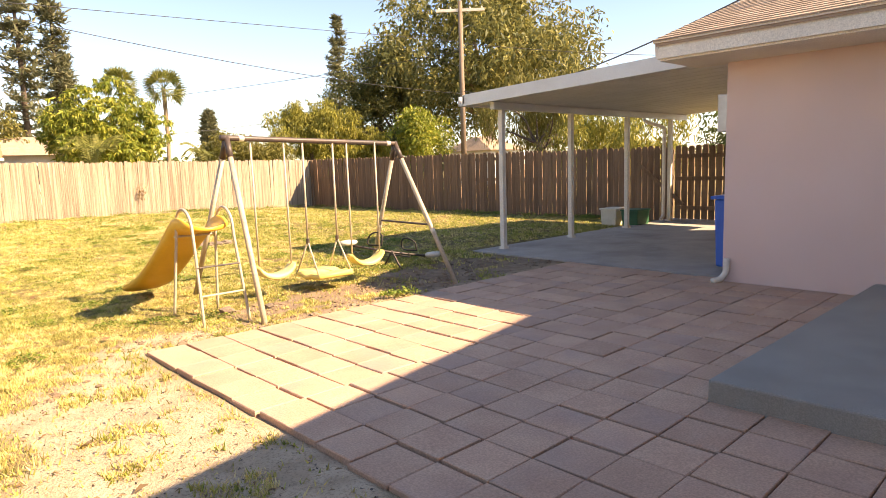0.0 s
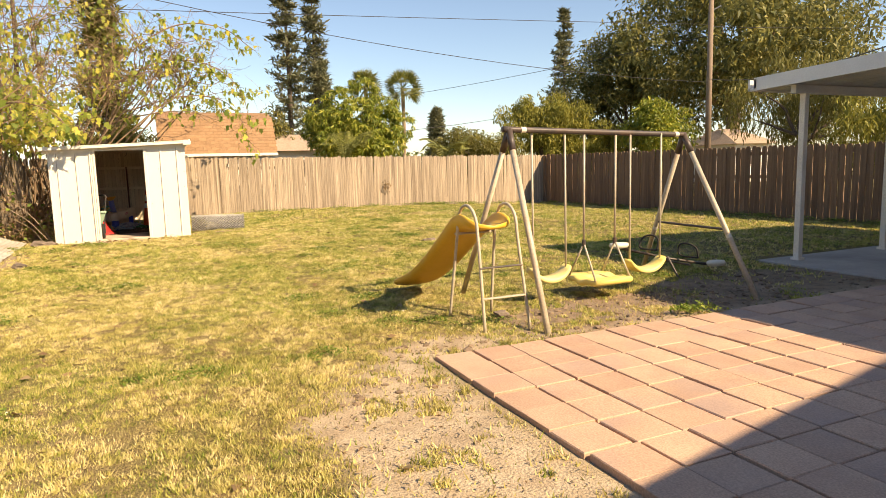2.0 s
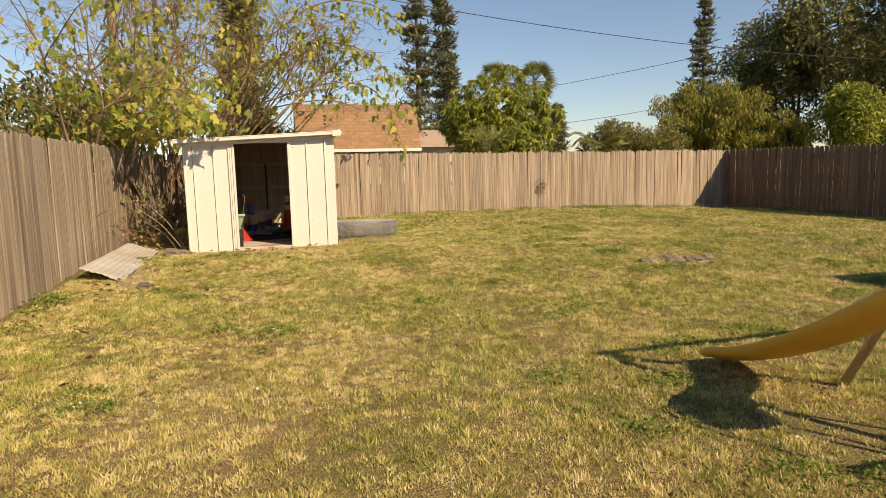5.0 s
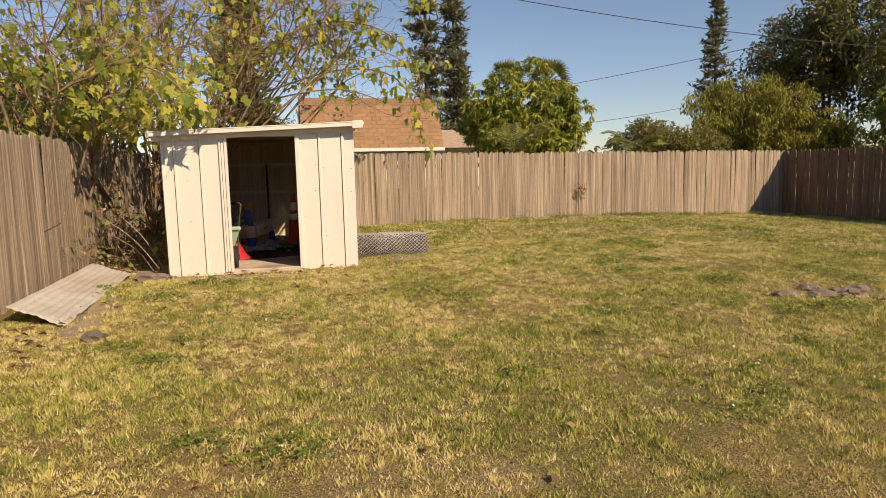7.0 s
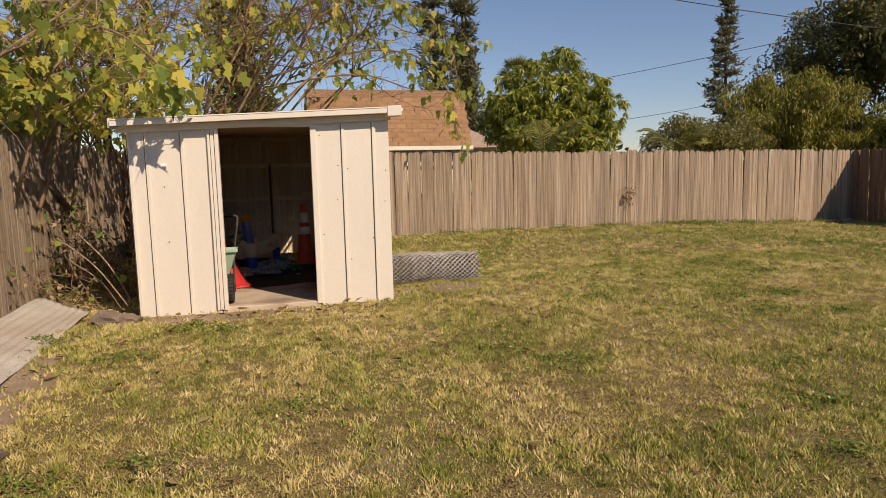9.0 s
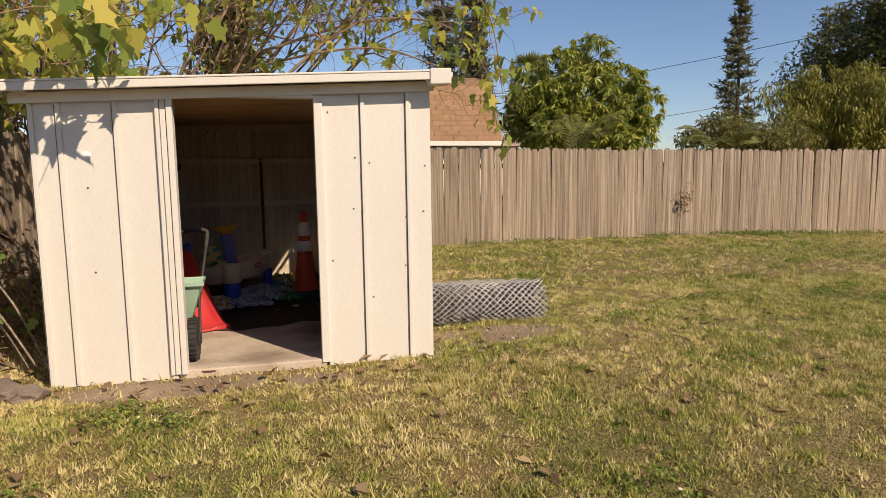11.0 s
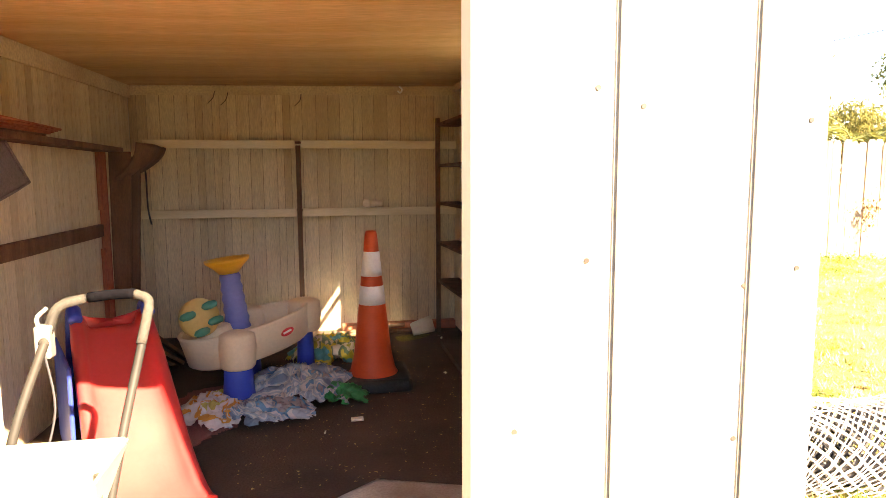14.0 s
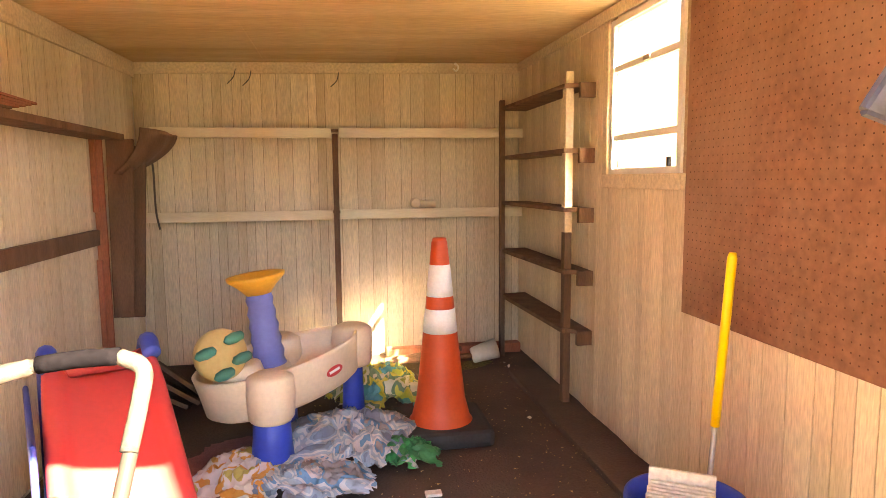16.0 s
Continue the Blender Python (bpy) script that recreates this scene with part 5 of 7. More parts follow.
def build_left_side():
    sh = thing("wall_shelf", "sagging dark brown shelf on the side wall", "shelf", (-1.8, 16.7, 1.5))
    part("board", B(IX0 + 0.002, IX0 + 0.15, 15.9, 18.05, 1.465, 1.49, bevel=0.003, m=Matrix.Translation((0, 0, 0))), RAW_WOOD, sh)
    part("edge", B(IX0 + 0.15, IX0 + 0.162, 15.9, 18.05, 1.462, 1.491, bevel=0.003), RAW_WOOD, sh)
    for k in range(5):
        m = Matrix.Translation((IX0 + 0.10 + 0.008 * k, 16.55 + 0.06 * k, 1.493 + 0.010 * k)) @ Matrix.Rotation(radians(2 * k - 4), 4, "Z")
        solo("wood_slat", B(-0.03, 0.03, -0.42, 0.42, 0, 0.009, bevel=0.002, m=m), RAW_WOOD if k == 0 else RED_WOOD, "thin reddish wooden slat lying on the shelf", "slat", group="slats on the shelf")
    solo("wall_rail", B(IX0 + 0.001, IX0 + 0.03, 15.5, 18.03, 0.955, 1.03, bevel=0.003), RAW_WOOD, "dark wooden rail across the side wall", "rail")
    for x0, x1, y, z0, z1, mt, tp in ((0.0, 0.052, 18.06, FZ, 1.48, RED_WOOD, 0), (0.0, 0.03, 18.035, 1.12, 1.47, RED_WOOD, 0), (0.0, 0.028, 18.035, 0.40, 0.88, RED_WOOD, 0), (0.058, 0.19, 18.09, 0.585, 1.47, RAW_WOOD, 0.045), (0.08, 0.235, 18.13, 0.575, 1.44, RAW_WOOD, 0.05)):
        bm = B(IX0 + 0.003 + x0, IX0 + x1, y, y + 0.018, z0 - 0.006, z1, bevel=0.003)
        for v in bm.verts:
            v.co.x -= tp * (z1 - v.co.z) / (z1 - z0) * (1 if v.co.x > IX0 + (x0 + x1) / 2 else 0.3)
        solo("plank", bm, mt, "reddish plank upright by the side shelf" if mt is RED_WOOD else "dark brown board hanging by the side shelf", "plank", group="planks by the side shelf")
    # curled brown sheet hanging from the shelf end
    bm = bmesh.new()
    g = []
    for i in range(9):
        row = []
        for j in range(13):
            u, v = i / 8, j / 12
            y = 18.06 + 0.30 * u * (1 - 0.4 * v)
            x = IX0 + 0.10 + 0.26 * (1 - v * v) * (0.5 + 0.5 * u) + 0.03 * math.sin(u * 5)
            row.append(bm.verts.new((x, y, 1.525 - 0.02 * u - v * 0.22)))
        g.append(row)
    for i in range(8):
        for j in range(12):
            bm.faces.new((g[i][j], g[i + 1][j], g[i + 1][j + 1], g[i][j + 1]))
    bm.normal_update()
    bmesh.ops.solidify(bm, geom=bm.faces, thickness=0.008)
    solo("hardboard_sheet", bm, RAW_WOOD, "curled dark brown hardboard sheet hanging at the corner", "board", True)
    solo("wall_hook", tube(bmesh.new(), bend([(-1.86, 18.68, 1.40), (-1.84, 18.66, 1.34), (-1.84, 18.67, 1.1), (-1.82, 18.66, 0.98)], 5), 0.006, 8), TUBE_DARK, "rusty bent rod hanging on the ledge", "hook")


build_left_side()


def build_floor_clutter():
    cloth("plastic_bag", "crumpled dark blue and white printed sack under the toy table", (-0.78, 17.28, FZ - 0.005), 0.33, 0.36, 0.2, BAG_BLUE, 2.0, folds=8.0)
    cloth("plastic_bag", "crumpled blue and white sack in front of the toy table", (-0.92, 16.98, FZ - 0.005), 0.27, 0.15, 0.13, BAG_BLUE, 3.4, folds=8.0)
    cloth("plastic_bag", "crumpled white sack with orange print", (-1.17, 17.08, FZ - 0.005), 0.2, 0.26, 0.13, BAG_WHITE, 5.0, folds=8.0)
    cloth("plastic_bag", "crumpled bright green plastic sack", (-0.56, 17.16, FZ - 0.005), 0.17, 0.12, 0.12, BAG_GREEN, 8.0)
    cloth("plastic_bag", "crumpled yellow and green printed sack", (-0.6, 17.95, FZ - 0.005), 0.27, 0.36, 0.2, BAG_YELLOW, 11.0, folds=8.0)
    cloth("carpet_scrap", "faded pink carpet scrap on the floor", (-1.25, 17.1, FZ - 0.009), 0.27, 0.42, 0.03, CARPET, 14.0, "carpet", 3.0)
    solo("brick", B(-0.62, -0.47, 17.44, 17.52, FZ - 0.012, FZ + 0.05, bevel=0.006), RED_WOOD, "dull red block lying among the sacks", "block")
    solo("floor_plank", B(0.17, 0.36, 16.3, 18.2, FZ - 0.012, FZ + 0.018, bevel=0.004, m=Matrix.Translation((0, 0, 0))), FLOOR_DARK, "dark plank lying along the wall on the floor", "plank")
    solo("floor_plank", B(-0.5, 0.38, 18.66, 18.74, FZ - 0.012, FZ + 0.05, bevel=0.004), RED_WOOD, "reddish beam along the foot of the back wall", "plank")
    for k in range(3):
        m = Matrix.Translation((-1.55 + 0.03 * k, 18.0 + 0.06 * k, FZ - 0.01)) @ Matrix.Rotation(radians(-62 + 6 * k), 4, "Y") @ Matrix.Rotation(radians(20), 4, "Z")
        solo("leaning_board", B(-0.01, 0.01, -0.28, 0.28, 0, 0.46 - 0.07 * k, bevel=0.003, m=m), RAW_WOOD, "dark brown board leaning in the corner", "board", group="boards leaning in the corner")
    for x, y, l, a in ((-0.28, 18.56, 0.5, 8), (-0.33, 18.5, 0.42, 18), (-0.2, 18.46, 0.55, -6)):
        m = Matrix.Translation((x, y, FZ + 0.02)) @ Matrix.Rotation(radians(a), 4, "Z")
        solo("stick", T([m @ Vector((-l / 2, 0, 0)), m @ Vector((l / 2, 0, 0.03))], 0.016, 8), RAW_WOOD, "weathered stick lying by the back wall", "stick", group="sticks by the back wall")
    solo("cup", lathe([(0.045, 0), (0.05, 0.02), (0.062, 0.16), (0.05, 0.15)], 18, (0.0, 18.42, FZ + 0.05), Matrix.Rotation(radians(75), 3, "Y")), BONE, "pale plastic jug lying on its side", "jug", True)
    bm = lathe([(0.022, 0), (0.03, 0.0), (0.03, 0.05), (0.022, 0.05)], 18, (-0.30, 18.74, 1.112), Matrix.Rotation(radians(90), 3, "X"))
    tube(bm, [(-0.27, 18.73, 1.106), (-0.17, 18.72, 1.106)], 0.024, 14)
    solo("pipe_fitting", bm, TABLE_CREAM, "short dusty pipe fitting on the ledge", "pipe", True)
    bm = bmesh.new()
    for k in range(2):
        tube(bm, bend([(-0.03, 18.77 - 0.012 * k, 1.99), (-0.01, 18.75, 1.965), (-0.025, 18.75, 1.94), (-0.045, 18.75, 1.955)], 4), 0.006, 6)
    solo("hook", bm, REFLECT, "small bright hook on the trim", "hook", True)
    for k, (x, z) in enumerate(((-1.37, 1.93), (-1.28, 1.92), (-0.76, 1.92))):
        solo("wire_stub", tube(bmesh.new(), bend([(x, 18.765, z), (x - 0.01, 18.745, z - 0.05), (x - 0.05, 18.755, z - 0.09)], 4), 0.003, 6), CABLE, "short loose wire end hanging from the trim", "wire", group="loose wires on the trim")
    cr = bmesh.new()
    for k in range(1500):
        x, y = RNG.uniform(-1.0, 0.3), RNG.uniform(16.2, 18.5)
        s = RNG.uniform(0.002, 0.009)
        vs = [cr.verts.new((x + s * RNG.uniform(-1, 1), y + s * RNG.uniform(-1, 1), FZ + 0.003 + 0.004 * RNG.random())) for _ in range(3)]
        cr.faces.new(vs)
    solo("floor_debris", cr, STRAW, "scattered crumbs of debris on the shed floor", "debris", kind="stuff")
    m = Matrix.Translation((-0.483, 16.85, FZ))
    solo("paper_scrap", B(-0.03, 0.03, -0.015, 0.02, 0, 0.012, bevel=0.003, m=m), PAPER, "small white scrap on the floor", "scrap")


build_floor_clutter()

# ---- swing set ----


def build_swing_set():
    s = thing("swing_set", "weathered metal swing set with dark top bar", "swing set", (3.9, 6.1, 0))
    A, Bp = Vector((2.86, 6.13, 1.69)), Vector((5.06, 6.18, 1.64))
    d = (Bp - A)
    part("top_bar", T([A - d * 0.03, A, Bp, Bp + d * 0.01], 0.029, 12), TUBE_DARK, s, smooth=True)
    for p in (A + d * 0.07, A + d * 0.95):
        part("bar_sticker", T([p - d * 0.012, p + d * 0.012], 0.0297, 12), BONE, s)
    legs = (("L", A, (2.65, 5.17, 0.0)), ("L", A, (2.75, 6.98, 0.0)), ("R", Bp, (5.10, 5.2, 0.0)), ("R", Bp, (5.28, 7.05, 0.0)))
    for k, top, foot in legs:
        foot = Vector(foot)
        foot.z = float(gz(foot.x, foot.y)) - 0.03
        leg = part("leg", T([top + (foot - top) * 0.1, foot], 0.027, 12), TUBE, s, smooth=True)
        part("bracket", T([top + Vector((0, 0, 0.0)), top + (foot - top) * 0.115], 0.0325, 12), TUBE_DARK, leg, "dark bracket sleeve", smooth=True)
        if k == "R":
            part("leg_joint", T([top + (foot - top) * 0.62, top + (foot - top) * 0.64], 0.0285, 12), BONE, leg)
    part("cross_brace", T([Bp.lerp(Vector((5.10, 5.2, 0)), 0.6), Bp.lerp(Vector((5.28, 7.05, 0)), 0.6)], 0.013, 8), TUBE_DARK, s)
    # two single swings on rigid rods
    for x0, x1, z in ((3.12, 3.50, 0.30), (4.31, 4.72, 0.29)):
        rods = []
        for x in (x0, x1):
            part("swing_rod", T([(x, 6.15, 1.655), (x + 0.01, 6.15, z + 0.02)], 0.0105, 8), TUBE, s, smooth=True)
        bm = bmesh.new()
        rows = []
        for i in range(13):
            u = i / 12 * 2 - 1
            zz = z - 0.06 + 0.11 * u * u * (0.6 + 0.4 * u * u)
            hw = 0.075 + 0.02 * (1 - u * u)
            x = (x0 + x1) / 2 + u * (x1 - x0) * 0.56
            rows.append([bm.verts.new((x, 6.15 + a * hw, zz + b)) for a, b in ((-1, 0.0), (-1.02, -0.028), (-0.9, -0.04), (0.9, -0.04), (1.02, -0.028), (1, 0.0), (0.8, 0.014), (-0.8, 0.014))])
        for a, b in zip(rows, rows[1:]):
            for k in range(8):
                bm.faces.new((a[k], a[(k + 1) % 8], b[(k + 1) % 8], b[k]))
        bm.faces.new(rows[0][::-1])
        bm.faces.new(rows[-1])
        part("swing_seat", bm, YELLOW_PALE, s, "sun-bleached yellow curved seat", smooth=True)
    # glider in the middle: rods that fork to a double board
    for x in (3.73, 4.12):
        part("glider_rod", T([(x, 6.15, 1.655), (x, 6.15, 0.56)], 0.0115, 8), TUBE, s, smooth=True)
        part("glider_joint", lathe([(0.02, -0.03), (0.02, 0.03)], 10, (x, 6.15, 0.56)), TUBE_DARK, s)
        for dy in (-0.22, 0.22):
            part("glider_fork", T([(x, 6.15, 0.56), (x + (0.02 if x > 3.9 else -0.02), 6.15 + dy, 0.20)], 0.010, 8), TUBE, s, smooth=True)
    bm = bmesh.new()
    rows = []
    for i in range(15):
        u = i / 14 * 2 - 1
        hw = 0.25 - 0.03 * u * u
        zz = 0.185 + 0.035 * u ** 4 - 0.012 * math.cos(u * 7)
        y = 6.15 + u * 0.25
        rows.append([bm.verts.new((3.925 + a * hw, y, zz + b)) for a, b in ((-1, 0), (-1.02, -0.03), (-0.95, -0.045), (0.95, -0.045), (1.02, -0.03), (1, 0), (0.9, 0.016), (0.3, 0.006), (-0.3, 0.006), (-0.9, 0.016))])
    for a, b in zip(rows, rows[1:]):
        for k in range(10):
            bm.faces.new((a[k], a[(k + 1) % 10], b[(k + 1) % 10], b[k]))
    bm.faces.new(rows[0][::-1])
    bm.faces.new(rows[-1])
    part("glider_seat", bm, YELLOW_PALE, s, "sun-bleached yellow double glider seat", smooth=True)


build_swing_set()


def build_big_slide():
    s = thing("yard_slide", "yellow plastic slide with arched tube handrails", "slide", (2.4, 6.2, 0))
    A = [(5.62, 0.835), (5.80, 0.845), (5.98, 0.82), (6.25, 0.66), (6.65, 0.40), (7.05, 0.19), (7.35, 0.10), (7.52, 0.085), (7.58, 0.06)]
    bm = bmesh.new()
    rows = []
    for i, (y, z) in enumerate(A):
        hw = 0.185 if i > 2 else 0.195
        h = (0.03, 0.10, 0.13, 0.10, 0.09, 0.085, 0.07, 0.05, 0.02)[i]
        cx = 2.41 - 0.02 * (y - 5.8)
        prof = [(-hw - 0.02, -0.02), (-hw - 0.022, h), (-hw, h + 0.014), (-hw + 0.022, h), (-hw + 0.05, 0.012), (0, 0), (hw - 0.05, 0.012), (hw - 0.022, h), (hw, h + 0.014), (hw + 0.022, h), (hw + 0.02, -0.02), (0, -0.03)]
        rows.append([bm.verts.new((cx + px, y, z + pz)) for px, pz in prof])
    for a, b in zip(rows, rows[1:]):
        for k in range(12):
            bm.faces.new((a[k], b[k], b[(k + 1) % 12], a[(k + 1) % 12]))
    bm.faces.new(rows[0])
    bm.faces.new(rows[-1][::-1])
    bmesh.ops.recalc_face_normals(bm, faces=bm.faces)
    ob = part("chute", bm, YELLOW, s, "faded yellow moulded slide chute", smooth=True)
    sub = ob.modifiers.new("smooth", "SUBSURF")
    sub.levels = sub.render_levels = 1
    for x, xt in ((2.20, 2.22), (2.63, 2.60)):
        arch = bend([(x, 5.42, -0.02), (xt, 5.55, 0.70), (xt, 5.60, 0.93), (xt, 5.72, 1.025), (xt, 5.86, 1.00), (xt, 5.93, 0.88), (xt, 5.97, 0.70), (x - 0.005, 6.10, -0.02)], 7)
        part("handrail", tube(bmesh.new(), arch, 0.0135, 10), TUBE, s, "arched beige tube rail", smooth=True)
    for z, y, mt in ((0.27, 5.47, TUBE), (0.52, 5.515, TUBE_DARK)):
        part("rung", B(2.21, 2.61, y - 0.018, y + 0.018, z - 0.006, z + 0.006, bevel=0.003), mt, s)
    for y in (5.98,):
        part("cross_bar", T([(2.21, y, 0.77), (2.61, y, 0.77)], 0.011, 8), TUBE, s)


build_big_slide()


def build_seesaw():
    s = thing("seesaw", "low see-saw with white seats and black handles", "seesaw", (5.1, 6.6, 0))
    a, b = Vector((4.76, 6.85, 0.36)), Vector((5.86, 6.42, 0.11))
    part("beam", T([a, a.lerp(b, 0.5) + Vector((0, 0, -0.02)), b], 0.016, 8), TUBE_DARK, s, smooth=True)
    for p in (a, b):
        bm = lathe([(0.02, -0.04), (0.07, -0.03), (0.085, 0.0), (0.075, 0.025), (0.03, 0.035)], 16, p + Vector((0, 0, 0.03)))
        for v in bm.verts:
            v.co.x = p.x + (v.co.x - p.x) * 1.6
        part("seat", bm, BONE, s, "bleached white seat", smooth=True)
    for u, sg in ((0.3, 1), (0.72, -1)):
        q = a.lerp(b, u)
        part("handle", tube(bmesh.new(), bend([q + Vector((0, -0.14, 0.05)), q + Vector((0.03 * sg, -0.13, 0.17)), q + Vector((0.05 * sg, 0, 0.21)), q + Vector((0.03 * sg, 0.13, 0.17)), q + Vector((0, 0.14, 0.05)), q + Vector((0, -0.14, 0.05))], 5), 0.011, 8), RUBBER, s, "black loop handle", smooth=True)
    c = a.lerp(b, 0.5)
    for dy in (-0.2, 0.2):
        part("stand", T([c, (c.x, c.y + dy, -0.02)], 0.013, 8), TUBE_DARK, s)
    part("footrest", T([a.lerp(b, 0.6) + Vector((0, -0.2, -0.05)), a.lerp(b, 0.6) + Vector((0, 0.2, -0.05))], 0.012, 8), TUBE_DARK, s)


build_seesaw()

# ---- yard things ----


def build_roll():
    c0, c1 = Vector((0.50, 15.93, 0.265)), Vector((1.60, 15.90, 0.245))
    r = thing("chain_link_roll", "rolled-up galvanised chain-link fencing on the grass", "wire roll", (1.05, 15.9, 0.08))
    d = (c1 - c0)
    L = d.length
    ax = d.normalized()
    e1 = Vector((0, 0, 1)).cross(ax).normalized()
    e2 = ax.cross(e1)

    def spiral(gauge, rad1, seed):
        bm = bmesh.new()
        pitch = 0.056
        rng = np.random.default_rng(seed)
        nst = int(L / pitch)
        # slanted wires both ways on the rolled sheet, as thin three-sided rods
        for sgn in (1, -1):
            count = int(2 * math.pi * rad1 / pitch)
            for k in range(count):
                a0 = 2 * math.pi * k / count
                pts = []
                for i in range(nst + 1):
                    u = i / nst
                    a = a0 + sgn * u * L / rad1 * 0.95
                    zig = 0.006 * (1 if i % 2 else -1)
                    rr = rad1 + zig + 0.022 * noise.noise(Vector((a * 1.5, u * 4, seed)))
                    sq = 0.93 if math.sin(a) < 0 else 1.0
                    pts.append(c0 + ax * (u * L) + e1 * (rr * math.cos(a)) + e2 * (rr * math.sin(a) * sq))
                tube(bm, pts, gauge, 3, caps=False)
        return bm

    part("outer_wrap", spiral(0.0028, 0.188, 1), WIRE, r, kind="stuff")
    part("middle_wrap", spiral(0.0032, 0.170, 2), WIRE, r, kind="stuff")
    # inner wraps thick and dark: the roll's inner shade put into their colour
    part("inner_wrap", spiral(0.006, 0.15, 3), WIRE_SHADE, r, kind="stuff")
    part("core_wrap", spiral(0.008, 0.12, 4), WIRE_SHADE, r, kind="stuff")


build_roll()


def build_metal_sheet():
    bm = bmesh.new()
    g = []
    P = [Vector(p) for p in ((-2.46, 12.5, 0.07), (-2.52, 15.4, 0.10), (-3.02, 15.65, 0.24), (-3.02, 12.8, 0.22))]
    for i in range(41):
        u = i / 40
        row = []
        for j in range(36):
            v = j / 35
            p = P[0].lerp(P[1], u).lerp(P[3].lerp(P[2], u), v)
            p.z += 0.005 * math.sin(v * 2 * math.pi * 7) + 0.02 * noise.noise(Vector((u * 4, v * 3, 2))) + (0.02 * noise.noise(Vector((u * 9, 0, 7))) if j == 0 else 0)
            row.append(bm.verts.new(p))
        g.append(row)
    for i in range(40):
        for j in range(35):
            bm.faces.new((g[i][j], g[i + 1][j], g[i + 1][j + 1], g[i][j + 1]))
    bm.normal_update()
    bmesh.ops.solidify(bm, geom=bm.faces, thickness=0.006)
    solo("roofing_sheet", bm, SHEET, "weathered grey corrugated sheet leaning against the fence", "metal sheet", True)


build_metal_sheet()


def stone_mesh(seed, r):
    bm = bmesh.new()
    bmesh.ops.create_icosphere(bm, subdivisions=2, radius=r)
    for v in bm.verts:
        k = 1 + 0.35 * noise.noise(v.co / r * 1.4 + Vector((seed, 0, 0))) + 0.3 * noise.noise(v.co / r * 3.1 + Vector((0, seed, 0)))
        v.co = Vector((v.co.x * k * 1.3, v.co.y * k, v.co.z * k * 0.55))
    return bm


for _k in range(13):
    _a, _r = RNG.uniform(0, 6.28), RNG.uniform(0.05, 0.55)
    _x, _y = 4.85 + _r * math.cos(_a), 11.6 + 0.5 * _r * math.sin(_a)
    _s = stone_mesh(_k, RNG.uniform(0.045, 0.09))
    bmesh.ops.translate(_s, verts=_s.verts, vec=(_x, _y, float(gz(_x, _y)) - 0.008))
    solo("stone", _s, STONE, "grey-brown stone in a low heap on the lawn", "stone", group="stones on the lawn")
for _x, _y, _q in ((12.9, 21.3, 0.16), (12.55, 21.45, 0.11), (-2.25, 14.95, 0.12), (-2.05, 14.85, 0.09), (3.0, 5.75, 0.04), (2.62, 5.9, 0.06), (-2.1, 12.0, 0.08)):
    _s = stone_mesh(_x, _q)
    bmesh.ops.translate(_s, verts=_s.verts, vec=(_x, _y, float(gz(_x, _y)) + 0.015))
    solo("stone", _s, STONE, "weathered stone lying on bare ground", "stone", group="loose stones")


def tub(name, label, at, sx, sy, h, material):
    t = thing(name, label, "tub", at)
    bm = B(at[0] - sx, at[0] + sx, at[1] - sy, at[1] + sy, at[2], at[2] + h, bevel=0.03)
    for v in bm.verts:
        k = 0.9 + 0.1 * (v.co.z - at[2]) / h
        v.co.x, v.co.y = at[0] + (v.co.x - at[0]) * k, at[1] + (v.co.y - at[1]) * k
    part("body", bm, material, t)
    part("rim", B(at[0] - sx * 1.05, at[0] + sx * 1.05, at[1] - sy * 1.05, at[1] + sy * 1.05, at[2] + h - 0.02, at[2] + h + 0.015, bevel=0.008), material, t)


tub("storage_tub", "white storage tub by the fence", (12.35, 7.55, -0.06), 0.26, 0.2, 0.36, BONE)
tub("storage_tub", "dark green storage tub beside a porch post", (12.2, 6.95, -0.04), 0.26, 0.2, 0.34, CRATE)


def build_bin():
    b = thing("recycling_bin", "bright blue wheeled bin beside the house wall", "bin", (7.65, 3.06, 0))
    bm = B(7.42, 7.88, 2.90, 3.22, 0.06, 0.86, bevel=0.03)
    for v in bm.verts:
        k = 0.86 + 0.14 * v.co.z / 0.86
        v.co.x, v.co.y = 7.65 + (v.co.x - 7.65) * k, 3.06 + (v.co.y - 3.06) * k
    part("body", bm, BIN_BLUE, b)
    part("lid", B(7.39, 7.91, 2.89, 3.25, 0.86, 0.90, bevel=0.012), BIN_BLUE, b)
    for x in (7.48, 7.82):
        part("wheel", lathe([(0.07, -0.02), (0.08, 0), (0.07, 0.02)], 16, (x, 2.98, 0.075), Matrix.Rotation(radians(90), 3, "Y")), RUBBER, b)


build_bin()

# ---- trees ----


def limb(bm, start, direction, length, r0, rng, steps=7, wander=0.22, lift=0.0, n=6):
    """A tapering crooked limb; returns its points."""
    p, d = Vector(start), Vector(direction).normalized()
    pts, rs = [p.copy()], [r0]
    for i in range(steps):
        d = (d + Vector(rng.normal(0, wander, 3)) + Vector((0, 0, lift))).normalized()
        p = p + d * (length / steps)
        if X0 - 0.05 < p.x < X1 + 0.2 and Y0 - 0.2 < p.y < Y1 + 0.15 and p.z < 2.12:
            if p.z > 1.5:
                p.z = 2.13 + 0.05 * rng.random()
            else:
                p.x = X0 - 0.07
        pts.append(p.copy())
        rs.append(max(r0 * (1 - 0.85 * (i + 1) / steps), 0.003))
    tube(bm, pts, rs, n, caps=False)
    return pts


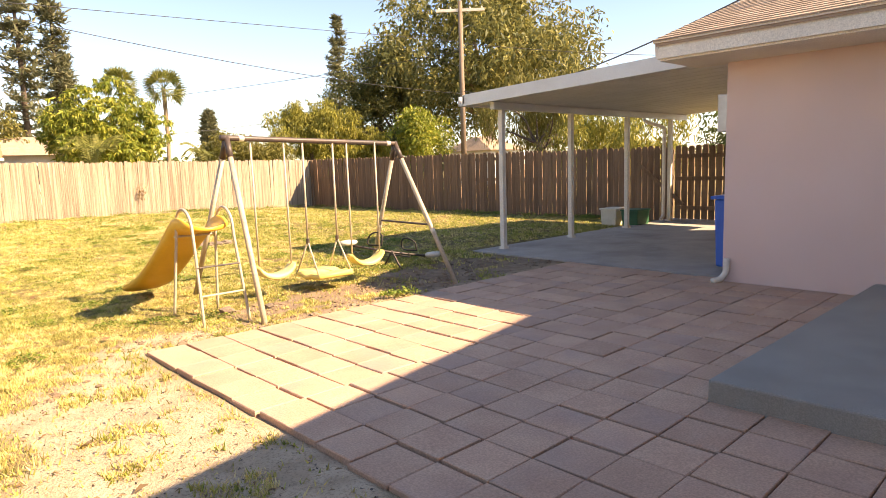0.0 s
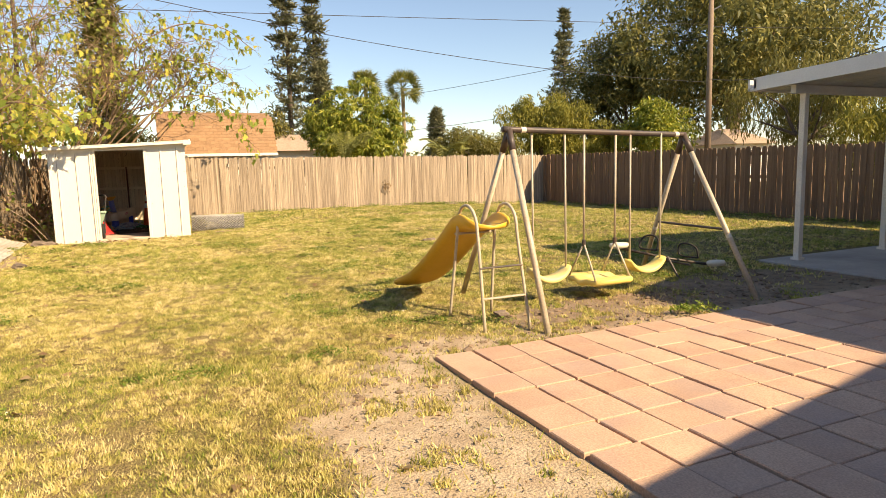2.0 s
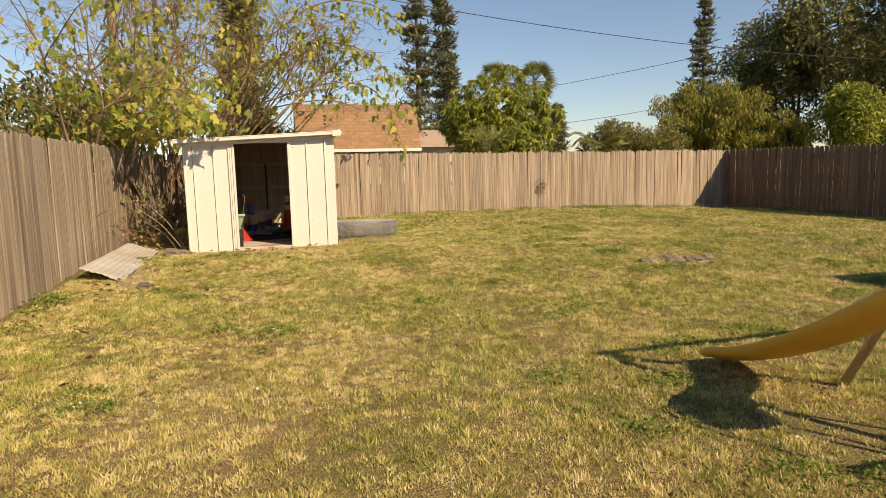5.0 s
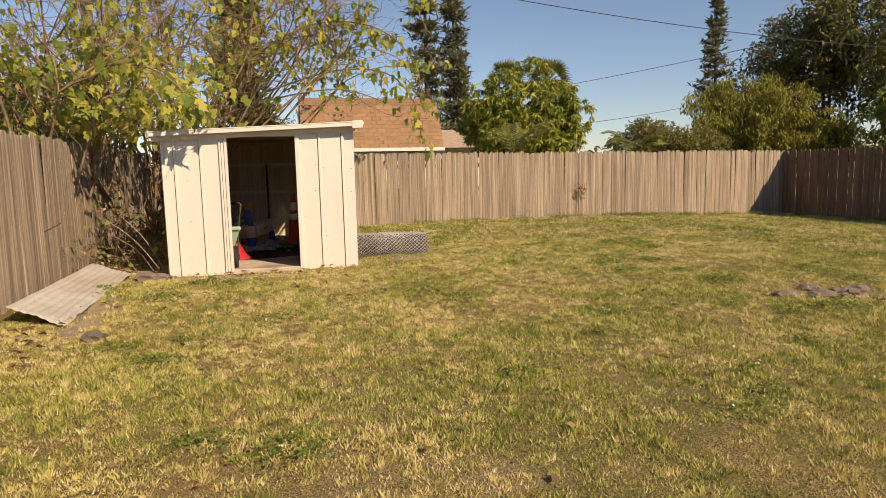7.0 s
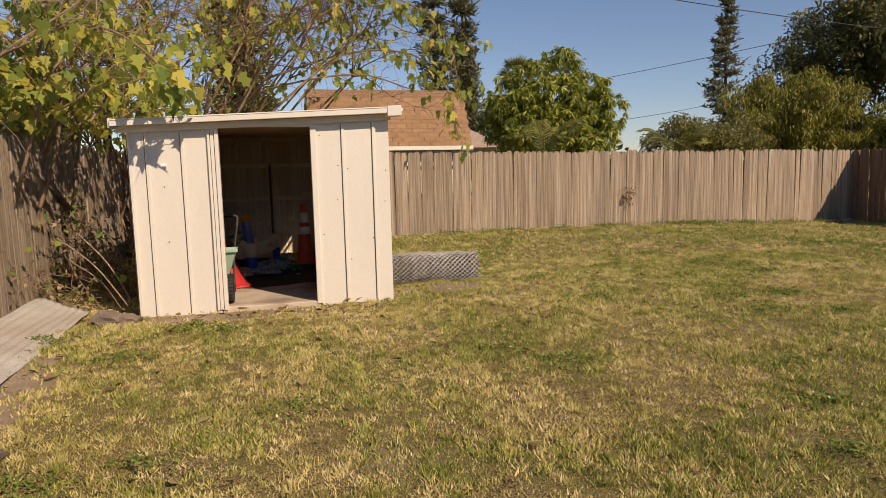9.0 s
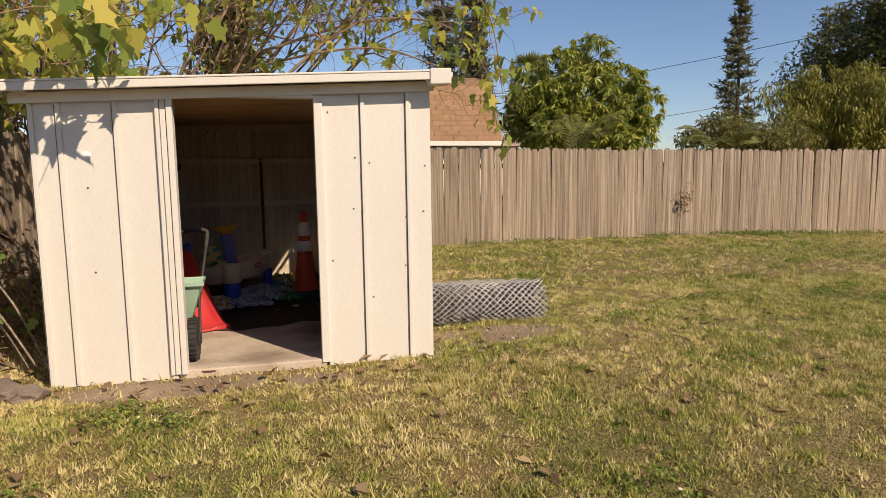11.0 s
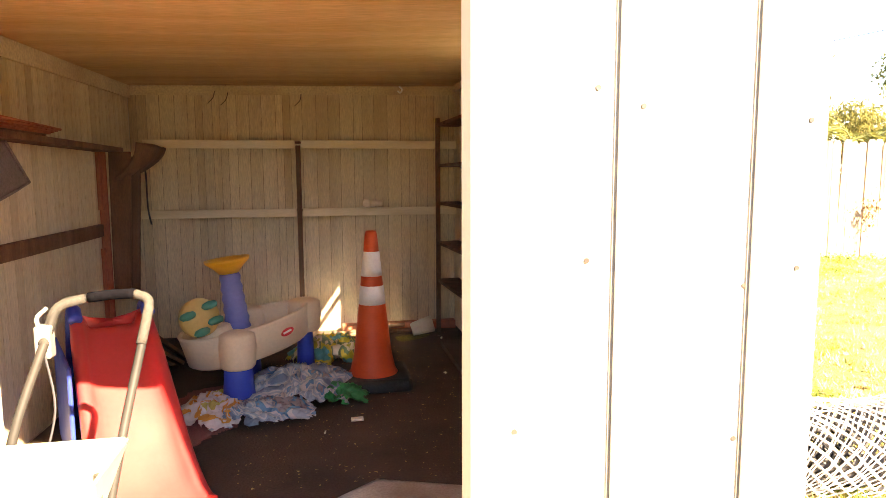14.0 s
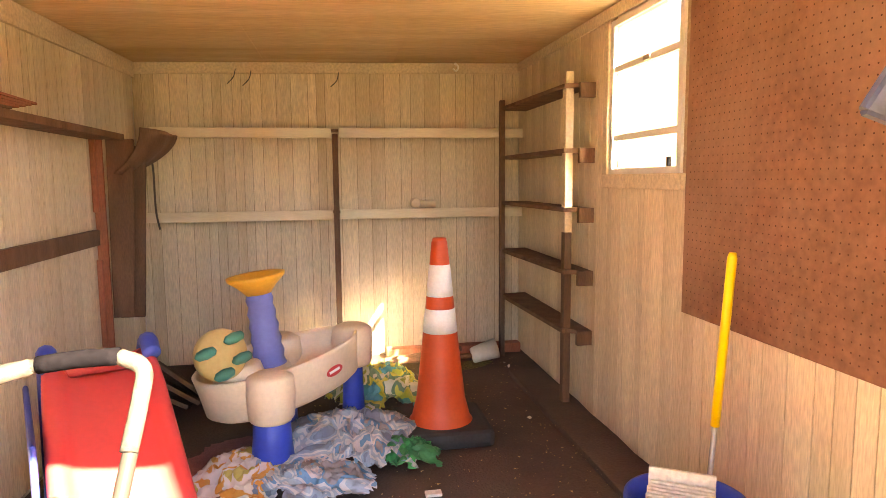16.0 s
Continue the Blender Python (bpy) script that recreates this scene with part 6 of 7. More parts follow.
def build_tree(name, label, base, height, lumps, leaves, length, width, leafm, barkm, seed, droop=0.4, trunk_r=0.18, shell=0.5, limbs=9, tuft=1):
    rng = np.random.default_rng(seed)
    t = thing(name, label, "tree", base)
    bm = bmesh.new()
    b = Vector(base)
    fork = b + Vector((0, 0, height * 0.38))
    tube(bm, bend([b - Vector((0, 0, 0.2)), b + Vector((0.1, 0.05, height * 0.18)), fork], 3), [trunk_r * k for k in (1.15, 1.05, 1, 0.95, 0.9, 0.85, 0.8)], 9)
    for k in range(limbs):
        l = lumps[k % len(lumps)]
        target = Vector(l[:3]) + Vector(rng.normal(0, 0.3, 3)) * l[3]
        limb(bm, fork - Vector((0, 0, rng.uniform(0, height * 0.12))), target - fork, (target - fork).length * 1.1, trunk_r * rng.uniform(0.35, 0.6), rng, 7, 0.16)
    part("trunk", bm, barkm, t, smooth=True)
    pts = np.repeat(lump_points(lumps, leaves // tuft, rng, shell), tuft, axis=0)
    keep = np.array([noise.noise(Vector(p) * (1.6 / max(1.0, height * 0.15))) > -0.22 for p in pts])
    part_mesh("crown", leaf_mesh("crown", pts[keep], length, width, droop, 1.0, rng), leafm, t, kind="stuff")
    return t


def lumps_in(c, r, n, size, seed, flat=1.0):
    rng = np.random.default_rng(seed)
    out = []
    for k in range(n):
        v = rng.normal(size=3)
        v /= np.linalg.norm(v)
        q = rng.uniform(0.35, 0.95)
        s = size * rng.uniform(0.7, 1.3)
        out.append((c[0] + v[0] * r[0] * q, c[1] + v[1] * r[1] * q, c[2] + v[2] * r[2] * q, s, s, s * flat))
    return out


MANGO = lumps_in((8.0, 28.6, 3.0), (2.15, 1.9, 1.3), 30, 0.72, 5) + [(8.5, 28.3, 4.75, 0.75, 0.8, 0.7), (7.3, 28.2, 4.45, 0.75, 0.8, 0.6), (9.35, 28.2, 4.05, 0.75, 0.8, 0.65), (6.5, 28.0, 3.7, 0.8, 0.8, 0.7), (10.0, 28.0, 3.2, 0.75, 0.8, 0.7), (8.0, 27.3, 3.6, 0.9, 0.7, 0.8), (8.9, 27.2, 2.6, 1.0, 0.7, 0.8), (7.0, 27.2, 2.5, 1.0, 0.7, 0.8)]
build_tree("mango_tree", "dense rounded green mango tree behind the fence", (8.7, 28.6, 0), 5.0, MANGO, 54000, 0.26, 0.055, MANGO_LEAF, BARK_DARK, 5, 0.65, 0.16, 0.55, tuft=14)
build_tree("weeping_tree", "yellow-green weeping tree with feathery hanging foliage", (18.6, 29.6, 0), 5.0, lumps_in((18.6, 29.6, 3.3), (2.2, 1.8, 1.55), 30, 0.75, 6, 1.0), 30000, 0.2, 0.05, WEEP_LEAF, BARK_DARK, 6, 0.95, 0.14, 0.35)
build_tree("weeping_tree", "low yellow-green feathery shrub tree behind the fence", (14.6, 29.0, 0), 3.4, lumps_in((14.9, 29.0, 2.3), (2.8, 1.5, 1.0), 24, 0.65, 7, 0.8), 17000, 0.2, 0.045, OLIVE_LEAF, BARK_DARK, 7, 0.5, 0.1, 0.3)
build_tree("weeping_tree", "low yellow-green tree with drooping twigs", (21.6, 29.0, 0), 3.8, lumps_in((21.4, 28.8, 2.5), (1.7, 1.3, 1.1), 20, 0.65, 17, 1.0), 18000, 0.2, 0.05, WEEP_LEAF, BARK_DARK, 17, 0.95, 0.1, 0.3)
build_tree("large_tree", "tall spreading olive-green tree with open crown", (38.0, 34.5, 0), 16.0, lumps_in((37.5, 34.5, 9.6), (10.2, 9.4, 6.2), 95, 1.9, 8), 44000, 0.46, 0.16, BIG_LEAF, BARK, 8, 0.5, 0.55, 0.35, 16)
build_tree("large_tree", "dark green tree crown beside the tall tree", (33.5, 40.5, 0), 10.0, lumps_in((32.6, 41.0, 6.9), (3.9, 3.8, 5.0), 44, 1.4, 9), 30000, 0.32, 0.12, BIG_LEAF, BARK_DARK, 9, 0.4, 0.3, 0.3, 12)
build_tree("garden_tree", "fresh green broad-leaved tree behind the fence", (22.6, 25.6, 0), 5.4, lumps_in((22.6, 25.4, 3.1), (1.8, 1.7, 1.5), 20, 0.75, 10), 10000, 0.24, 0.085, MANGO_LEAF, BARK_DARK, 10, 0.6, 0.14, 0.5)
build_tree("garden_tree", "olive tree hung with hanging foliage beyond the fence", (27.0, 21.0, 0), 6.5, lumps_in((28.0, 21.0, 3.7), (3.2, 3.4, 2.6), 24, 1.1, 11), 14000, 0.36, 0.06, OLIVE_LEAF, BARK_DARK, 11, 1.1, 0.2, 0.35)
build_tree("garden_tree", "yellow-green hedge tree beyond the side fence", (22.0, 13.0, 0), 3.6, lumps_in((22.0, 13.0, 2.0), (2.5, 4.0, 1.2), 22, 0.8, 12), 10000, 0.26, 0.06, WEEP_LEAF, BARK_DARK, 12, 0.9, 0.12, 0.3)
build_tree("garden_tree", "dark green tree beyond the gate", (26.0, 7.4, 0), 4.4, lumps_in((26.0, 7.6, 2.5), (2.5, 4.0, 1.5), 18, 0.9, 13), 7000, 0.26, 0.09, DARK_LEAF, BARK_DARK, 13, 0.6, 0.15, 0.3)
build_tree("garden_tree", "dark leafy tree behind the neighbour's roof", (3.0, 36.0, 0), 5.0, lumps_in((3.6, 36.0, 3.0), (3.4, 2.0, 1.5), 16, 0.9, 14), 8000, 0.24, 0.08, OLIVE_LEAF, BARK_DARK, 14, 0.5, 0.14, 0.3)
build_tree("garden_tree", "dark green tree beyond the vine-covered fence", (-7.5, 23.0, 0), 4.6, lumps_in((-7.0, 23.0, 2.5), (3.2, 3.0, 1.3), 16, 0.8, 15), 5500, 0.2, 0.09, OLIVE_LEAF, BARK_DARK, 15, 0.5, 0.15, 0.3)
build_tree("garden_tree", "leafy olive bush against the far side of the fence", (-5.2, 18.0, 0), 3.4, lumps_in((-4.9, 18.0, 2.1), (1.4, 4.0, 0.9), 22, 0.55, 16), 4500, 0.13, 0.07, OLIVE_LEAF, BARK_DARK, 16, 0.5, 0.08, 0.2)


build_tree("garden_tree", "brownish olive thicket of vines behind the shed", (-1.0, 23.4, 0), 3.0, lumps_in((-0.9, 23.2, 2.1), (1.9, 0.7, 0.9), 20, 0.5, 18), 8000, 0.13, 0.05, OLIVE_LEAF, BARK_DARK, 18, 0.5, 0.08, 0.2)


def build_conifer(name, label, base, height, spread, seed, leafm=NEEDLE, whorls=25, length=0.6):
    """A slender conifer: whorls of upturned branches set with needle tufts."""
    rng = np.random.default_rng(seed)
    t = thing(name, label, "tree", base)
    b = Vector(base)
    bm = bmesh.new()
    tube(bm, [b, b + Vector((0.1, 0, height * 0.5)), b + Vector((0, 0, height))], [height * 0.014, height * 0.009, 0.02], 7)
    cs = []
    for w in range(whorls):
        u = (w + rng.uniform(-0.3, 0.3)) / whorls
        z = height * (0.12 + 0.88 * u)
        reach = spread * (1 - u) ** 0.62 * (0.75 + 0.35 * rng.random()) + 0.12
        for k in range(7):
            a = rng.uniform(0, 6.28)
            r = reach * rng.uniform(0.6, 1.1)
            tip = b + Vector((r * math.cos(a), r * math.sin(a), z + r * rng.uniform(0.05, 0.4)))
            tube(bm, [b + Vector((0, 0, z)), tip], [0.025, 0.008], 3, caps=False)
            for q in range(8):
                f = 0.3 + 0.7 * (q + 0.5) / 8
                p = (b + Vector((0, 0, z))).lerp(tip, f)
                for _ in range(3):
                    cs.append((p.x + rng.normal(0, 0.07), p.y + rng.normal(0, 0.07), p.z + rng.normal(0.05, 0.08)))
    part("trunk", bm, BARK_DARK, t, smooth=True)
    part_mesh("foliage", leaf_mesh("foliage", np.array(cs), length, length * 0.24, -0.5, 0.9, rng), leafm, t, kind="stuff")


build_conifer("norfolk_pine", "tall slender dark pine behind the houses", (9.6, 50.5, 0), 17.5, 1.95, 31)
build_conifer("norfolk_pine", "tall slender dark pine behind the houses", (11.9, 51.5, 0), 16.5, 1.8, 32)
build_conifer("norfolk_pine", "shorter dark pine beside a taller pair", (13.2, 55.0, 0), 10.5, 1.9, 33)
build_conifer("norfolk_pine", "tall slender dark pine on the horizon", (57.5, 83.0, 0), 24.5, 3.4, 34, whorls=28, length=0.9)
build_conifer("norfolk_pine", "small distant pine on the horizon", (66.0, 150.0, 0), 16.0, 3.4, 35, whorls=20, length=1.6)
build_conifer("norfolk_pine", "small distant pine on the horizon", (51.0, 150.0, 0), 10.0, 2.0, 36, whorls=16, length=1.4)
build_conifer("casuarina_tree", "thin brownish needle tree hung with dry vines", (-1.6, 27.5, 0), 10.0, 1.25, 37, OLIVE_LEAF, whorls=40, length=0.4)


def build_palm(base, height, seed, fronds=16, reach=1.7):
    rng = np.random.default_rng(seed)
    t = thing("palm_tree", "fan palm with drooping fronds beyond the garden", "palm tree", base)
    b = Vector(base)
    top = b + Vector((0.15, 0, height))
    part("trunk", tube(bmesh.new(), bend([b, b + Vector((0.2, 0.1, height * 0.5)), top], 3), 0.16, 8), BARK, t, smooth=True)
    for k in range(fronds):
        a, e, turn = rng.uniform(0, 6.28), rng.uniform(-0.8, 1.25), rng.uniform(-1.3, 1.3)
        d = Vector((math.cos(a) * math.cos(e), math.sin(a) * math.cos(e), math.sin(e)))
        hub = top + d * reach * 0.55
        side = d.cross(Vector((0, 0, 1))).normalized()
        side = (side * math.cos(turn) + side.cross(d) * math.sin(turn)).normalized()
        bm = bmesh.new()
        tube(bm, [top, hub], 0.02, 4)
        for j in range(11):
            q = (j - 5) / 5 * 1.25
            f = d * math.cos(q) + side * math.sin(q)
            tip = hub + f * reach * 0.72 - Vector((0, 0, 0.1 * reach))
            w = side * 0.05 * math.cos(q) - d * 0.05 * math.sin(q)
            mid = hub + f * reach * 0.33
            vs = [bm.verts.new(p) for p in (hub, mid + w, tip, mid - w)]
            bm.faces.new(vs)
        part("frond", bm, PALM_LEAF, t)


build_palm((18.9, 51.0, 0), 7.9, 41, 34, 1.5)
build_palm((16.2, 52.5, 0), 8.2, 42, 32, 1.4)


def build_feather_palm(base, seed, height=2.6, n=9, reach=1.5):
    """Low palm: arching feather fronds."""
    rng = np.random.default_rng(seed)
    t = thing("feather_palm", "low yellowish palm with arching fronds behind the fence", "palm tree", base)
    b = Vector(base)
    for k in range(n):
        a = rng.uniform(0, 6.28)
        pts = bend([b + Vector((0, 0, height * 0.35)), b + Vector((math.cos(a) * reach * 0.3, math.sin(a) * reach * 0.3, height * 0.85)), b + Vector((math.cos(a) * reach * 0.75, math.sin(a) * reach * 0.75, height * rng.uniform(0.85, 1.05))), b + Vector((math.cos(a) * reach * 1.1, math.sin(a) * reach * 1.1, height * rng.uniform(0.85, 1.1)))], 6)
        bm = bmesh.new()
        tube(bm, pts, 0.014, 4)
        for i in range(3, len(pts)):
            d = (pts[i] - pts[i - 1]).normalized()
            s = d.cross(Vector((0, 0, 1))).normalized()
            for sg in (1, -1):
                for j in (0, 0.5):
                    p = pts[i - 1].lerp(pts[i], j)
                    tip = p + (s * sg * 0.8 + d * 0.6).normalized() * 0.42 - Vector((0, 0, 0.12))
                    m = p.lerp(tip, 0.5)
                    bm.faces.new([bm.verts.new(q) for q in (p, m + d * 0.018, tip, m - d * 0.018)])
        part("frond", bm, PALM_LEAF, t)


build_feather_palm((11.6, 26.6, 0.3), 43, 2.2, 12, 0.9)
build_feather_palm((6.9, 26.0, 0.2), 44, 2.5, 10, 0.9)


def build_vine_tree():
    """The leaning tree over the side fence: bare twigs and large yellowing lobed leaves."""
    rng = np.random.default_rng(51)
    t = thing("overhanging_tree", "half-bare tree with yellowing lobed leaves over the fence", "tree", (-4.0, 20.2, 0))
    bm = bmesh.new()
    tube(bm, bend([(-4.0, 20.2, -0.1), (-4.02, 20.2, 2.2), (-3.95, 20.1, 4.5), (-4.0, 20.0, 7.5)], 5), [0.15 - 0.005 * k for k in range(16)], 10)
    part("trunk", bm, BARK, t, "pale yellowish trunk", smooth=True)
    bm = bmesh.new()
    tube(bm, bend([(-3.45, 20.6, -0.1), (-3.4, 20.4, 2.2), (-3.1, 20.2, 4.2), (-3.0, 20.0, 6.5)], 5), [0.085 - 0.003 * k for k in range(16)], 8)
    tw = bmesh.new()
    tips, twigpts = [], []
    starts = []
    for k in range(76):
        if k >= 58:
            s = Vector((rng.uniform(-1.2, 0.9), rng.uniform(19.3, 21.2), rng.uniform(3.0, 5.0)))
        elif k < 26:
            s = Vector((rng.uniform(-4.2, -2.8), rng.uniform(14.6, 20.0), rng.uniform(1.7, 3.4)))
        else:
            s = Vector((rng.uniform(-4.2, -1.0), rng.uniform(19.2, 21.4), rng.uniform(2.2, 5.2)))
        starts.append(s)
    roots = [Vector((-3.6, 17.6, 0)), Vector((-3.55, 19.6, 0)), Vector((-3.8, 16.4, 0))]
    for k, s in enumerate(starts):
        r = (roots[k % 3] if k < 26 else Vector((-2.9 + 0.3 * (k % 4 - 1.5), 20.6, 0))) + Vector(rng.normal(0, 0.12, 3))
        r.z = -0.05
        part("branch", tube(bmesh.new(), bend([r, r.lerp(s, 0.5) + Vector(rng.normal(0, 0.12, 3)), s], 4), [0.026 - 0.0012 * i for i in range(9)], 6), TWIG, t, smooth=True)
        for j in range(3):
            d = Vector((rng.uniform(-0.35, 1.0), rng.uniform(-0.9, 0.35), rng.uniform(0.05, 1.0)))
            L = rng.uniform(1.3, 3.0)
            pts = limb(tw, s, d, L, 0.014, rng, 8, 0.2, 0.01, 5)
            twigpts += pts[3:]
            for q in range(3, 9):
                for _ in range(2):
                    d2 = Vector(rng.normal(0, 1, 3))
                    d2.z = 0.3 * d2.z - 0.1
                    p2 = limb(tw, pts[q], d2, rng.uniform(0.35, 0.9), 0.0055, rng, 5, 0.25, -0.02, 3)
                    tips += p2[2:]
    part("trunk", bm, BARK_DARK, t, "thinner dark second trunk", smooth=True)
    part("twig_tangle", tw, TWIG, t, "fine bare twigs", kind="stuff")
    P = np.array([tuple(p) for p in tips])
    # big leaves crowd low over the fence; small drooping ones hang thinly higher up
    clear = np.where((P[:, 0] > X0 - 0.32) & (P[:, 0] < X1 + 0.3) & (P[:, 1] > Y0 - 0.3) & (P[:, 1] < Y1 + 0.3) & (P[:, 2] < 2.38), 0.0, 1.0)
    low = clear * np.exp(-((P[:, 2] - 2.25) / 0.55) ** 2) * np.exp(-np.clip(P[:, 0] + 2.3, 0, 9) / 0.8)
    idx = np.repeat(rng.choice(len(P), 400, p=low / low.sum()), 3)
    c = P[idx] + rng.normal(0, 0.07, (len(idx), 3))
    part_mesh("leaves", leaf_mesh("leaves", c, 0.165, 0.12, 0.95, 1.0, rng, lobed=True), VINE_LEAF, t, "large yellowing lobed leaves", kind="stuff")
    high = clear * np.where(P[:, 2] > 2.4, 1.0, 0.15)
    idx = np.repeat(rng.choice(len(P), 860, p=high / high.sum()), 4)
    c = P[idx] + rng.normal(0, 0.06, (len(idx), 3))
    part_mesh("leaves", leaf_mesh("leaves", c, 0.135, 0.08, 1.05, 0.9, rng, lobed=True), VINE_LEAF, t, "small yellowing drooping leaves", kind="stuff")
    # long bough that reaches over the shed roof with hanging leaves
    paths = ([(-1.2, 20.0, 3.6), (0.2, 19.6, 4.3), (1.4, 19.2, 4.2), (2.1, 18.9, 3.5), (2.3, 18.8, 2.4)],
             [(-0.8, 19.8, 3.0), (0.6, 19.5, 3.4), (1.6, 19.1, 3.3), (2.1, 18.9, 2.7), (2.25, 18.9, 2.0)],
             [(-1.0, 20.0, 4.2), (0.5, 19.6, 5.2), (1.7, 19.2, 5.2), (2.5, 18.9, 4.6)],
             [(-3.1, 16.2, 2.4), (-2.7, 15.5, 2.75), (-2.1, 14.9, 2.7), (-1.7, 14.65, 2.45), (-1.5, 14.55, 2.15)],
             [(-1.6, 20.2, 2.6), (-0.4, 19.6, 2.9), (0.7, 19.2, 3.0), (1.5, 19.0, 2.75)])
    counts = (110, 80, 70, 75, 40)
    for n_, path in enumerate(paths):
        bb = bmesh.new()
        pts = bend(path, 7)
        tube(bb, pts, [0.02 - 0.0005 * i for i in range(len(pts))], 6, caps=False)
        cl = []
        for p in pts[5:]:
            for _ in range(2):
                q = limb(bb, p, Vector((rng.normal(0, 1), rng.normal(0, 1), rng.uniform(-0.6, 0.4))), rng.uniform(0.2, 0.6), 0.005, rng, 4, 0.3, -0.08, 3)
                cl += q[1:]
        bough = part("bough", bb, TWIG, t)
        C = np.array([tuple(p) for p in cl])
        C = C[rng.choice(len(C), counts[n_])] + rng.normal(0, 0.05, (counts[n_], 3))
        C = C[(C[:, 2] > 2.42) | (C[:, 0] > 0.74) | (C[:, 1] < 14.72)]
        part_mesh("leaves", leaf_mesh("leaves", C, 0.18, 0.115, 1.05, 0.9, rng, lobed=True), VINE_LEAF, bough, "yellow hanging leaves", kind="stuff")


build_vine_tree()


def build_shrub():
    rng = np.random.default_rng(61)
    s = thing("dry_shrub", "dry tangled vine shrub between fence and shed", "shrub", (-2.6, 16.3, 0.08))
    bm = bmesh.new()
    tips = []
    for k in range(64):
        st = Vector((rng.uniform(-3.0, -2.2), rng.uniform(15.75, 17.2), 0.06))
        pts = limb(bm, st, Vector((rng.normal(0, 0.5), rng.normal(-0.25, 0.5), 1.0)), rng.uniform(0.6, 1.7), 0.006, rng, 8, 0.28, -0.07, 4)
        tips += pts[3:]
    part("stem_tangle", bm, TWIG, s, "brown tangled stems", kind="stuff")
    for a, b in (((-2.9, 15.9, 0.8), (-2.15, 15.3, 0.15)), ((-2.7, 15.85, 0.85), (-2.1, 15.35, 0.12)), ((-2.75, 15.8, 0.55), (-2.25, 15.45, 0.1))):
        part("dead_branch", T(bend([a, (Vector(a) + Vector(b)) / 2 + Vector((0.03, 0, 0.05)), b], 5), 0.007, 6), FENCE_WOOD, s, "bleached dead branch")
    P = np.array([tuple(p) for p in tips])
    P = P[rng.choice(len(P), 900)] + rng.normal(0, 0.05, (900, 3))
    P = P[P[:, 0] < X0 - 0.06]
    part_mesh("leaves", leaf_mesh("leaves", P, 0.06, 0.028, 0.5, 1.1, rng), DRY_LEAF, s, kind="stuff")
    Q = P[rng.choice(len(P), 160)] + rng.normal(0, 0.08, (160, 3))
    Q = Q[Q[:, 0] < X0 - 0.1]
    part_mesh("green_leaves", leaf_mesh("green_leaves", Q, 0.09, 0.07, 0.5, 1.0, rng, lobed=True), CLOVER, s, kind="stuff")
    v = thing("fence_vine", "withered vine tuft clinging to the fence boards", "vine", (7.1, 21.7, 0.8), "vine tufts on the fence")
    c = rng.normal(0, 1, (90, 3)) * (0.09, 0.015, 0.13) + (7.1, 21.70, 0.78)
    part_mesh("leaves", leaf_mesh("leaves", c, 0.06, 0.035, 0.8, 1.0, rng), DRY_LEAF, v, kind="stuff")


build_shrub()

# ---- beyond the fence ----


def build_neighbour_shed():
    h = thing("neighbour_shed", "neighbour's shed with red-brown shingled gambrel roof", "shed", (1.9, 24.0, 0))
    w = bmesh.new()
    box(w, 0.15, 3.45, 22.75, 25.4, 0, 1.95)
    part("wall", w, WHITE_PAINT, h, "white boarded wall")
    part("shingles", courses(bmesh.new(), 0.0, 3.62, 0, (22.5, 1.98), (23.15, 3.1), 11, "x", tab=0.24), SHINGLE_RED, h, "red-brown shingles", kind="stuff")
    part("shingles", courses(bmesh.new(), 0.0, 3.62, 0, (23.15, 3.1), (24.1, 3.4), 5, "x", tab=0.24), SHINGLE_RED, h, kind="stuff")
    bm = bmesh.new()
    prof = [(22.5, 1.96), (23.15, 3.08), (24.1, 3.38), (25.1, 3.08), (25.7, 1.96)]
    a = [bm.verts.new((0.03, y, z)) for y, z in prof]
    b = [bm.verts.new((3.59, y, z)) for y, z in prof]
    bm.faces.new(a)
    bm.faces.new(b[::-1])
    for k in range(5):
        bm.faces.new((a[k], b[k], b[(k + 1) % 5], a[(k + 1) % 5]))
    bmesh.ops.recalc_face_normals(bm, faces=bm.faces)
    part("roof_deck", bm, SHINGLE_RED, h)
    part("eave_board", B(0.0, 3.62, 22.47, 22.50, 1.90, 1.985), WHITE_PAINT, h)


build_neighbour_shed()


def build_far_house(at, sx, sy, hw, hr, label):
    h = thing("neighbour_house", label, "house", at)
    x, y, _ = at
    part("wall", B(x - sx, x + sx, y - sy, y + sy, 0, hw), WHITE_PAINT, h)
    bm = bmesh.new()
    a = [bm.verts.new(p) for p in ((x - sx - 0.4, y - sy - 0.4, hw), (x + sx + 0.4, y - sy - 0.4, hw), (x + sx + 0.4, y + sy + 0.4, hw), (x - sx - 0.4, y + sy + 0.4, hw))]
    r = [bm.verts.new(p) for p in ((x - sx * 0.5, y, hw + hr), (x + sx * 0.5, y, hw + hr))]
    for f in ((a[0], a[1], r[1], r[0]), (a[1], a[2], r[1]), (a[2], a[3], r[0], r[1]), (a[3], a[0], r[0])):
        bm.faces.new(f)
    bm.faces.new(a[::-1])
    part("roof", bm, SHINGLE, h)
    w = part("window", B(x - 0.6, x + 0.6, y - sy - 0.04, y - sy + 0.02, 1.0, 2.0), WHITE_PAINT, h)
    part("pane", B(x - 0.53, x + 0.53, y - sy - 0.05, y - sy - 0.041, 1.07, 1.93), TUBE_DARK, w)


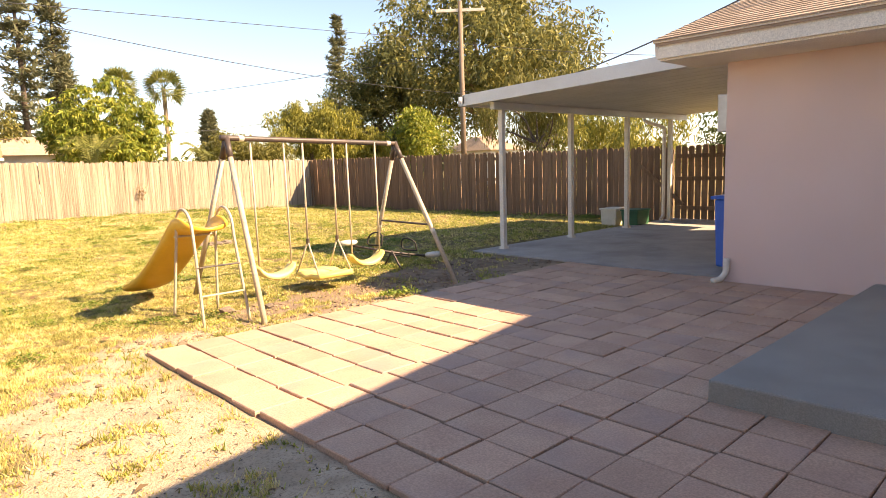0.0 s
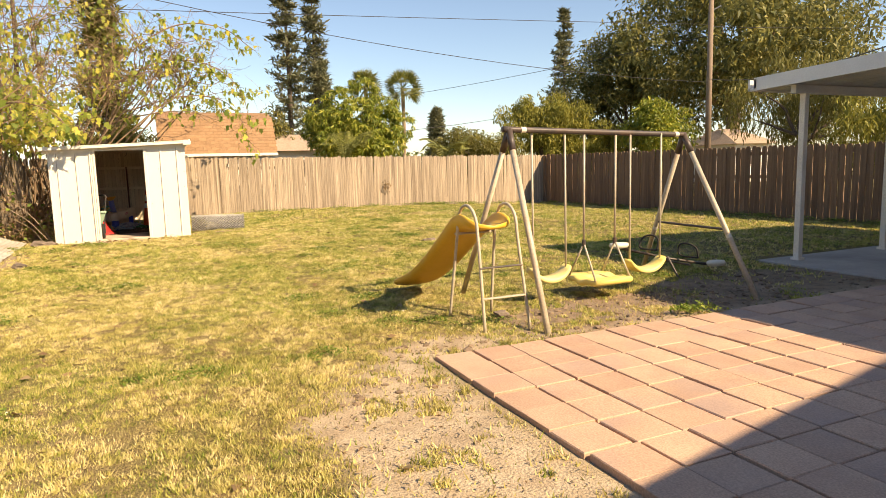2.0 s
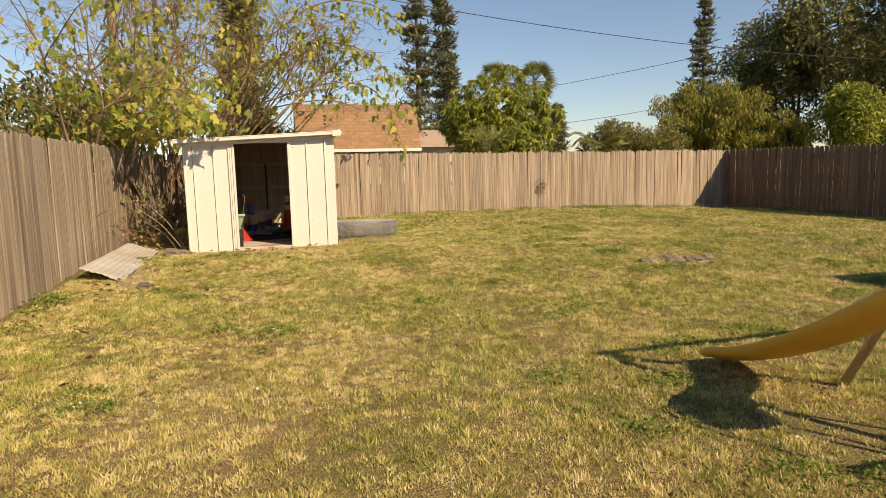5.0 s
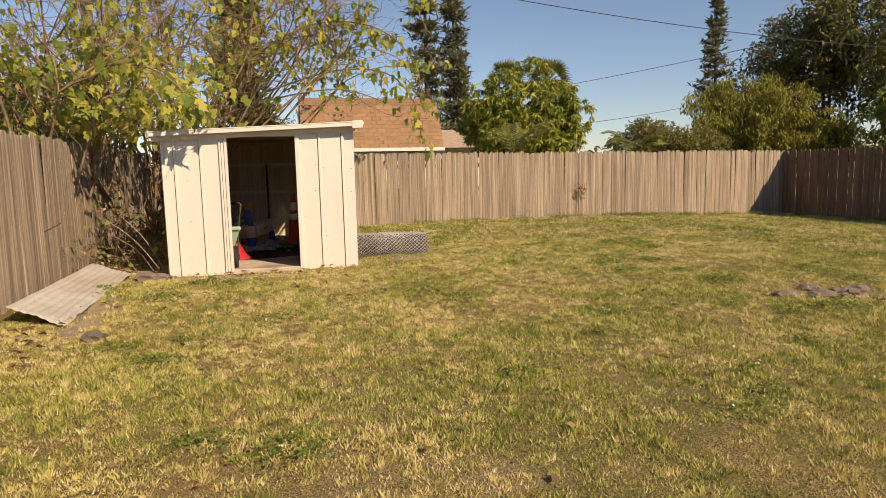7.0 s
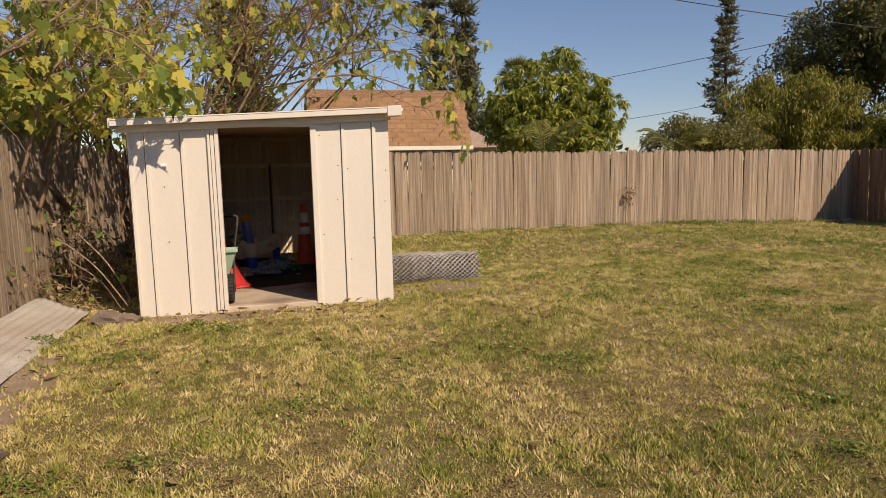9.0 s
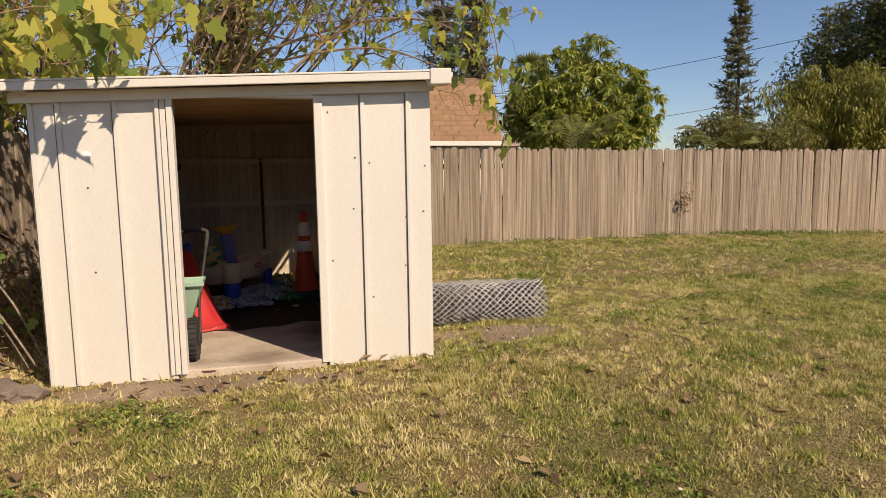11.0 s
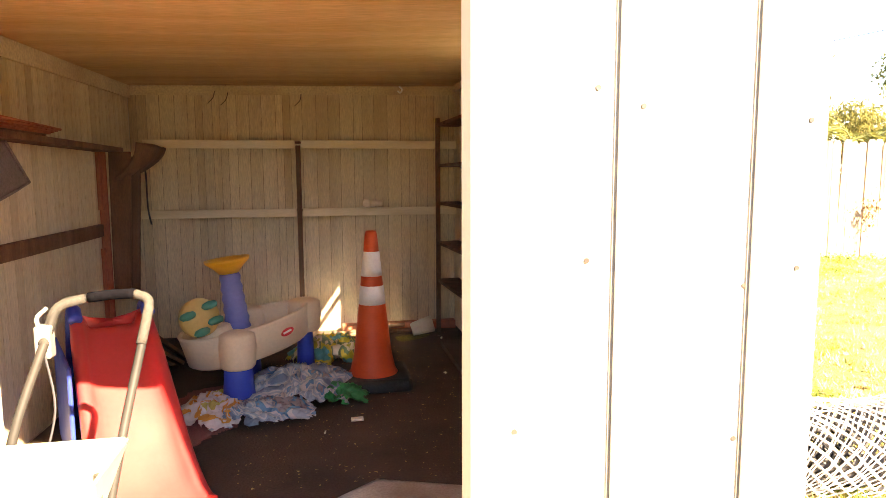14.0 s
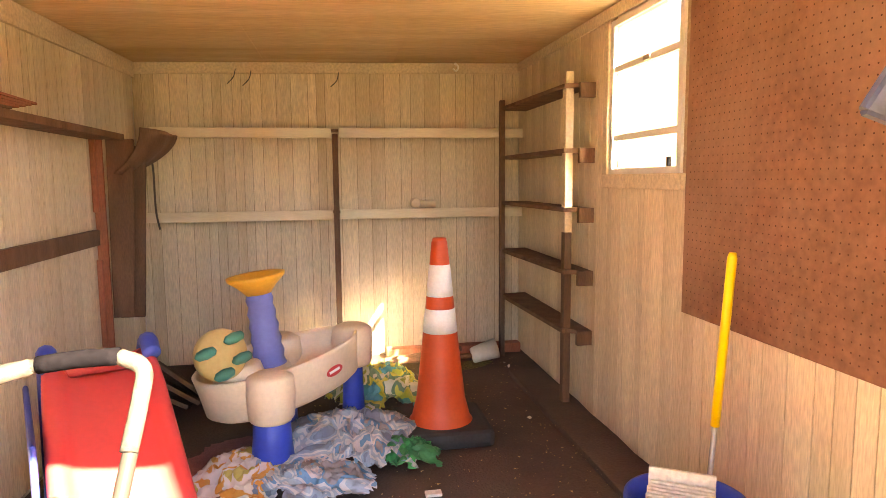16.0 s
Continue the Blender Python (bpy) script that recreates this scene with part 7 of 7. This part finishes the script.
build_far_house((6.6, 35.5, 0), 1.6, 1.5, 2.4, 0.9, "low white neighbouring house among trees")
build_far_house((33.0, 30.5, 0), 1.5, 2.0, 2.3, 1.0, "low white neighbouring house behind trees")


def build_hedge_line():
    """Far woods that close the horizon."""
    rng = np.random.default_rng(71)
    pts = []
    for k in range(260):
        a = rng.uniform(-0.9, 3.9)
        r = rng.uniform(62, 120)
        c = (r * math.cos(a), 8 + r * math.sin(a), rng.uniform(0.6, 2.4))
        s = rng.uniform(1.5, 3.2)
        v = rng.normal(size=(130, 3))
        v /= np.linalg.norm(v, axis=1)[:, None]
        pts.append(np.array(c) + v * (s, s, s * 0.75) * rng.uniform(0.5, 1, (130, 1)))
    P = np.concatenate(pts)
    P = P[P[:, 2] > 0]
    ob = part_mesh("far_woods", leaf_mesh("far_woods", P, 0.9, 0.5, 0.3, 1.0, rng), DARK_LEAF, None)
    tagged(ob, "distant line of dark green trees", "woods", kind="stuff")


build_hedge_line()


def build_utility_pole():
    u = thing("utility_pole", "weathered wooden utility pole with crossarm", "utility pole", (24.2, 23.8, 0))
    part("pole", T([(24.2, 23.8, 0), (24.2, 23.8, 9.7)], [0.15, 0.11], 12), POLE_WOOD, u, smooth=True)
    m = Matrix.Translation((24.2, 23.8, 9.25)) @ Matrix.Rotation(radians(-46), 4, "Z")
    part("crossarm", B(-1.25, 1.25, -0.06, 0.06, -0.07, 0.07, m=m), PAPER, u, "pale crossarm")
    for k in (-1.1, -0.5, 0.5, 1.1):
        part("insulator", lathe([(0.03, 0.06), (0.05, 0.1), (0.04, 0.14), (0.02, 0.17)], 10, m @ Vector((k, 0, 0))), BONE, u)
    part("transformer_bracket", T([(24.2, 23.8, 8.3), (24.5, 23.5, 8.5)], 0.03, 6), GALV, u)


build_utility_pole()


def wire_run(a, b, sag, r, label):
    A, Bq = Vector(a), Vector(b)
    pts = []
    for i in range(25):
        t = i / 24
        p = A.lerp(Bq, t)
        p.z -= sag * 4 * t * (1 - t)
        pts.append(p)
    solo("overhead_wire", tube(bmesh.new(), pts, r, 5), CABLE, label, "wire", group="overhead wires")


wire_run((24.2, 23.8, 7.7), (-30, 20.0, 4.6), 0.15, 0.011, "thin black overhead wire above the back fence")
wire_run((24.2, 23.8, 5.05), (-14, 23.4, 9.6), 1.15, 0.012, "thin black overhead wire above the back fence")
wire_run((24.2, 23.8, 9.3), (60, 70, 9.8), 1.0, 0.02, "thin black overhead wire beyond the pole")
wire_run((24.2, 23.8, 7.6), (52, 6, 8.0), 0.8, 0.014, "thin black overhead wire beyond the pole")
wire_run((24.2, 23.8, 7.2), (14, 70, 8.0), 0.5, 0.014, "thin black overhead wire beyond the pole")
wire_run((24.2, 23.8, 5.2), (9.2, 2.0, 4.0), 0.75, 0.016, "thick black service cable sagging towards the house")
wire_run((10.0, 46, 3.6), (40, 60, 7.5), 0.4, 0.02, "distant thin wire over the trees")

# ---- lawn, pavers and litter ----


def blades(n, seed, xr, yr, hmin, hmax, width, density, material, name, label, category):
    rng = np.random.default_rng(seed)
    k = n // 7
    cx, cy = rng.uniform(*xr, k), rng.uniform(*yr, k)
    who = rng.integers(0, k, n)
    tall = rng.uniform(0.6, 1.35, k)[who]
    hue = rng.random(k)[who]
    x, y = cx[who] + rng.normal(0, 0.014, n), cy[who] + rng.normal(0, 0.014, n)
    keep = rng.random(n) < density(x, y)
    keep &= ~((x > 1.5) & (y < 5.0)) & ~((x > 7.1) & (y < 7.05)) & ~((x > X0 - 0.02) & (x < X1 + 0.02) & (y > Y0 - 0.01) & (y < Y1))
    x, y, tall = x[keep], y[keep], tall[keep]
    n = len(x)
    z = gz(x, y) + 0.018 * (vnoise(x, y, 21, 0.45) - 0.5) + 0.05 * (vnoise(x, y, 22, 2.3) - 0.5) * ss(5.5, 8, y) - 0.012
    h = rng.uniform(hmin, hmax, n) * (0.35 + 0.4 * vnoise(x, y, 31, 0.5) + 0.5 * ss(0.25, 0.75, vnoise(x, y, 32, 0.07))) * tall
    a = rng.uniform(0, 2 * np.pi, n)
    lean = rng.uniform(0.15, 1.0, n) * h
    la = rng.uniform(0, 2 * np.pi, n)
    w = width * rng.uniform(0.7, 1.3, n)
    dx, dy = np.cos(a) * w, np.sin(a) * w
    co = np.stack([np.stack([x - dx, y - dy, z], 1), np.stack([x + dx, y + dy, z], 1), np.stack([x + np.cos(la) * lean, y + np.sin(la) * lean, z + h], 1)], 1).reshape(-1, 3)
    me = mesh_np(name, co, n, 3)
    speck = ss(0.32, 0.68, 0.5 * vnoise(x, y, 71, 0.035 + 0.5 * width) + 0.3 * vnoise(x, y, 73, 0.11) + 0.2 * vnoise(x, y, 72, 0.4))
    tone = 0.4 * hue[keep] + 0.6 * speck
    me.attributes.new("tone", "FLOAT", "POINT").data.foreach_set("value", np.repeat(tone, 3).astype(np.float32))
    ob = part_mesh(name, me, material, None)
    return tagged(ob, label, category, kind="stuff")


_open = lambda x, y: np.clip(1 - 1.1 * dirt_mask(x, y), 0.02 + 0.45 * ss(0.56, 0.72, 0.5 * vnoise(x, y, 44, 0.28) + 0.5 * vnoise(x, y, 45, 0.11)), 1)
_dry = lambda x, y: _open(x, y) * (1 - 0.55 * green_mask(x, y)) * (0.74 + 0.26 * ss(0.3, 0.6, vnoise(x, y, 41, 0.16)))
_lush = lambda x, y: _open(x, y) * 1.35 * green_mask(x, y) * (0.5 + 0.5 * ss(0.3, 0.6, vnoise(x, y, 42, 0.13)))
DRY_GRASS = "short dry yellow-green mown grass"
GREEN_GRASS = "fresh green grass and clover patches"
blades(1050000, 81, (-3.1, 4.6), (1.6, 9.0), 0.02, 0.042, 0.0047, _dry, BLADE, "grass", DRY_GRASS, "grass")
blades(1000000, 85, (-3.1, 7.0), (9.0, 17.0), 0.02, 0.044, 0.006, _dry, BLADE, "grass", DRY_GRASS, "grass")
blades(480000, 82, (-3.1, 13.4), (5.5, 21.7), 0.026, 0.055, 0.008, lambda x, y: _dry(x, y) * ((x > 4.4) & (y < 9) | (x > 6.9) | (y > 16.9)), BLADE, "grass", DRY_GRASS, "grass")
blades(480000, 83, (-3.1, 6.0), (1.6, 9.0), 0.022, 0.048, 0.0052, _lush, GREEN_BLADE, "grass", GREEN_GRASS, "grass")
blades(620000, 86, (-3.1, 7.0), (9.0, 17.0), 0.024, 0.05, 0.0063, _lush, GREEN_BLADE, "grass", GREEN_GRASS, "grass")
blades(360000, 84, (-3.1, 13.4), (5.5, 21.7), 0.032, 0.065, 0.0085, lambda x, y: _lush(x, y) * ((x > 5.8) & (y < 9) | (x > 6.9) | (y > 16.9)), GREEN_BLADE, "grass", GREEN_GRASS, "grass")


def build_weeds():
    """Tufts along the fence foot and in the bare soil."""
    rng = np.random.default_rng(91)
    spots = [(rng.uniform(-3.0, -2.8), rng.uniform(6, 12), 0.10) for _ in range(14)] + [(rng.uniform(2, 13), rng.uniform(21.4, 21.7), 0.12) for _ in range(40)]
    spots += [(rng.uniform(13.1, 13.5), rng.uniform(8, 21), 0.10) for _ in range(40)] + [(4.15, 5.08, 0.07), (4.3, 5.12, 0.06), (4.05, 5.15, 0.05)]
    P = []
    for x, y, s in spots:
        k = 60
        r = rng.normal(0, s, (k, 3)) * (1, 1, 0.3)
        P.append(np.array((x, y, float(gz(x, y)) + 0.03)) + np.abs(r) * (1, 1, 1) * np.sign(r) * (1, 1, 0) + np.abs(r) * (0, 0, 1))
    ob = part_mesh("weeds", leaf_mesh("weeds", np.concatenate(P), 0.05, 0.022, -0.3, 1.1, rng), CLOVER, None)
    tagged(ob, "small green weeds along the fence and bare soil", "weeds", kind="stuff")
    P, F = [], []
    tries = 0
    while len(P) < 150 and tries < 4000:
        tries += 1
        x, y = rng.uniform(-2.8, 9.0), rng.uniform(2.6, 21.0)
        if float(dirt_mask(np.array(x), np.array(y))) > 0.3 or (x > 1.3 and y < 5.3) or (X0 - 0.3 < x < X1 + 0.3 and y > Y0 - 0.3):
            continue
        if float(green_mask(np.array(x), np.array(y))) < rng.uniform(0.0, 0.55):
            continue
        s = rng.uniform(0.05, 0.13)
        k = int(4200 * s * s * 4) + 60
        q = rng.normal(0, s, (k, 2)) * (1.3, 0.8)
        px, py = x + q[:, 0], y + q[:, 1]
        P.append(np.stack([px, py, gz(px, py) + 0.012 + rng.uniform(0.0, 0.055, k) * np.exp(-(q ** 2).sum(1) / (2 * s * s))], 1))
        if rng.random() < 0.22:
            f = rng.integers(0, k, 9)
            F.append(np.stack([px[f], py[f], gz(px[f], py[f]) + 0.055], 1))
    ob = part_mesh("clover", leaf_mesh("clover", np.concatenate(P), 0.024, 0.017, 0.0, 0.9, rng), CLOVER, None)
    tagged(ob, "low dark green clover clumps in the lawn", "clover", kind="stuff")
    ob = part_mesh("clover_flowers", leaf_mesh("clover_flowers", np.concatenate(F), 0.015, 0.014, 0.0, 1.0, rng), BONE, None)
    tagged(ob, "tiny white clover flowers in the lawn", "flowers", kind="stuff")
    n = 3200
    x, y = rng.uniform(-3, 6, n), rng.uniform(2.5, 17, n)
    near = 2.0 * np.exp(-np.hypot((x - 1.2) / 1.0, (y - 15.4) / 0.5)) + np.exp(-np.hypot((x + 2.5) / 0.6, (y - 15) / 2.5)) + 1.6 * np.exp(-np.hypot((x + 2.75) / 0.3, (y - 12.3) / 0.5)) + 0.05 + 0.8 * np.exp(-np.hypot((x + 1.0) / 1.6, (y - 14.8) / 0.35))
    keep = (rng.random(n) < near) & ~((x > 1.5) & (y < 5)) & ~((x > X0) & (x < X1) & (y > Y0))
    x, y = x[keep], y[keep]
    c = np.stack([x, y, gz(x, y) + 0.02], 1)
    ob = part_mesh("fallen_leaves", leaf_mesh("fallen_leaves", c, 0.085, 0.05, 0.0, 0.5, rng), DRY_LEAF, None)
    tagged(ob, "scattered curled dry brown leaves on the grass", "leaves", kind="stuff")
    n = 16000
    x, y = rng.uniform(-3, 6.5, n), rng.uniform(1.6, 16, n)
    keep = ~((x > 1.5) & (y < 5.02)) & ~((x > X0) & (x < X1) & (y > Y0)) & (rng.random(n) < 0.25 + 0.75 * vnoise(x, y, 51, 0.4)) & (rng.random(n) < 0.35 + 0.65 * ss(0, 1.2, np.hypot(x - 1.0, y - 3.0)))
    x, y = x[keep], y[keep]
    c = np.stack([x, y, gz(x, y) + 0.008], 1)
    ob = part_mesh("thatch", leaf_mesh("thatch", c, 0.04, 0.012, 0.0, 0.35, rng), DRY_LEAF, None)
    tagged(ob, "dead brown thatch and leaf bits on the lawn", "thatch", kind="stuff")
    n = 260
    x, y = rng.uniform(-3, 12, n), rng.uniform(6, 21.5, n)
    keep = (green_mask(x, y) > 0.4)
    x, y = x[keep], y[keep]
    c = np.stack([x, y, gz(x, y) + 0.05], 1)
    ob = part_mesh("clover_flowers", leaf_mesh("clover_flowers", c, 0.022, 0.02, 0.0, 1.0, rng), BONE, None)
    tagged(ob, "tiny white clover flowers in the lawn", "flowers", kind="stuff")
    n = 5000
    x, y = rng.uniform(0.1, 6.5, n), rng.uniform(1.2, 6.6, n)
    keep = (dirt_mask(x, y) > 0.5) & ~((x > 1.5) & (y < 5.0))
    x, y = x[keep], y[keep]
    c = np.stack([x, y, gz(x, y) - 0.005], 1)
    ob = part_mesh("gravel", leaf_mesh("gravel", c, 0.016, 0.014, 0.0, 0.6, rng), STONE, None)
    tagged(ob, "small pebbles and crumbs in the bare soil", "gravel", kind="stuff")
    cl = bmesh.new()
    tries = 0
    made = 0
    while made < 420 and tries < 9000:
        tries += 1
        x, y = rng.uniform(0.2, 7.0), rng.uniform(4.4, 6.7)
        if (x > 1.45 and y < 5.06) or float(dirt_mask(np.array(x), np.array(y))) < 0.55:
            continue
        made += 1
        r = rng.uniform(0.008, 0.03) * (1.5 if rng.random() < 0.08 else 1)
        made_verts = bmesh.ops.create_icosphere(cl, subdivisions=1, radius=r)["verts"]
        for v in made_verts:
            k = 1 + rng.normal(0, 0.22)
            v.co = Vector((v.co.x * 1.25 * k + x, v.co.y * k + y, v.co.z * 0.6 * k + float(gz(x, y)) - 0.012))
    solo("soil_clods", cl, mat("brown soil clod", (0.27, 0.19, 0.13), (0.17, 0.12, 0.08), 9, 80, 0.95, 0.5, island=0.2), "brown lumps of dry soil under the swings", "soil", kind="stuff")


build_weeds()


def build_pavers():
    pave = tagged(new("pavement"), "patio of square terracotta pavers with open joints", "patio", kind="structure")
    kinds = []
    for w in range(4):
        bm = B(-0.1445, 0.1445, -0.1445, 0.1445, -0.045, 0.0)
        es = [e for e in bm.edges if all(v.co.z > -0.01 for v in e.verts)]
        bmesh.ops.bevel(bm, geom=es, offset=0.003 + 0.001 * w, segments=1, affect="EDGES")
        me = bpy.data.meshes.new("paver")
        bm.to_mesh(me)
        bm.free()
        me.materials.append(PAVER)
        kinds.append(me)
    for j in range(19):
        y = 5.02 - 0.2965 * (j + 0.5)
        sh = RNG.normal(0, 0.006)
        for i in range(20):
            x = 1.565 + 0.305 * (i + 0.5) + sh
            if x > 7.4 or (y < 1.62 and x > 3.2 and not (y > 1.47 + 0.1)) and x > 3.5:
                continue
            if (x > 6.86 and y < 3.0) or (x + 0.15 > 7.22 and y > 2.85):
                continue
            ob = new("paver", kinds[RNG.integers(4)])
            ob.parent = pave
            ob.location = (x + RNG.normal(0, 0.003), y + RNG.normal(0, 0.003), 0.006 + RNG.normal(0, 0.0025))
            ob.rotation_euler = (RNG.normal(0, 0.006), RNG.normal(0, 0.006), RNG.normal(0, 0.008) + RNG.integers(4) * math.pi / 2)

    # cut pieces along the house wall
    for j in range(7, 12):
        ob = new("paver", kinds[j % 4])
        ob.parent = pave
        ob.location, ob.scale = (6.818, 5.02 - 0.2965 * (j + 0.5), 0.006), (0.52, 1, 1)


build_pavers()
_j = B(1.62, 7.2, -0.55, 4.9, -0.05, -0.03)
tagged(part("joint_sand", _j, mat("dark joint sand", (0.035, 0.024, 0.018), (0.02, 0.015, 0.012), 9, 80, 0.95, 0.3), None), "dark sand in the paver joints", "sand", kind="structure")
